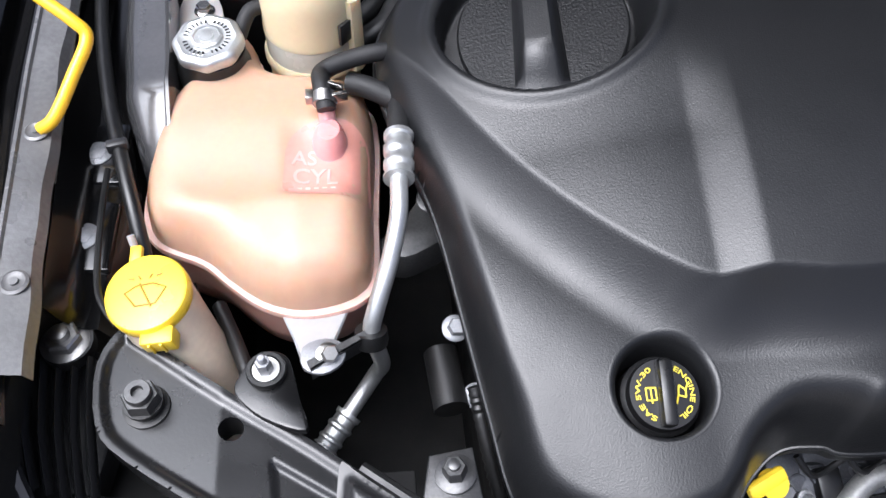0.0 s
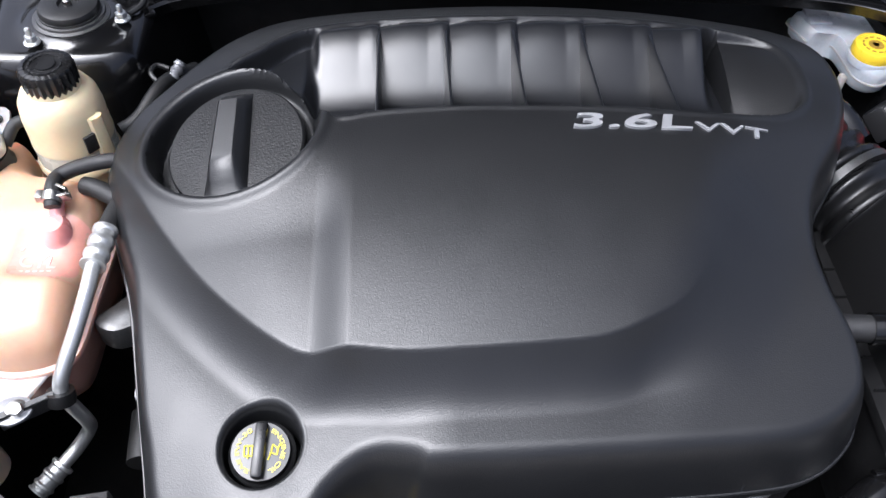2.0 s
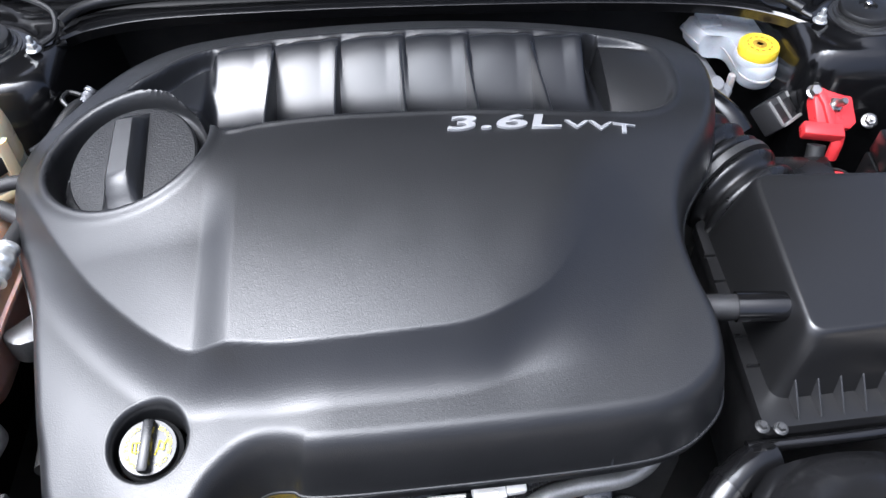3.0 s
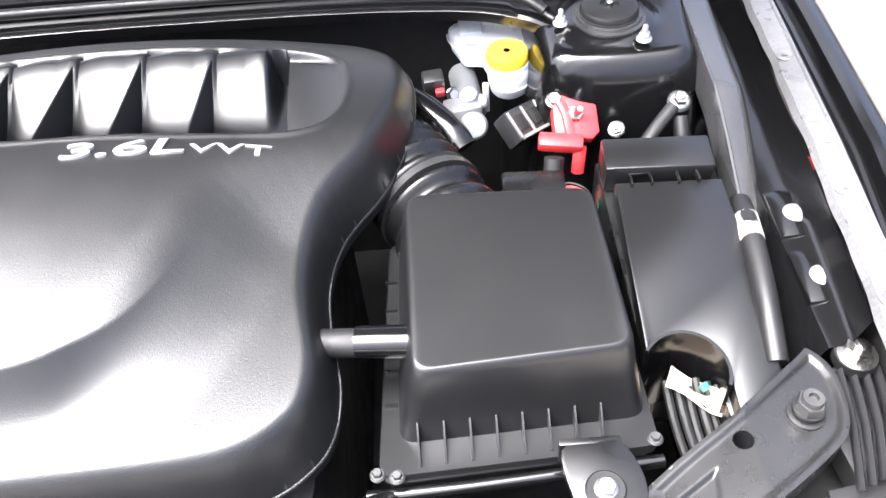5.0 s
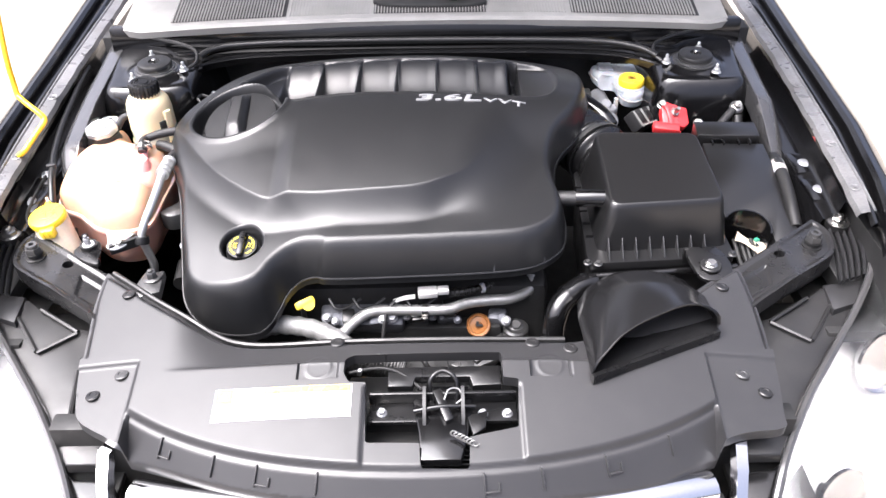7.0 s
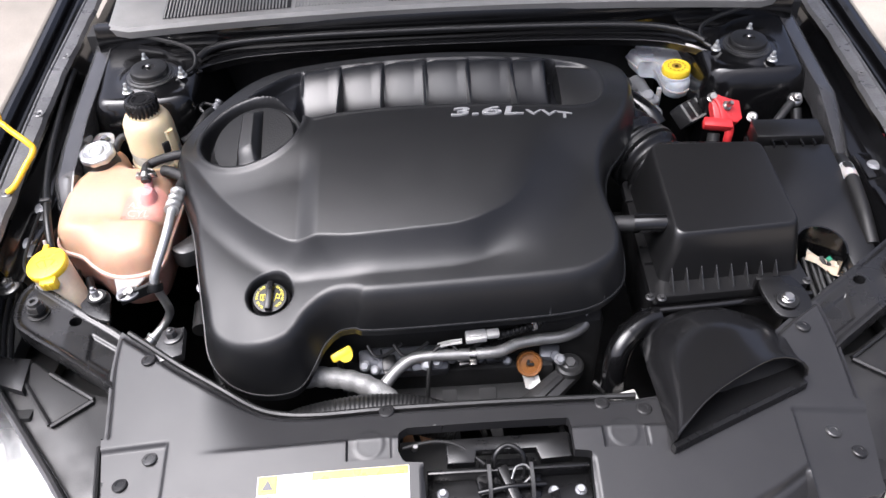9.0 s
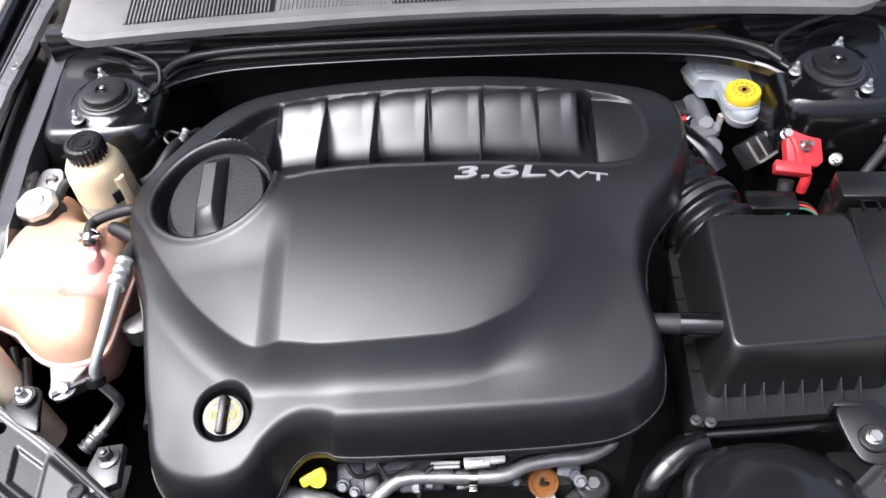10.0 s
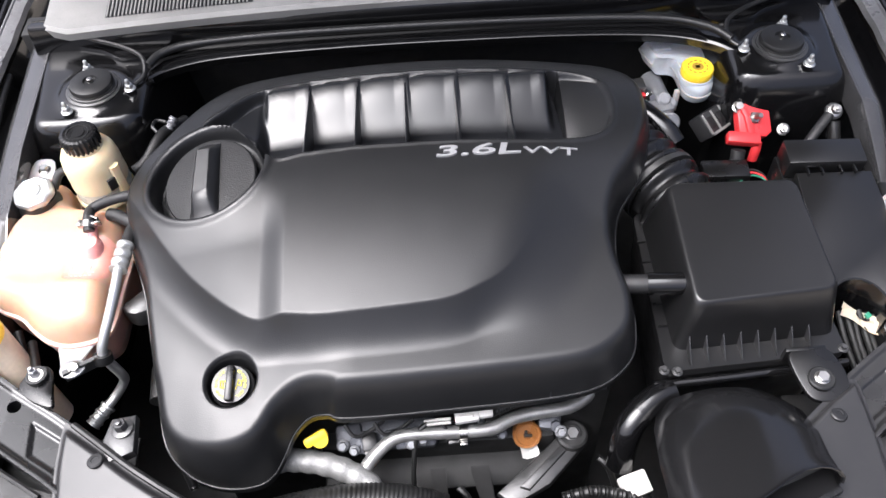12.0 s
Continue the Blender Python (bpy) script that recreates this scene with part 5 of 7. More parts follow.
box(bm, (0.4605, -0.1545, 0.7740), (0.050, 0.018, 0.017), rot=(20, 4, -8), bev=0.003)
part("red_hinge", bm, M_RED, rt)
bm = B()
tube(bm, [(0.482, -0.158, 0.770), (0.481, -0.163, 0.758), (0.480, -0.165, 0.738)], 0.0075, 10, flat=0.7)
part("red_strap", bm, M_RED, rt)
bm = B()
tube(bm, [(0.452, -0.168, 0.765), (0.450, -0.185, 0.735), (0.46, -0.20, 0.69)], 0.011, 12)
part("cable", bm, M_HOSE, rt)
bolt(rt, (0.4785, -0.1270, 0.7900), (0.15, -0.6, 0.8), 0.0095, 0.010, 1.4, 0.016, name="stud_nut", label="zinc stud and nut")
bolt(rt, (0.4580, -0.1110, 0.8000), (0.0, -0.5, 0.85), 0.0075, 0.009, 1.25, name="bolt")

# ---- loose connector beside the terminal ----
pl = thing("wiring_connector", (0.42, -0.11, 0.75), "black plastic wiring connector with a slotted face", "connector")
pm = pose(0.424, -0.104, 0.764, 34, 8, 40)
bm = B()
box(bm, (0, 0, 0), (0.054, 0.039, 0.028), bev=0.003, m=pm)
part("shell", bm, M_SHROUD, pl)
# near-black blocks on the face show the shade of open slots by colour
for dx, dy in ((-0.014, 0.0), (0.010, 0.0)):
    bm = B()
    box(bm, (dx, dy, 0.0145), (0.014, 0.020, 0.004), bev=0.001, m=pm)
    part("slot_dark_block", bm, M_DEEP, pl)
bm = B()
box(bm, (0, -0.0175, 0.016), (0.046, 0.004, 0.006), bev=0.001, m=pm)
part("ridge", bm, M_COWL, pl, "grey ridge")
for dx in (-0.024, -0.002, 0.020):
    bm = B()
    box(bm, (dx, 0.0, 0.0150), (0.0022, 0.034, 0.004), bev=0.0006, m=pm)
    part("face_bar", bm, M_COWL, pl)
bm = B()
box(bm, (0.425, -0.200, 0.752), (0.070, 0.036, 0.02), rot=(0, 0, -3), bev=0.004)
part("wire_tray", bm, M_BLACK, pl)


# ---- cowl, seal and windscreen base ----
cowl = thing("cowl_panel", (0, 0.18, 0.88), "weathered grey plastic cowl panel with slotted grilles below the windscreen", "cowl")


def cowl_z(x, y):
    return 0.905 + 0.16 * (y - 0.08) - 0.03 * x * x


bm = B()
xs = [-0.62 + 0.04 * k for k in range(32)]
rows = [[bm.verts.new((x, 0.080 + dy - 0.05 * x * x + (0.02 if abs(x) > 0.6 else 0), cowl_z(x, 0.08 + dy) + dz)) for x in xs] for dy, dz in ((0.006, -0.022), (-0.004, -0.018), (-0.006, -0.004), (0.0, 0.001), (0.008, 0.0), (0.06, 0.0), (0.13, 0.0), (0.20, 0.002), (0.24, 0.02))]
for a, b in zip(rows, rows[1:]):
    for k in range(len(a) - 1):
        bm.faces.new((a[k], a[k + 1], b[k + 1], b[k]))
part("panel", bm, M_COWL, cowl)
# the cowl is not cut: a near-black sheet gives the shade below the slats
for x0, x1 in ((-0.52, -0.285), (-0.105, 0.125), (0.30, 0.56)):
    bm = B()
    g = [[bm.verts.new((x0 + (x1 - x0) * i / 8, y - 0.05 * (x0 + (x1 - x0) * i / 8) ** 2, cowl_z(x0 + (x1 - x0) * i / 8, y) + 0.0012)) for i in range(9)] for y in (0.094, 0.19)]
    for i in range(8):
        bm.faces.new((g[0][i], g[0][i + 1], g[1][i + 1], g[1][i]))
    part("grille_dark_sheet", bm, M_DEEP, cowl, "near-black sheet under the slats in place of a shaded opening")
    bm = B()
    n = int((x1 - x0) / 0.0062)
    for k in range(n):
        x = x0 + 0.003 + 0.0062 * k
        yo = -0.05 * x * x
        z = cowl_z(x, 0.12)
        lo = [(x - 0.0013, 0.094 + yo, cowl_z(x, 0.094)), (x + 0.0013, 0.094 + yo, cowl_z(x, 0.094)), (x + 0.0013, 0.19 + yo, cowl_z(x, 0.19)), (x - 0.0013, 0.19 + yo, cowl_z(x, 0.19))]
        loft(bm, [[(a, b, c + 0.001) for a, b, c in lo], [(a, b, c + 0.0035) for a, b, c in lo]])
    tagged(part("slats", bm, M_COWL, cowl, "fine grey slats"), kind="stuff")
for x0, x1 in ((-0.28, -0.11), (0.13, 0.295)):
    bm = B()
    for k in range(int((x1 - x0) / 0.0062)):
        x = x0 + 0.003 + 0.0062 * k
        yo = -0.05 * x * x
        loft(bm, [[(x - 0.0007, 0.096 + yo, cowl_z(x, 0.096) + h), (x + 0.0007, 0.096 + yo, cowl_z(x, 0.096) + h), (x + 0.0007, 0.19 + yo, cowl_z(x, 0.19) + h), (x - 0.0007, 0.19 + yo, cowl_z(x, 0.19) + h)] for h in (0.0, 0.0016)])
    tagged(part("fluting", bm, M_COWL, cowl, "fine raised fluting"), kind="stuff")
wip = thing("wiper_pivot", (0.01, 0.15, 0.92), "black wiper arm pivot standing on the cowl", "wiper")
# raised near-black plate, coloured as the shade in the well round the pivot
bm = B()
prism(bm, [(p.x, p.y) for p in spline([(-0.095, 0.118), (0.0, 0.108), (0.115, 0.112), (0.125, 0.14), (0.11, 0.19), (-0.08, 0.19), (-0.105, 0.15)], 4, True)], 0.912, 0.921, 0.003, top=lambda x, y: 0.16 * (y - 0.12))
part("well", bm, M_DEEP, wip)
bm = B()
tube(bm, [(0.06, 0.135, 0.935), (0.11, 0.16, 0.945), (0.30, 0.24, 0.965)], 0.010, 10, flat=0.6)
part("arm", bm, M_BLACK, wip)
bm = B()
cyl(bm, (0.06, 0.135, 0.918), 0.016, 0.022, seg=20, bev=0.004)
part("pivot_cap", bm, M_BLACK, wip)

seal = thing("bonnet_seal", (0, 0.05, 0.85), "glossy black rubber seal running across the firewall edge", "seal")
bm = B()
tube(bm, [(-0.452, 0.005, 0.860), (-0.432, 0.030, 0.864), (-0.38, 0.046, 0.866), (-0.236, 0.056, 0.866), (0.0, 0.056, 0.866), (0.22, 0.048, 0.866), (0.36, 0.034, 0.866), (0.43, 0.010, 0.863), (0.46, -0.018, 0.858)], 0.0068, 14)
part("seal_bulb", bm, M_RUBBER, seal)
bm = B()
pts = spline([(-0.452, -0.006, 0), (-0.42, 0.016, 0), (-0.34, 0.036, 0), (-0.16, 0.044, 0), (0.0, 0.044, 0), (0.21, 0.038, 0), (0.36, 0.022, 0), (0.43, -0.004, 0), (0.462, -0.032, 0)], 5)
loft(bm, [[(p.x, p.y + 0.025, 0.851), (p.x, p.y - 0.004, 0.850), (p.x, p.y - 0.008, 0.847), (p.x, p.y - 0.007, 0.834), (p.x, p.y - 0.003, 0.834), (p.x, p.y, 0.845), (p.x, p.y + 0.025, 0.846)] for p in pts])
part("seal_carrier", bm, M_PAINT, seal)
for side in (-1, 1):
    bm = B()
    prism(bm, [(p.x, p.y) for p in spline([(side * 0.435, 0.045), (side * 0.50, 0.030), (side * 0.535, 0.055), (side * 0.62, 0.085), (side * 0.63, 0.12), (side * 0.44, 0.12)], 3, True)], 0.846, 0.858, 0.004)
    box(bm, (side * 0.472, -0.002, 0.845), (0.040, 0.055, 0.006), rot=(0, 0, side * -25), bev=0.002)
    part("corner_gusset", bm, M_PAINT, seal)

for side in (-1, 1):
    bm = B()
    tube(bm, [(side * 0.585, 0.085, 0.872), (side * 0.54, 0.060, 0.874), (side * 0.495, 0.040, 0.873), (side * 0.462, 0.018, 0.868), (side * 0.455, -0.012, 0.858), (side * 0.468, -0.030, 0.854)], 0.0035, 8)
    part("gusset_lip", bm, M_RUBBER, seal)

# ---- suspension strut mounts ----
for side in (-1, 1):
    st = thing("strut_mount", (side * 0.528, -0.040, 0.855), "black rubber suspension strut mount with zinc nuts", "strut mount", "strut mounts")
    sm = Matrix.Translation((side * 0.528, -0.040, 0.857)) @ Matrix.Diagonal((0.80, 0.80, 0.62, 1))
    bm = B()
    lathe(bm, [(0.0, 0.0), (0.052, 0.0), (0.052, 0.004), (0.047, 0.006), (0.046, 0.010), (0.0425, 0.011), (0.0425, 0.015), (0.0, 0.015)], sm, 48)
    part("base_ring", bm, M_STEEL, st)
    bm = B()
    lathe(bm, [(0.0, 0.014), (0.041, 0.014), (0.0415, 0.020), (0.039, 0.026), (0.033, 0.029), (0.014, 0.0292), (0.0125, 0.024), (0.0, 0.024)], sm, 48)
    part("rubber_cap", bm, M_RUBBER, st)
    bm = B()
    lathe(bm, [(0, 0.022), (0.0055, 0.022), (0.0055, 0.034), (0.004, 0.036), (0, 0.036)], sm, 14)
    part("strut_rod", bm, M_ZINC, st)
    for dx, dy in ((0.031, -0.046), (-0.055, -0.002), (0.020, 0.050)):
        x, y = side * (0.528 + dx), -0.040 + dy
        bolt(st, (x, y, 0.8555), (0, 0, 1), 0.0064, 0.009, 1.4, 0.009, name="stud_nut", material=M_ALU)

# ---- power steering reservoir ----
ps = thing("power_steering_reservoir", (-0.498, -0.206, 0.76), "cream plastic power steering reservoir with a black knurled cap", "reservoir")
pm2 = Matrix.Translation((-0.495, -0.211, -0.001))
bm = B()
lathe(bm, [(0.0, 0.834), (0.0405, 0.834), (0.0405, 0.838), (0.0400, 0.841), (0.0396, 0.868), (0.0375, 0.883), (0.0320, 0.893), (0.0262, 0.896), (0.0250, 0.902), (0.0, 0.902)], pm2, 48)
part("bottle", bm, M_CREAM, ps)
bm = B()
lathe(bm, [(0.0, 0.812), (0.0398, 0.812), (0.0402, 0.8345), (0.0, 0.8345)], pm2, 48)
part("clear_band", bm, M_CLEAR, ps, "greyish clear lower band")
bm = B()
lathe(bm, [(0.0, 0.752), (0.037, 0.752), (0.0392, 0.776), (0.0400, 0.8035), (0.0425, 0.805), (0.0425, 0.8095), (0.0408, 0.8125), (0.0, 0.8125)], pm2, 48)
part("base", bm, M_CREAM, ps)
bm = B()
tube(bm, [(-0.4590, -0.2295, 0.872), (-0.4580, -0.2305, 0.84), (-0.4575, -0.2310, 0.80)], 0.008, 8, flat=0.7)
part("side_rib", bm, M_CREAM, ps)
bm = B()
box(bm, (-0.4650, -0.2390, 0.846), (0.003, 0.016, 0.020), rot=(0, 0, -42), bev=0.0006)
part("level_window", bm, M_STEEL, ps, "dark printed level window")
bm = B()
lathe(bm, [(0.0, 0.899), (0.0252, 0.899), (0.0256, 0.902), (0.0256, 0.917), (0.0238, 0.9205), (0.0195, 0.9215), (0.0190, 0.9205), (0.0100, 0.9205), (0.0095, 0.9218), (0.0, 0.9218)], pm2, 96, wave=24, amp=0.026)
pcap = part("cap", bm, M_BLACK, ps, "black knurled screw cap")
for k in range(18):
    a = 2 * math.pi * k / 18
    bm = B()
    box(bm, (0.0150 * math.cos(a), 0.0150 * math.sin(a), 0.9210), (0.004, 0.0014, 0.0010), rot=(0, 0, math.degrees(a) + 90), m=pm2)
    part("moulded_mark", bm, M_SHROUD, pcap)

nudge(ps, -0.004, 0.017, -0.010)

# ---- washer bottle filler ----
wb = thing("washer_bottle_filler", (-0.58, -0.49, 0.66), "beige washer bottle neck closed by a yellow cap", "washer bottle")
bm = B()
tube(bm, [(-0.601, -0.458, 0.812), (-0.595, -0.466, 0.785), (-0.582, -0.482, 0.74), (-0.565, -0.500, 0.66)], lambda t: 0.0275 + 0.004 * t, 28)
part("neck", bm, M_BEIGE, wb)
wm = frame_of((-0.12, -0.10, 1), (-0.602, -0.459, 0.810))
bm = B()
lathe(bm, [(0.0, 0.0), (0.0290, 0.0), (0.0298, 0.002), (0.0298, 0.0095), (0.0285, 0.0118), (0.0265, 0.0124), (0.0, 0.0126)], wm, 48)
wcap = part("cap", bm, M_YELLOW, wb, "yellow snap-on cap with a wiper symbol")
bm = B()
box(bm, (0.008, -0.031, 0.000), (0.023, 0.013, 0.016), bev=0.002, m=wm)
for dx in (-0.005, 0.003):
    box(bm, (0.008 + dx, -0.0375, 0.000), (0.002, 0.003, 0.013), bev=0.0006, m=wm)
part("lift_tab", bm, M_YELLOW, wcap)
bm = B()
box(bm, (-0.012, 0.034, 0.005), (0.009, 0.014, 0.006), bev=0.002, m=wm)
part("hinge_strap", bm, M_YELLOW, wcap)
bm = B()
tube(bm, [wm @ Vector((-0.015, 0.042, 0.004)), wm @ Vector((-0.016, 0.048, 0.010))], 0.0028, 8, 2)
part("hinge_pin", bm, M_TAB, wcap)
icon = wm @ Matrix.Rotation(radians(4), 4, "Z")


def printed(name, *pts):
    bm = B()
    tube(bm, [icon @ Vector((x, y, 0.0126)) for x, y in pts], 0.0008, 5, 1, smooth=False)
    part(name, bm, M_AMBER, wcap)


printed("screen_outline", (-0.007, -0.010), (0.007, -0.010), (0.0145, 0.001), (0.006, 0.0055), (-0.006, 0.0055), (-0.0145, 0.001), (-0.007, -0.010))
printed("wiper_mark", (-0.004, 0.007), (0.004, -0.012))
for sx in (-1, 1):
    printed("spray_mark", (sx * 0.003, 0.010), (sx * 0.005, 0.013))
    printed("spray_mark", (sx * 0.008, 0.011), (sx * 0.012, 0.012))
bm = B()
tube(bm, [(-0.590, -0.486, 0.790), (-0.583, -0.500, 0.770), (-0.570, -0.515, 0.745)], 0.0025, 6)
part("vent_tube", bm, M_TAB, wb)

nudge(wb, -0.008, 0.016, -0.018)

# ---- coolant hose on the tank ----
hs = thing("coolant_hose", (-0.47, -0.27, 0.82), "black rubber coolant hose with a spring clamp", "hose")
bm = B()
tube(bm, [(-0.4850, -0.310, 0.8365), (-0.4862, -0.302, 0.840), (-0.4885, -0.288, 0.842), (-0.488, -0.272, 0.839), (-0.470, -0.263, 0.842), (-0.440, -0.257, 0.845), (-0.41, -0.25, 0.838)], 0.0074, 14)
part("hose_body", bm, M_HOSE, hs)
bm = B()
lathe(bm, [(0.0076, 0), (0.0092, 0), (0.0092, 0.009), (0.0076, 0.009)], frame_of((0, 0.95, 0.3), (-0.4862, -0.306, 0.8385)), 20)
box(bm, (-0.4745, -0.302, 0.842), (0.012, 0.003, 0.009), rot=(0, 0, 15), bev=0.0008)
box(bm, (-0.4775, -0.295, 0.845), (0.012, 0.003, 0.009), rot=(0, 0, -25), bev=0.0008)
box(bm, (-0.4975, -0.300, 0.841), (0.006, 0.010, 0.008), bev=0.0008)
part("spring_clamp", bm, M_ZINC, hs)
bm = B()
tube(bm, [(-0.468, -0.272, 0.826), (-0.455, -0.278, 0.828), (-0.43, -0.292, 0.826)], 0.009, 12)
part("lower_branch", bm, M_HOSE, hs)
for pts, r in (([(-0.462, -0.165, 0.80), (-0.445, -0.150, 0.805), (-0.425, -0.105, 0.815), (-0.40, -0.06, 0.80)], 0.009), ([(-0.462, -0.185, 0.79), (-0.435, -0.172, 0.80), (-0.415, -0.13, 0.805), (-0.38, -0.07, 0.79)], 0.011)):
    bm = B()
    tube(bm, pts, r, 12)
    tagged(part("return_hose", bm, M_RUBBER, None), "black rubber hose behind the reservoir", "hose")
tee = thing("hose_fitting", (-0.413, -0.085, 0.80), "small metal hose fitting with a black clip", "fitting")
bm = B()
tube(bm, [(-0.420, -0.098, 0.812), (-0.408, -0.080, 0.826)], lambda t: 0.0065 + 0.0012 * math.sin(t * 25), 12, 14)
part("nipple", bm, M_CAST, tee)
bm = B()
tube(bm, [(-0.432, -0.100, 0.812), (-0.442, -0.090, 0.818), (-0.438, -0.076, 0.818), (-0.424, -0.078, 0.815)], 0.003, 8)
part("clip_loop", bm, M_RUBBER, tee)

# ---- refrigerant line ----
ac = thing("refrigerant_line", (-0.45, -0.45, 0.74), "bare aluminium refrigerant pipe crimped to a black hose", "pipe")
bm = B()
tube(bm, [(-0.415, -0.262, 0.825), (-0.428, -0.300, 0.838), (-0.431, -0.345, 0.846)], 0.0085, 14)
part("rubber_hose", bm, M_HOSE, ac)
bm = B()
tube(bm, [(-0.4305, -0.342, 0.846), (-0.4325, -0.384, 0.846)], lambda t: 0.0115 if (t < 0.16 or 0.30 < t < 0.46 or 0.60 < t < 0.74 or t > 0.88) else 0.0100, 18, 24)
part("crimp_sleeve", bm, M_ALU, ac)
bm = B()
tube(bm, [(-0.4325, -0.382, 0.846), (-0.434, -0.410, 0.840), (-0.441, -0.436, 0.824), (-0.452, -0.461, 0.802), (-0.457, -0.471, 0.785), (-0.455, -0.473, 0.765), (-0.451, -0.471, 0.728), (-0.456, -0.469, 0.708), (-0.468, -0.480, 0.694), (-0.482, -0.497, 0.687)], 0.0066, 14)
part("pipe", bm, M_ALU, ac)
bm = B()
tube(bm, [(-0.479, -0.494, 0.688), (-0.499, -0.518, 0.680)], lambda t: 0.0108 if (t < 0.2 or 0.35 < t < 0.5 or 0.65 < t < 0.8 or t > 0.93) else 0.0092, 18, 20)
part("lower_crimp", bm, M_ALU, ac)
bm = B()
loft(bm, [[(-0.503, -0.496, z), (-0.462, -0.474, z), (-0.460, -0.480, z), (-0.500, -0.503, z)] for z in (0.7855, 0.788)])
loft(bm, [[(-0.500, -0.503, 0.772), (-0.462, -0.481, 0.772), (-0.4615, -0.479, 0.772), (-0.4995, -0.501, 0.772)], [(-0.500, -0.503, 0.788), (-0.462, -0.481, 0.788), (-0.4615, -0.479, 0.788), (-0.4995, -0.501, 0.788)]])
part("pipe_bracket", bm, M_STEEL, ac)
bm = B()
lathe(bm, [(0.0075, 0), (0.0118, 0), (0.0125, 0.004), (0.0118, 0.012), (0.0075, 0.012)], frame_of((0.0, 0.45, 0.9), (-0.4575, -0.4775, 0.774)), 20)
part("rubber_collar", bm, M_RUBBER, ac)

nudge(ac, -0.001, 0.006, -0.012)

# bracket with a stud behind the arm, and the small hose block in front
sb = thing("stud_bracket", (-0.523, -0.52, 0.77), "black triangular steel bracket with a threaded stud", "bracket")
bm = B()
prism(bm, [(p.x, p.y) for p in spline([(-0.547, -0.526), (-0.543, -0.510), (-0.535, -0.499), (-0.524, -0.496), (-0.513, -0.501), (-0.508, -0.514), (-0.503, -0.535), (-0.499, -0.556), (-0.528, -0.545)], 4, True)], 0.780, 0.786, 0.0015)
part("plate", bm, M_BLACK, sb)
bm = B()
lathe(bm, [(0.0, 0), (0.0130, 0), (0.0138, 0.003), (0.0130, 0.006), (0.0105, 0.006), (0.0098, 0.004), (0.0, 0.004)], Matrix.Translation((-0.526, -0.513, 0.786)), 28)
part("rubber_ring", bm, M_RUBBER, sb)
bm = B()
lathe(bm, [(0.006, 0.0045), (0.0092, 0.0045), (0.0092, 0.006), (0.006, 0.006)], Matrix.Translation((-0.526, -0.513, 0.786)), 24)
part("pale_washer", bm, M_WHITE, sb)
bolt(sb, (-0.526, -0.513, 0.787), (-0.05, 0, 1), 0.0058, 0.016, 1.1, 0.006, name="stud", material=M_CAST)
nudge(sb, -0.004, 0.014, -0.006)
hb = thing("hose_block", (-0.418, -0.572, 0.74), "grey steel mounting block with a dark bolt", "bracket")
bm = B()
prism(bm, [(-0.441, -0.590), (-0.434, -0.556), (-0.405, -0.552), (-0.400, -0.600), (-0.428, -0.612)], 0.752, 0.766, 0.003)
part("block", bm, M_STEEL, hb)
bolt(hb, (-0.418, -0.570, 0.766), (-0.1, 0.1, 1), 0.008, 0.012, 1.7, 0.004, M_STEEL)

nudge(hb, 0.010, -0.008, 0.014)

# ---- cables along the wing ----
cb = thing("wing_cable", (-0.66, -0.2, 0.79), "black sheathed cable clipped along the inner wing", "cable")
bm = B()
tube(bm, [(-0.705, 0.06, 0.815), (-0.698, -0.02, 0.815), (-0.680, -0.165, 0.812), (-0.660, -0.262, 0.812), (-0.640, -0.332, 0.812), (-0.628, -0.376, 0.800), (-0.618, -0.42, 0.770)], 0.0058, 10)
part("sheath", bm, M_RUBBER, cb)
bm = B()
box(bm, (-0.644, -0.320, 0.816), (0.016, 0.008, 0.010), rot=(0, 0, 12), bev=0.002)
part("clip", bm, M_SHROUD, cb)
bm = B()
tube(bm, [(-0.652, -0.335, 0.806), (-0.650, -0.39, 0.804), (-0.645, -0.44, 0.800), (-0.632, -0.462, 0.792)], 0.0025, 8)
part("thin_wire", bm, M_RUBBER, cb)
for pts in ([(-0.600, -0.40, 0.74), (-0.585, -0.44, 0.72), (-0.555, -0.50, 0.70)], [(-0.575, -0.42, 0.74), (-0.552, -0.475, 0.745), (-0.540, -0.52, 0.74)]):
    bm = B()
    tube(bm, pts, 0.006, 10)
    tagged(part("harness_tube", bm, M_RUBBER, None), "black wiring tube under the reservoir", "cable")

# ---- yellow prop rod ----
rod = thing("bonnet_prop_rod", (-0.678, -0.321, 0.84), "yellow painted steel prop rod holding the bonnet open", "prop rod")
bm = B()
tube(bm, [(-0.690, -0.325, 0.842), (-0.678, -0.321, 0.850), (-0.664, -0.294, 0.866), (-0.655, -0.270, 0.878), (-0.664, -0.262, 0.888), (-0.695, -0.244, 0.906), (-0.706, -0.232, 0.925), (-0.706, -0.20, 1.05), (-0.700, -0.02, 1.54)], 0.0048, 12)
part("rod", bm, M_RODY, rod)

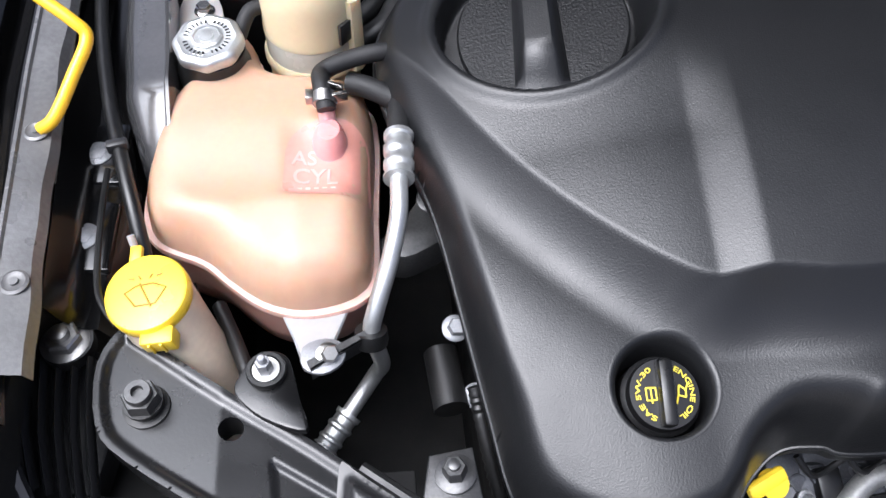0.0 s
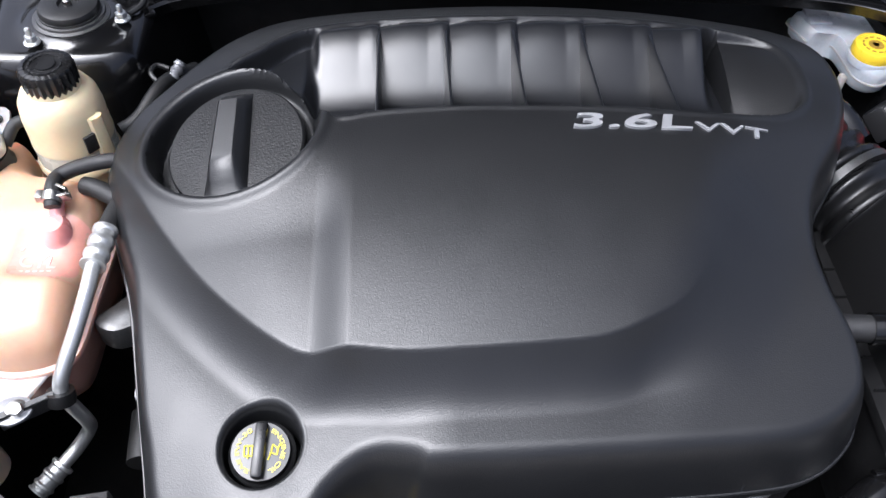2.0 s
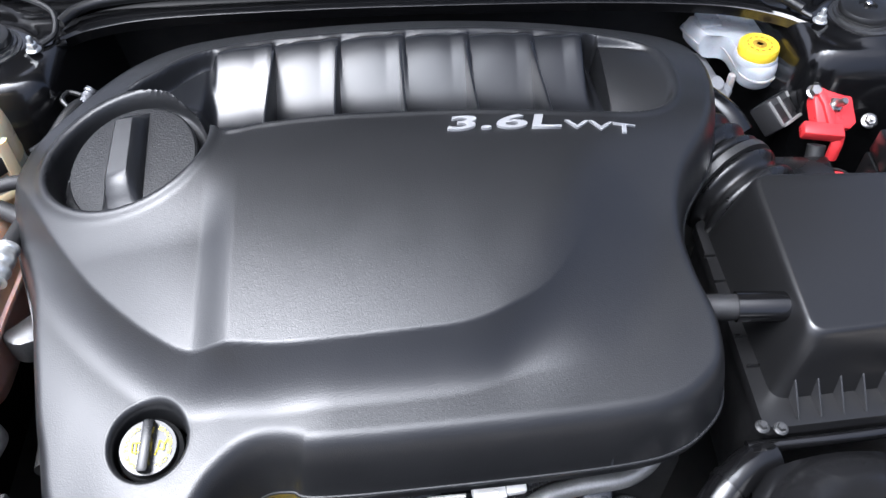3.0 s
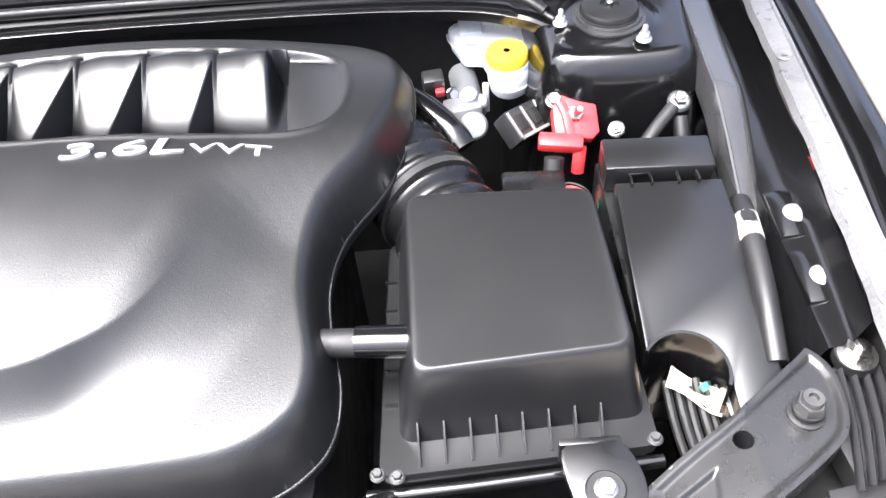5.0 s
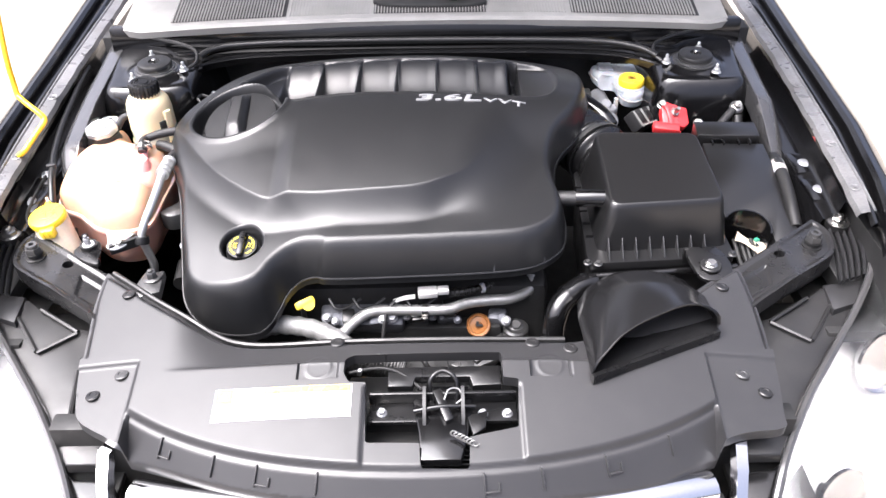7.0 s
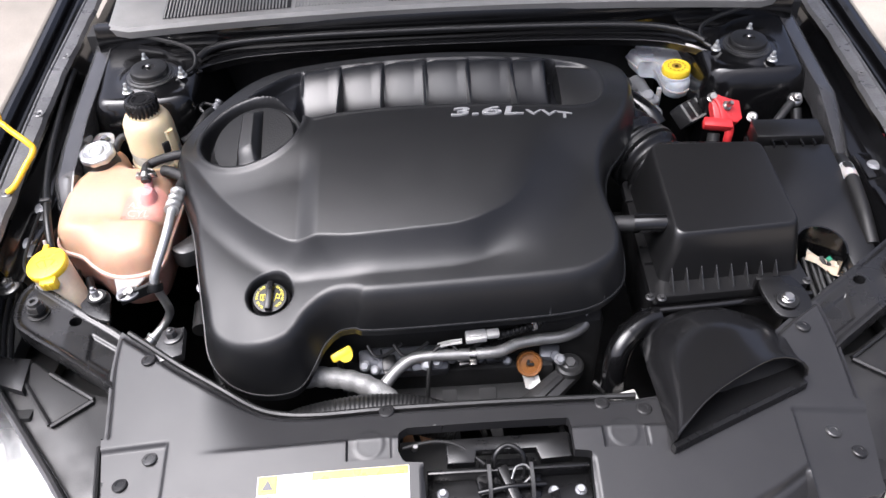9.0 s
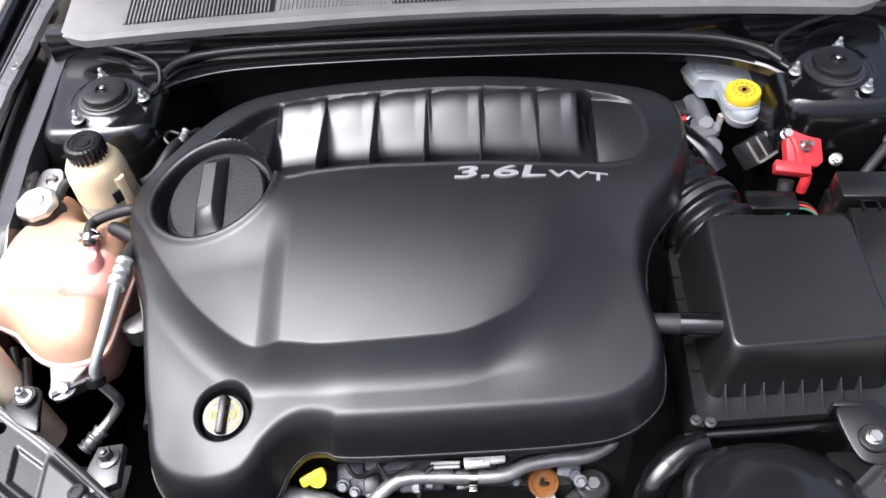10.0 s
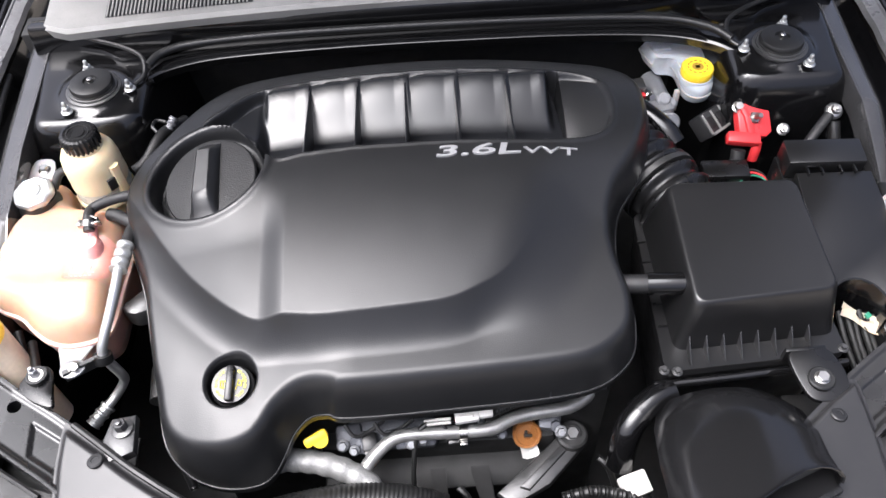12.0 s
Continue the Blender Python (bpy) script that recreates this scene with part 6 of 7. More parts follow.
# ---- engine front below the cover ----
eng = thing("engine", (-0.08, -0.45, 0.34), "dark engine with cast aluminium front, lower parts coloured black for shade", "engine")
# block, head and lower casing: bay shade put into their near-black colour
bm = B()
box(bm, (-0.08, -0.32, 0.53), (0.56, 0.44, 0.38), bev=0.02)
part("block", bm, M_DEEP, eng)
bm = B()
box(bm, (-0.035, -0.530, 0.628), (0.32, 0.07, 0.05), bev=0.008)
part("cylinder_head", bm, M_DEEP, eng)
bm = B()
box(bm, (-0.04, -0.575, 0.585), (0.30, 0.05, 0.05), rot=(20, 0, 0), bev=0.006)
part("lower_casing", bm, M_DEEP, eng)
for x, y, z, w, d, h, rx, rz in ((-0.148, -0.556, 0.672, 0.034, 0.030, 0.040, 20, 4), (-0.104, -0.548, 0.668, 0.036, 0.026, 0.034, 24, -3), (-0.058, -0.540, 0.662, 0.042, 0.026, 0.022, 28, 2), (-0.012, -0.545, 0.660, 0.036, 0.022, 0.026, 20, -4), (0.034, -0.545, 0.664, 0.030, 0.026, 0.022, 25, 6), (0.118, -0.545, 0.655, 0.030, 0.024, 0.030, 15, -10)):
    bm = B()
    box(bm, (x, y, z), (w, d, h), rot=(rx, 0, rz), bev=0.005)
    cyl(bm, (x + w * 0.22, y - d * 0.35, z + h * 0.2), 0.0075, 0.010, axis=(0, -0.6, 0.8), seg=16, bev=0.001)
    part("cast_boss", bm, M_CASING, eng, "dark cast alloy boss")
for x, y, z, r in ((-0.057, -0.556, 0.678, 0.0068), (-0.030, -0.558, 0.678, 0.0072), (-0.155, -0.576, 0.690, 0.006), (-0.128, -0.566, 0.688, 0.0052), (-0.088, -0.562, 0.684, 0.0055), (0.012, -0.562, 0.676, 0.0055), (0.052, -0.566, 0.672, 0.005), (-0.170, -0.590, 0.676, 0.0065), (0.130, -0.566, 0.668, 0.006)):
    bolt(eng, (x, y, z), (0, -0.6, 0.8), r, 0.009, 1.4, name="bolt", material=M_CAST if r > 0.0058 else M_CASING)
for x, y, z, w, h in ((-0.120, -0.574, 0.690, 0.020, 0.014), (-0.010, -0.566, 0.690, 0.026, 0.016), (0.040, -0.560, 0.694, 0.022, 0.014)):
    bm = B()
    box(bm, (x, y, z), (w, 0.024, h), rot=(18, 0, 5), bev=0.003)
    box(bm, (x, y - 0.013, z - 0.004), (w * 0.7, 0.006, h * 0.7), rot=(18, 0, 5), bev=0.001)
    part("coil_plug", bm, M_BLACK, eng)
bm = B()
prism(bm, [(-0.11, -0.66), (-0.06, -0.66), (-0.055, -0.60), (-0.105, -0.598)], 0.55, 0.590, 0.006)
part("exhaust_shield", bm, M_COPPER, eng, "rusty brown exhaust shield")
bm = B()
lathe(bm, [(0.0105, -0.003), (0.0135, -0.003), (0.0135, 0.003), (0.0105, 0.003)], frame_of((0, -0.6, 0.8), (-0.070, -0.642, 0.634)), 20)
part("lifting_eye", bm, M_STEEL, eng)
for x0, x1, w in ((-0.035, -0.028, 0.010), (0.020, 0.034, 0.012)):
    bm = B()
    loft(bm, [[(x0 - w, -0.600, 0.655), (x0 + w, -0.600, 0.655), (x0 + w, -0.606, 0.650), (x0 - w, -0.606, 0.650)], [(x1 - w * 0.6, -0.650, 0.60), (x1 + w * 0.6, -0.650, 0.60), (x1 + w * 0.6, -0.655, 0.595), (x1 - w * 0.6, -0.655, 0.595)]])
    part("cast_rib", bm, M_DEEP, eng)
bm = B()
prism(bm, [(0.040, -0.632), (0.060, -0.650), (0.110, -0.625), (0.164, -0.572), (0.158, -0.552), (0.136, -0.552), (0.085, -0.595)], 0.628, 0.640, 0.004)
prism(bm, [(0.070, -0.628), (0.082, -0.633), (0.136, -0.582), (0.130, -0.574)], 0.640, 0.646, 0.002)
cyl(bm, (0.147, -0.562, 0.632), 0.021, 0.020, seg=28, bev=0.003)
part("alternator_bracket", bm, M_STEEL, eng, "dark cast alternator bracket")
bolt(eng, (0.147, -0.562, 0.652), (0, -0.3, 1), 0.009, 0.008, 1.4, material=M_STEEL)
for k, (x, y) in enumerate(((-0.105, -0.635), (-0.01, -0.628), (0.105, -0.655), (0.175, -0.60))):
    bm = B()
    tube(bm, [(x, y, 0.655), (x + 0.012, y - 0.012, 0.648), (x + 0.022, y - 0.030, 0.62)], 0.0045, 8)
    part("short_hose", bm, M_RUBBER, eng)
bm = B()
lathe(bm, [(0, 0), (0.0195, 0), (0.0195, 0.012), (0.0175, 0.0145), (0.0150, 0.0140), (0.0140, 0.011), (0.0060, 0.012), (0.0050, 0.010), (0, 0.010)], frame_of((0.05, -0.75, 0.65), (0.086, -0.553, 0.647)), 28)
part("sensor_cap", bm, M_COPPER, eng, "amber brown sensor cap")
bm = B()
sm = frame_of((0.05, -0.75, 0.65), (0.086, -0.553, 0.647))
box(bm, (0.001, 0, 0.0125), (0.011, 0.004, 0.005), bev=0.001, m=sm)
box(bm, (-0.002, 0.004, 0.0125), (0.004, 0.006, 0.004), bev=0.001, m=sm)
part("sensor_prong", bm, M_DEEP, eng)
bm = B()
box(bm, (-0.092, -0.552, 0.664), (0.118, 0.040, 0.040), rot=(24, 0, 0), bev=0.007)
box(bm, (-0.128, -0.566, 0.672), (0.024, 0.030, 0.036), rot=(24, 0, 0), bev=0.005)
box(bm, (-0.075, -0.566, 0.676), (0.030, 0.024, 0.028), rot=(30, 0, 6), bev=0.005)
part("front_casing", bm, M_CASING, eng, "bluish grey cast alloy casing")
for x, y, z, r in ((-0.066, -0.578, 0.688, 0.0062), (-0.052, -0.570, 0.684, 0.0070), (-0.140, -0.584, 0.690, 0.0050)):
    bolt(eng, (x, y, z), (0, -0.6, 0.8), r, 0.009, 1.4, name="bolt", material=M_CAST)
for x0 in (-0.150, -0.112, -0.03):
    bm = B()
    tube(bm, [(x0, -0.560, 0.716), (x0 + 0.012, -0.572, 0.706), (x0 + 0.03, -0.566, 0.704), (x0 + 0.05, -0.556, 0.712)], 0.0026, 8)
    part("coil_wire", bm, M_RUBBER, eng)

sp = thing("coolant_pipe", (0, -0.57, 0.69), "satin aluminium coolant pipe bent across the engine front", "pipe")
bm = B()
tube(bm, [(0.168, -0.515, 0.715), (0.165, -0.535, 0.704), (0.137, -0.551, 0.700), (0.095, -0.556, 0.700), (0.062, -0.562, 0.700), (0.035, -0.574, 0.700), (0.0, -0.576, 0.700), (-0.075, -0.575, 0.699), (-0.102, -0.583, 0.695), (-0.130, -0.610, 0.685), (-0.145, -0.635, 0.672)], 0.0086, 16)
part("pipe", bm, M_DULLALU, sp)
bm = B()
lathe(bm, [(0.0092, 0), (0.0104, 0), (0.0104, 0.010), (0.0092, 0.010)], frame_of((1, 0, 0), (-0.008, -0.5765, 0.6995)), 20)
box(bm, (-0.003, -0.590, 0.696), (0.010, 0.006, 0.004), bev=0.001)
part("pipe_clip", bm, M_ZINC, sp)
nudge(sp, 0.004, 0.003, 0.001)

cn = thing("white_connector", (0.008, -0.55, 0.71), "white plastic wiring connector with pale and black wires", "connector")
bm = B()
box(bm, (0.004, -0.589, 0.741), (0.030, 0.016, 0.013), rot=(12, 0, 5), bev=0.002)
part("shell", bm, M_WHITE, cn)
bm = B()
box(bm, (0.028, -0.587, 0.743), (0.018, 0.012, 0.011), rot=(12, 0, 5), bev=0.002)
box(bm, (0.003, -0.593, 0.7475), (0.018, 0.004, 0.004), rot=(12, 0, 5), bev=0.001)
part("plug", bm, M_WHITE, cn)
for dy in (0, 0.005):
    bm = B()
    tube(bm, [(-0.016, -0.592 + dy, 0.733), (-0.034, -0.590 + dy, 0.728), (-0.050, -0.586 + dy, 0.718)], 0.0020, 6)
    part("pale_wire", bm, M_WHITE, cn)
bm = B()
tube(bm, [(-0.046, -0.585, 0.720), (-0.058, -0.592, 0.712), (-0.064, -0.605, 0.698), (-0.068, -0.625, 0.67), (-0.070, -0.640, 0.64)], 0.0034, 10)
part("black_wire", bm, M_RUBBER, cn)
bm = B()
tube(bm, [(0.036, -0.580, 0.730), (0.066, -0.566, 0.722), (0.10, -0.552, 0.718), (0.14, -0.535, 0.718)], lambda t: 0.0062 + 0.0009 * math.sin(t * 180), 10, 24)
part("corrugated_conduit", bm, M_RUBBER, cn)
bm = B()
lathe(bm, [(0.0065, 0), (0.008, 0), (0.008, 0.006), (0.0065, 0.006)], frame_of((1, 0.4, 0), (0.088, -0.557, 0.719)), 16)
part("tie_band", bm, M_TAB, cn)

nudge(cn, 0.002, 0.021, -0.007)

dp = thing("dipstick", (-0.19, -0.578, 0.69), "yellow plastic dipstick handle beside the engine cover", "dipstick")
bm = B()
dm = pose(-0.189, -0.580, 0.712, 40, -12, 24)
box(bm, (0, 0, 0), (0.032, 0.013, 0.009), bev=0.004, m=dm)
lathe(bm, [(0, -0.006), (0.010, -0.006), (0.010, 0.004), (0.0, 0.004)], dm @ Matrix.Translation((0.004, -0.004, 0)), 20)
part("handle", bm, M_YELLOW, dp)
bm = B()
tube(bm, [(-0.193, -0.577, 0.706), (-0.196, -0.568, 0.67), (-0.196, -0.56, 0.60)], 0.0045, 10)
part("tube", bm, M_STEEL, dp)

nudge(dp, 0.005, -0.002, 0.016)

fh = thing("foil_wrapped_hose", (-0.19, -0.61, 0.67), "silver foil wrapped hose under the engine cover", "hose")
bm = B()
tube(bm, [(-0.275, -0.600, 0.680), (-0.240, -0.592, 0.690), (-0.205, -0.594, 0.692), (-0.165, -0.604, 0.690), (-0.130, -0.620, 0.682), (-0.110, -0.640, 0.668)], lambda t: 0.0150 + 0.0008 * math.sin(t * 60), 16, 10)
part("sleeve", bm, M_FOIL, fh)

rh = thing("radiator_hose", (-0.13, -0.66, 0.65), "black corrugated radiator hose behind the front panel", "hose")
bm = B()
tube(bm, [(-0.28, -0.672, 0.655), (-0.235, -0.662, 0.675), (-0.155, -0.654, 0.683), (-0.085, -0.657, 0.680), (-0.03, -0.668, 0.665)], lambda t: 0.027 + 0.0007 * math.sin(t * 2 * math.pi * 52), 24, 48)
part("corrugated_body", bm, M_RUBBER, rh, angle=70)

wl = thing("wiring_lump", (0.2, -0.63, 0.62), "white and black plugs with taped wiring", "wiring")
bm = B()
box(bm, (0.215, -0.640, 0.655), (0.036, 0.030, 0.018), rot=(15, 10, 20), bev=0.003)
part("white_plug", bm, M_WHITE, wl)
for k, pts in enumerate(([(0.12, -0.655, 0.665), (0.16, -0.650, 0.668), (0.20, -0.655, 0.66), (0.25, -0.66, 0.63)], [(0.10, -0.665, 0.655), (0.15, -0.662, 0.66), (0.19, -0.668, 0.65)])):
    bm = B()
    tube(bm, pts, lambda t: 0.0075 + 0.001 * math.sin(t * 150), 10, 20)
    part("conduit", bm, M_RUBBER, wl)
bm = B()
box(bm, (0.065, -0.665, 0.67), (0.02, 0.016, 0.012), rot=(0, 0, 10), bev=0.002)
part("small_plug", bm, M_STEEL, wl)

tg = thing("crumpled_tag", (0.087, -0.575, 0.61), "small torn white tag below the amber sensor cap", "tag")
bm = B()
rows = [[bm.verts.new((0.076 + 0.024 * u + 0.004 * v, -0.566 - 0.012 * v, 0.634 - 0.016 * v + 0.004 * math.sin(6 * u + 3 * v))) for v in (0, 0.35, 0.7, 1.0)] for u in (0, 0.25, 0.5, 0.75, 1.0)]
for a, b in zip(rows, rows[1:]):
    for k in range(3):
        bm.faces.new((a[k], a[k + 1], b[k + 1], b[k]))
bmesh.ops.solidify(bm, geom=bm.faces[:], thickness=0.001)
part("paper", bm, M_WHITE, tg, angle=20)
bm = B()
tube(bm, [(0.088, -0.560, 0.636), (0.087, -0.556, 0.645)], 0.0015, 6, 2)
part("tie", bm, M_WHITE, tg)

# engine mount and fixings between tank and cover
em = thing("engine_mount", (-0.42, -0.36, 0.70), "cast engine mount bracket with dark bolts", "engine mount")
bm = B()
prism(bm, [(p.x, p.y) for p in spline([(-0.452, -0.385), (-0.430, -0.36), (-0.40, -0.32), (-0.36, -0.30), (-0.35, -0.36), (-0.39, -0.38), (-0.43, -0.40)], 4, True)], 0.735, 0.765, 0.006)
part("bracket", bm, M_STEEL, em)
bolt(em, (-0.405, -0.345, 0.765), (0, 0, 1), 0.008, 0.009, 1.7, material=M_STEEL)
bm = B()
tube(bm, [(-0.405, -0.45, 0.70), (-0.40, -0.50, 0.70)], 0.014, 14)
part("bush", bm, M_RUBBER, em)
for p in ((-0.395, -0.452, 0.742), (-0.38, -0.49, 0.70)):
    bolt(em, p, (0.1, -0.3, 1), 0.007, 0.010, 1.5, material=M_CAST)
bm = B()
tube(bm, [(-0.385, -0.50, 0.74), (-0.372, -0.56, 0.70), (-0.35, -0.61, 0.66)], lambda t: 0.0055 + 0.0006 * math.sin(t * 140), 10, 24)
tagged(part("wiring_conduit", bm, M_RUBBER, None), "black corrugated conduit beside the engine cover", "cable")

# right side: pipes and straps
sd = thing("vacuum_pipe", (0.30, -0.13, 0.77), "black plastic vacuum pipe by the brake reservoir", "pipe")
bm = B()
tube(bm, [(0.268, -0.085, 0.815), (0.30, -0.11, 0.812), (0.335, -0.145, 0.80), (0.35, -0.165, 0.785)], 0.017, 16)
part("pipe", bm, M_PAINT, sd)
gs = thing("ground_strap", (0.60, -0.12, 0.79), "black ground cable bolted to the tower", "cable")
bm = B()
cyl(bm, (0.590, -0.143, 0.808), 0.013, 0.008, axis=(0, -0.5, 0.9), seg=20, bev=0.002)
part("lug", bm, M_STEEL, gs)
bolt(gs, (0.590, -0.147, 0.815), (0, -0.5, 0.9), 0.0078, 0.009, 1.3, 0.006, name="nut")
bm = B()
tube(bm, [(0.583, -0.150, 0.810), (0.566, -0.165, 0.800), (0.550, -0.180, 0.788), (0.54, -0.19, 0.77)], 0.0075, 10)
part("cable", bm, M_HOSE, gs)
bm = B()
tube(bm, [(0.591, -0.155, 0.800), (0.592, -0.172, 0.78), (0.593, -0.19, 0.755)], 0.009, 10)
part("sleeve", bm, M_RUBBER, gs)
bolt(gs, (0.526, -0.140, 0.775), (-0.2, -0.6, 0.8), 0.0065, 0.008, 1.5, 0.006, name="small_nut")
tp = thing("taped_cable", (0.605, -0.38, 0.78), "black cable with a white tape band", "cable")
bm = B()
tube(bm, [(0.622, -0.28, 0.785), (0.618, -0.32, 0.792), (0.612, -0.39, 0.785), (0.606, -0.46, 0.765)], 0.011, 12)
part("sheath", bm, M_RUBBER, tp)
bm = B()
tube(bm, [(0.6195, -0.306, 0.790), (0.616, -0.338, 0.792)], 0.0118, 14)
part("tape_band", bm, M_TAB, tp)
ww = thing("wire_bundle", (0.545, -0.48, 0.70), "black wires with a torn white and green tag", "wiring")
for k in range(7):
    bm = B()
    x = 0.515 + 0.009 * k
    tube(bm, [(x, -0.450 - 0.004 * (k % 3), 0.735), (x + 0.004, -0.490, 0.715 + 0.004 * (k % 2)), (x + 0.016, -0.535, 0.69)], 0.0042, 8)
    part("wire", bm, M_DEEP, ww)
bm = B()
rows = []
for i in range(7):
    u = i / 6
    rows.append([])
    for k in range(5):
        v = k / 4
        x, y = 0.512 + 0.044 * u + 0.010 * v, -0.452 - 0.030 * u + 0.020 * (v - 0.4)
        rows[-1].append(bm.verts.new((x, y, 0.741 + 0.007 * math.sin(5.1 * u + 3.0 * v) + 0.005 * math.sin(9.0 * v - 4.0 * u) - 0.006 * u)))
for a, b in zip(rows, rows[1:]):
    for k in range(4):
        bm.faces.new((a[k], a[k + 1], b[k + 1], b[k]))
bmesh.ops.solidify(bm, geom=bm.faces[:], thickness=0.0012)
part("crumpled_tag", bm, M_BEIGE, ww, "torn cream tag", angle=20)
bm = B()
box(bm, (0.544, -0.468, 0.748), (0.008, 0.007, 0.004), rot=(10, 0, 30), bev=0.001)
part("green_tag", bm, M_GREEN, ww)

rc = thing("red_clip", (0.698, -0.25, 0.79), "small red plastic clip under the wing flange", "clip")
bm = B()
box(bm, (0.698, -0.248, 0.800), (0.012, 0.016, 0.010), rot=(0, 10, -20), bev=0.002)
part("clip_body", bm, M_RED, rc)
bm = B()
cyl(bm, (0.698, -0.248, 0.782), 0.004, 0.016, seg=12, bev=0.001)
part("clip_stem", bm, M_RED, rc)
lw = thing("loose_wires", (0.46, -0.215, 0.74), "thin red and green wires by the air filter box", "wiring")
for name, material, dy in (("red_wire", M_RED, 0.0), ("green_wire", M_GREEN, -0.006), ("black_wire", M_RUBBER, 0.006)):
    bm = B()
    tube(bm, [(0.432, -0.222 + dy, 0.742), (0.447, -0.212 + dy, 0.752), (0.464, -0.207 + dy, 0.755), (0.482, -0.214 + dy, 0.750), (0.492, -0.226 + dy, 0.735)], 0.0015, 8)
    part(name, bm, material, lw)

# ---- bonnet, held up out of the way ----
bonnet = thing("open_bonnet", (0, 0.20, 0.94), "black bonnet standing open on its hinges", "bonnet")
BT = 63
bm = B()
prism(bm, [(p.x, p.y) for p in spline([(-0.74, 0.0), (-0.73, 0.5), (-0.66, 0.88), (-0.40, 1.00), (0, 1.04), (0.40, 1.00), (0.66, 0.88), (0.73, 0.5), (0.74, 0.0), (0, 0.02)], 4, True)], -0.02, 0.012, 0.006, m=pose(0, 0.23, 1.13) @ Matrix.Rotation(radians(180 - BT), 4, "X") @ Matrix.Rotation(radians(180), 4, "Y"))
part("bonnet_skin", bm, M_PAINT, bonnet)
for side in (-1, 1):
    bm = B()
    tube(bm, [(side * 0.66, 0.21, 0.93), (side * 0.67, 0.26, 1.00), (side * 0.67, 0.25, 1.10), (side * 0.66, 0.20, 1.19)], 0.012, 8, flat=0.5)
    part("hinge_arm", bm, M_PAINT, bonnet)
bm = B()
loft(bm, [[(-0.62, 0.33, 0.96), (0.62, 0.33, 0.96), (0.62, 0.335, 0.955), (-0.62, 0.335, 0.955)], [(-0.55, 1.0, 1.38), (0.55, 1.0, 1.38), (0.55, 1.005, 1.372), (-0.55, 1.005, 1.372)]])
part("windscreen", bm, M_GLASS, car)


# ---- headlamps, grille and bumper ----
INNER = [(0.710, -0.500, 0.778), (0.692, -0.556, 0.757), (0.656, -0.612, 0.733), (0.602, -0.680, 0.717), (0.534, -0.767, 0.702), (0.481, -0.851, 0.675), (0.440, -0.940, 0.640)]
OUTER = [(0.745, -0.510, 0.760), (0.738, -0.575, 0.725), (0.722, -0.640, 0.690), (0.695, -0.740, 0.640), (0.640, -0.850, 0.600), (0.570, -0.945, 0.575), (0.485, -1.010, 0.565)]
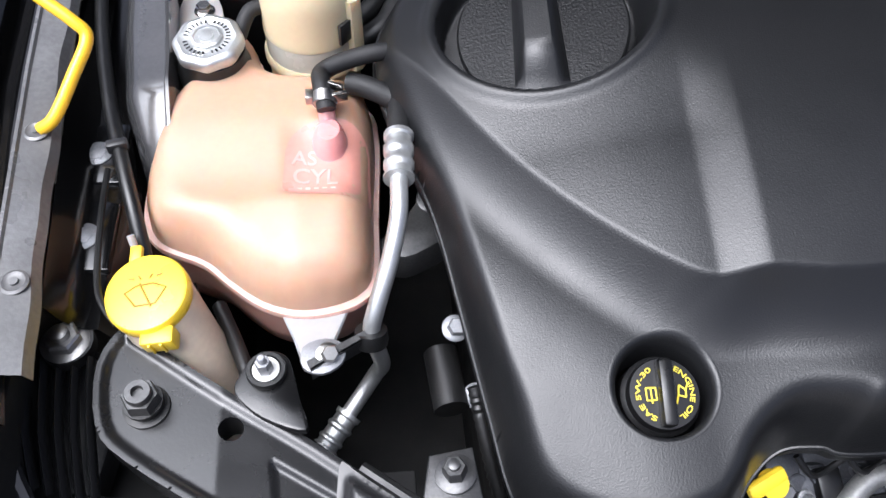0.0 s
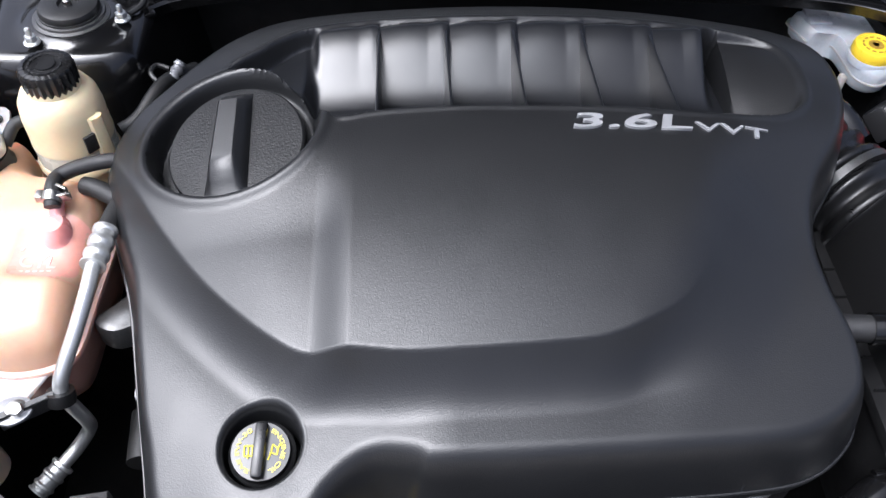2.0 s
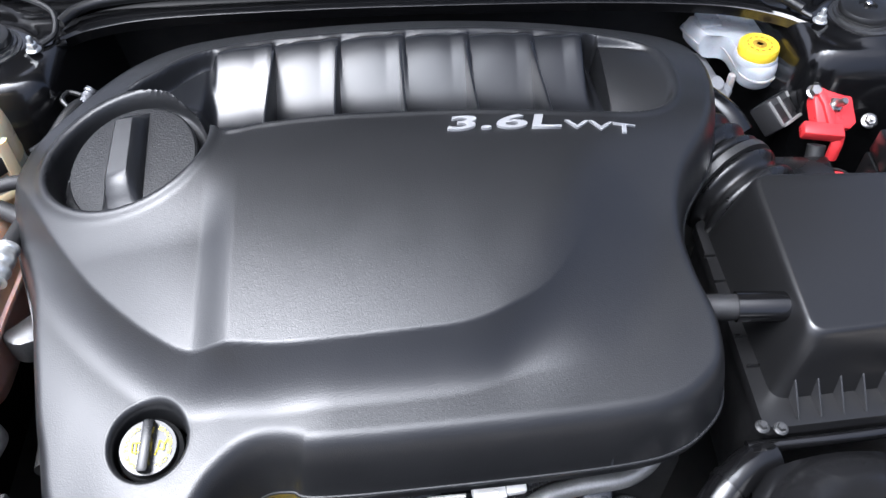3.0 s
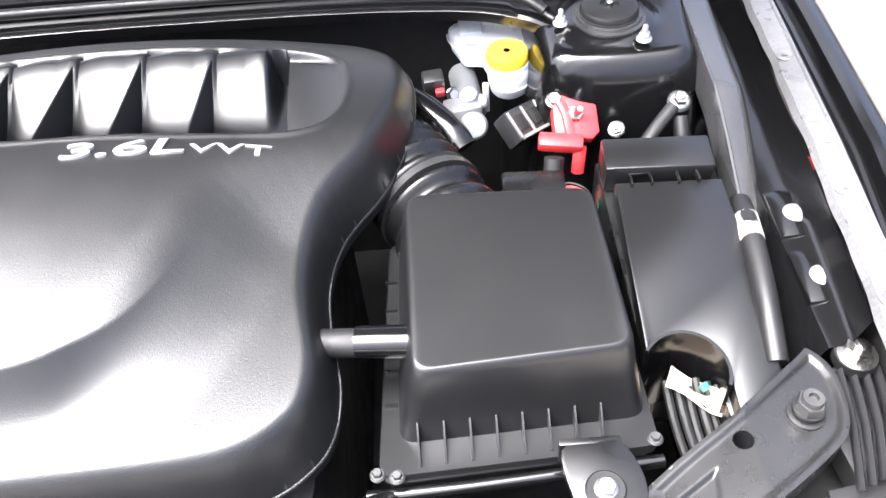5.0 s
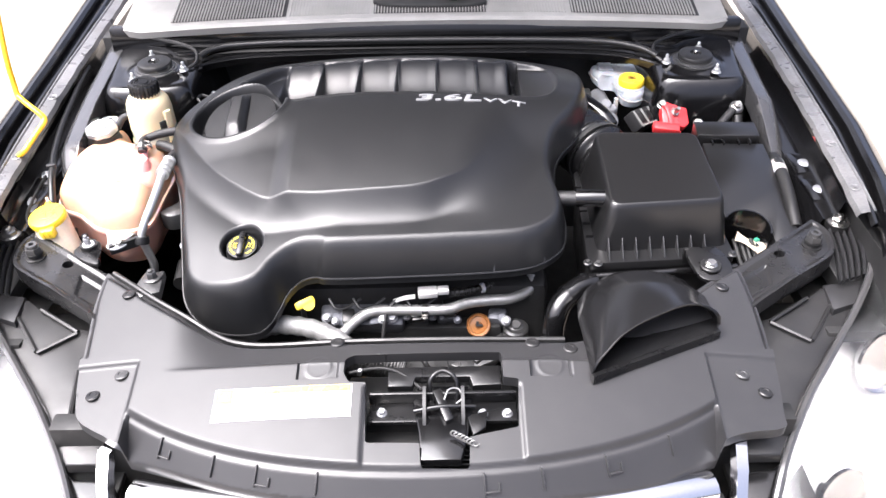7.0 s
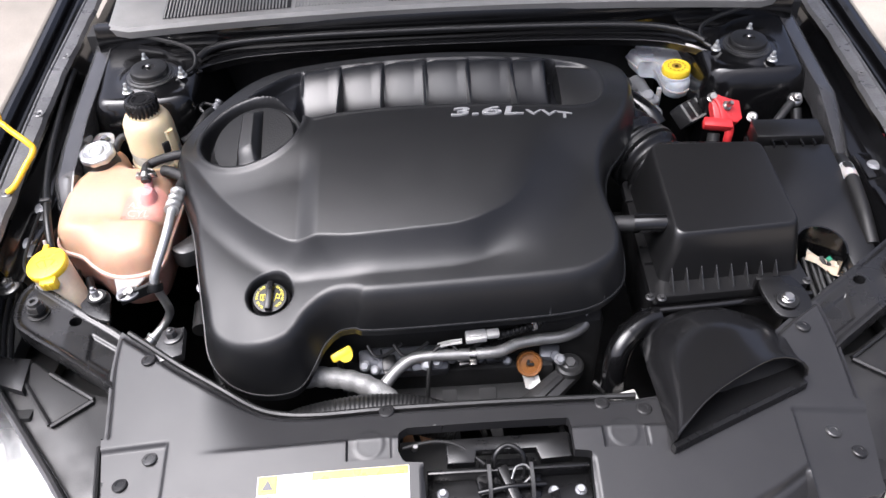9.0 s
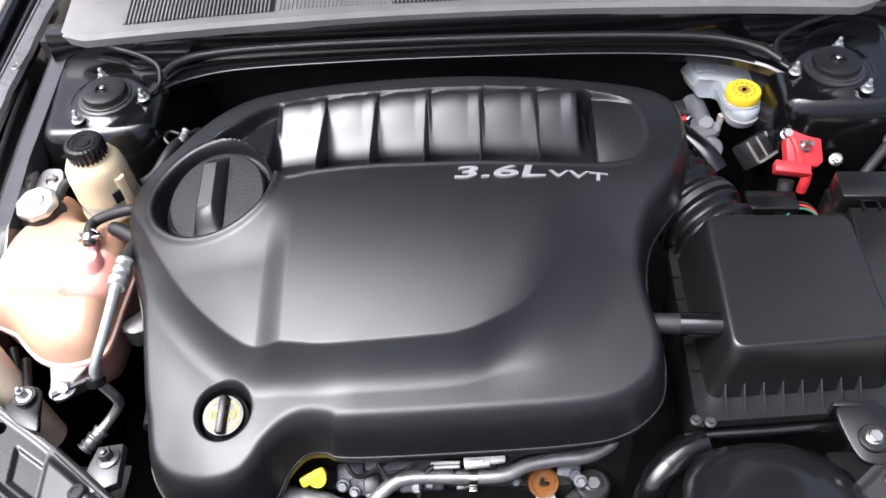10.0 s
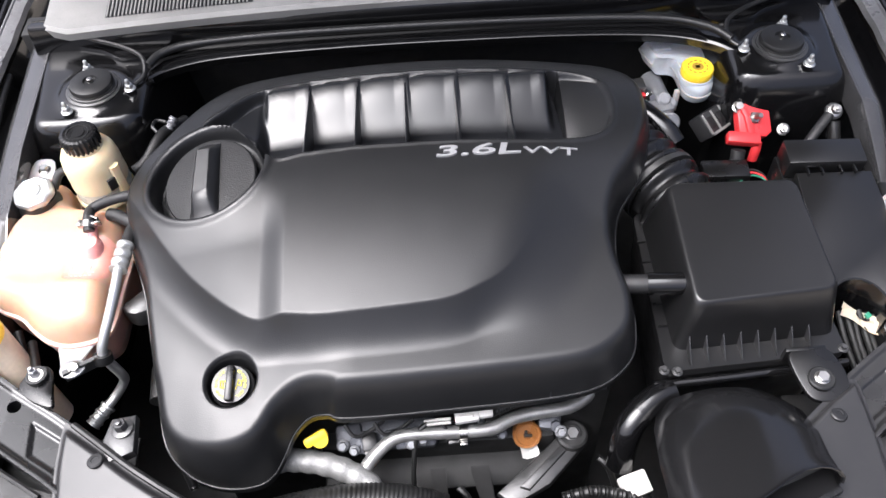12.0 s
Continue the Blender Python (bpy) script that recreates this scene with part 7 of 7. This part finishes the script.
for side in (-1, 1):
    hl = thing("headlamp", (side * 0.59, -0.80, 0.57), "clear headlamp unit with a pale chromed inside", "headlamp", "headlamps")
    ins, outs = spline(INNER, 4), spline(OUTER, 4)

    def shell(lift, drop, n=10):
        rows = []
        for a, b in zip(ins, outs):
            row = []
            for k in range(n + 1):
                t = k / n
                p = a.lerp(b, t)
                bul = math.sin(math.pi * t) * lift
                p = p + Vector((0.35, -0.35, 0.87)) * bul - Vector((0, 0, drop))
                row.append((side * p.x, p.y, p.z))
            rows.append(row)
        return rows

    def grid(bm, rows):
        v = [[bm.verts.new(p) for p in r] for r in rows]
        for a, b in zip(v, v[1:]):
            for k in range(len(a) - 1):
                bm.faces.new((a[k], a[k + 1], b[k + 1], b[k]))

    bm = B()
    top, low = shell(0.035, 0.0), shell(0.032, 0.003)
    loft(bm, [r + q[::-1] for r, q in zip(top, low)])
    lens = part("lens", bm, M_LENS, hl, "clear polycarbonate lens")
    lens.visible_shadow = False
    bm = B()
    grid(bm, shell(-0.02, 0.030))
    part("reflector_tray", bm, M_HEADIN, hl, "pale silver inside")
    for t, r in ((0.42, 0.045), (0.75, 0.040)):
        a, b = ins[int(t * (len(ins) - 1))], outs[int(t * (len(outs) - 1))]
        c = a.lerp(b, 0.5)
        bm = B()
        lathe(bm, [(r * 0.3, -0.012), (r * 0.6, -0.004), (r * 0.85, 0.008), (r, 0.022), (r * 1.06, 0.024), (r * 1.06, 0.018)], frame_of((side * 0.35, -0.8, 0.35), (side * c.x, c.y, c.z - 0.02)), 28)
        part("reflector_bowl", bm, M_CHROME, hl)
    bm = B()
    tube(bm, [(side * p.x, p.y, p.z + 0.001) for p in ins], 0.006, 8, 1, smooth=False)
    part("rim_seal", bm, M_SILL, hl, "pale worn rim")
    # dark plastic shelf behind the lamp
    sh = thing("headlamp_shelf", (side * 0.55, -0.65, 0.66), "dusty black plastic shelf with raised ribs behind the headlamp", "headlamp housing", "headlamp shelves")
    SH = [(side * x, y) for x, y in ((0.684, -0.560), (0.648, -0.614), (0.594, -0.680), (0.527, -0.764), (0.478, -0.842), (0.432, -0.842), (0.440, -0.77), (0.444, -0.68), (0.46, -0.640), (0.555, -0.612), (0.615, -0.568))]
    bm = B()
    prism(bm, SH, 0.690, 0.706, 0.003, top=lambda x, y: 0.18 * (y + 0.70))
    part("shelf_plate", bm, M_DULL, sh)
    for (x0, y0), (x1, y1) in (((0.588, -0.590), (0.520, -0.632)), ((0.619, -0.604), (0.572, -0.666)), ((0.520, -0.634), (0.570, -0.668)), ((0.50, -0.70), (0.49, -0.775))):
        bm = B()
        tube(bm, [(side * x0, y0, 0.71 + 0.18 * (y0 + 0.70)), (side * x1, y1, 0.71 + 0.18 * (y1 + 0.70))], 0.0035, 6, 2)
        part("raised_rib", bm, M_DULL, sh)
    bm = B()
    prism(bm, [(side * x, y) for x, y in ((0.684, -0.554), (0.660, -0.604), (0.617, -0.620), (0.622, -0.564))], 0.718, 0.733, 0.002)
    part("raised_block", bm, M_SHROUD, sh, "grey raised block")

front = thing("front_bumper", (0, -0.98, 0.20), "black painted bumper with a chrome framed grille opening", "bumper")
bm = B()
prof = [(0.0, 0.66), (-0.02, 0.645), (-0.045, 0.60), (-0.055, 0.50), (-0.06, 0.40), (-0.04, 0.28), (-0.01, 0.20), (0.03, 0.20)]
pth = spline([(-0.70, -0.62), (-0.67, -0.76), (-0.60, -0.89), (-0.48, -0.965), (-0.25, -1.005), (0, -1.02), (0.25, -1.005), (0.48, -0.965), (0.60, -0.89), (0.67, -0.76), (0.70, -0.62)], 4)
rows = []
for p in pth:
    n = Vector((p.x * 0.6, p.y + 0.3, 0)).normalized()
    rows.append([bm.verts.new((p.x - n.x * d, p.y - n.y * d, z - (0.10 if abs(p.x) > 0.38 and z > 0.55 else 0.0))) for d, z in [(0.03, 0.62)] + [(-a, b) for a, b in prof[1:]]])
for a, b in zip(rows, rows[1:]):
    for k in range(len(a) - 1):
        bm.faces.new((a[k], a[k + 1], b[k + 1], b[k]))
part("bumper_skin", bm, M_PAINT, front)
gr = thing("radiator_grille", (0, -0.95, 0.55), "chrome radiator grille bars in a bright frame", "grille")
for k, (z, dy, r) in enumerate(((0.688, 0.0, 0.021), (0.642, -0.022, 0.015), (0.605, -0.034, 0.012))):
    bm = B()
    tube(bm, [(x, -0.935 + 0.36 * x * x + dy, z + 0.02 * (1 - (x / 0.38) ** 2) - 0.012) for x in (-0.375, -0.25, -0.12, 0, 0.12, 0.25, 0.375)], r, 12, flat=0.75)
    part("grille_bar", bm, M_CHROME, gr)
for side in (-1, 1):
    bm = B()
    loft(bm, [[(side * x, y, z), (side * (x + 0.016), y + 0.004, z), (side * (x + 0.020), y - 0.010, z + 0.002), (side * (x + 0.004), y - 0.016, z + 0.002)] for x, y, z in ((0.402, -0.838, 0.716), (0.398, -0.872, 0.700), (0.390, -0.915, 0.668), (0.380, -0.950, 0.62))])
    part("frame_end", bm, M_CHROME, gr)
    # black corner pieces between lamp and grille
    bm = B()
    prism(bm, [(side * x, y) for x, y in ((0.420, -0.850), (0.470, -0.845), (0.50, -0.83), (0.46, -0.93), (0.425, -0.96), (0.402, -0.90))], 0.58, 0.655, 0.006, top=lambda x, y: 0.35 * (y + 0.85))
    part("corner_piece", bm, M_PAINT, front)
bm = B()
box(bm, (0, -0.90, 0.56), (0.78, 0.02, 0.22), bev=0.004)
part("grille_backing", bm, M_DEEP, gr)
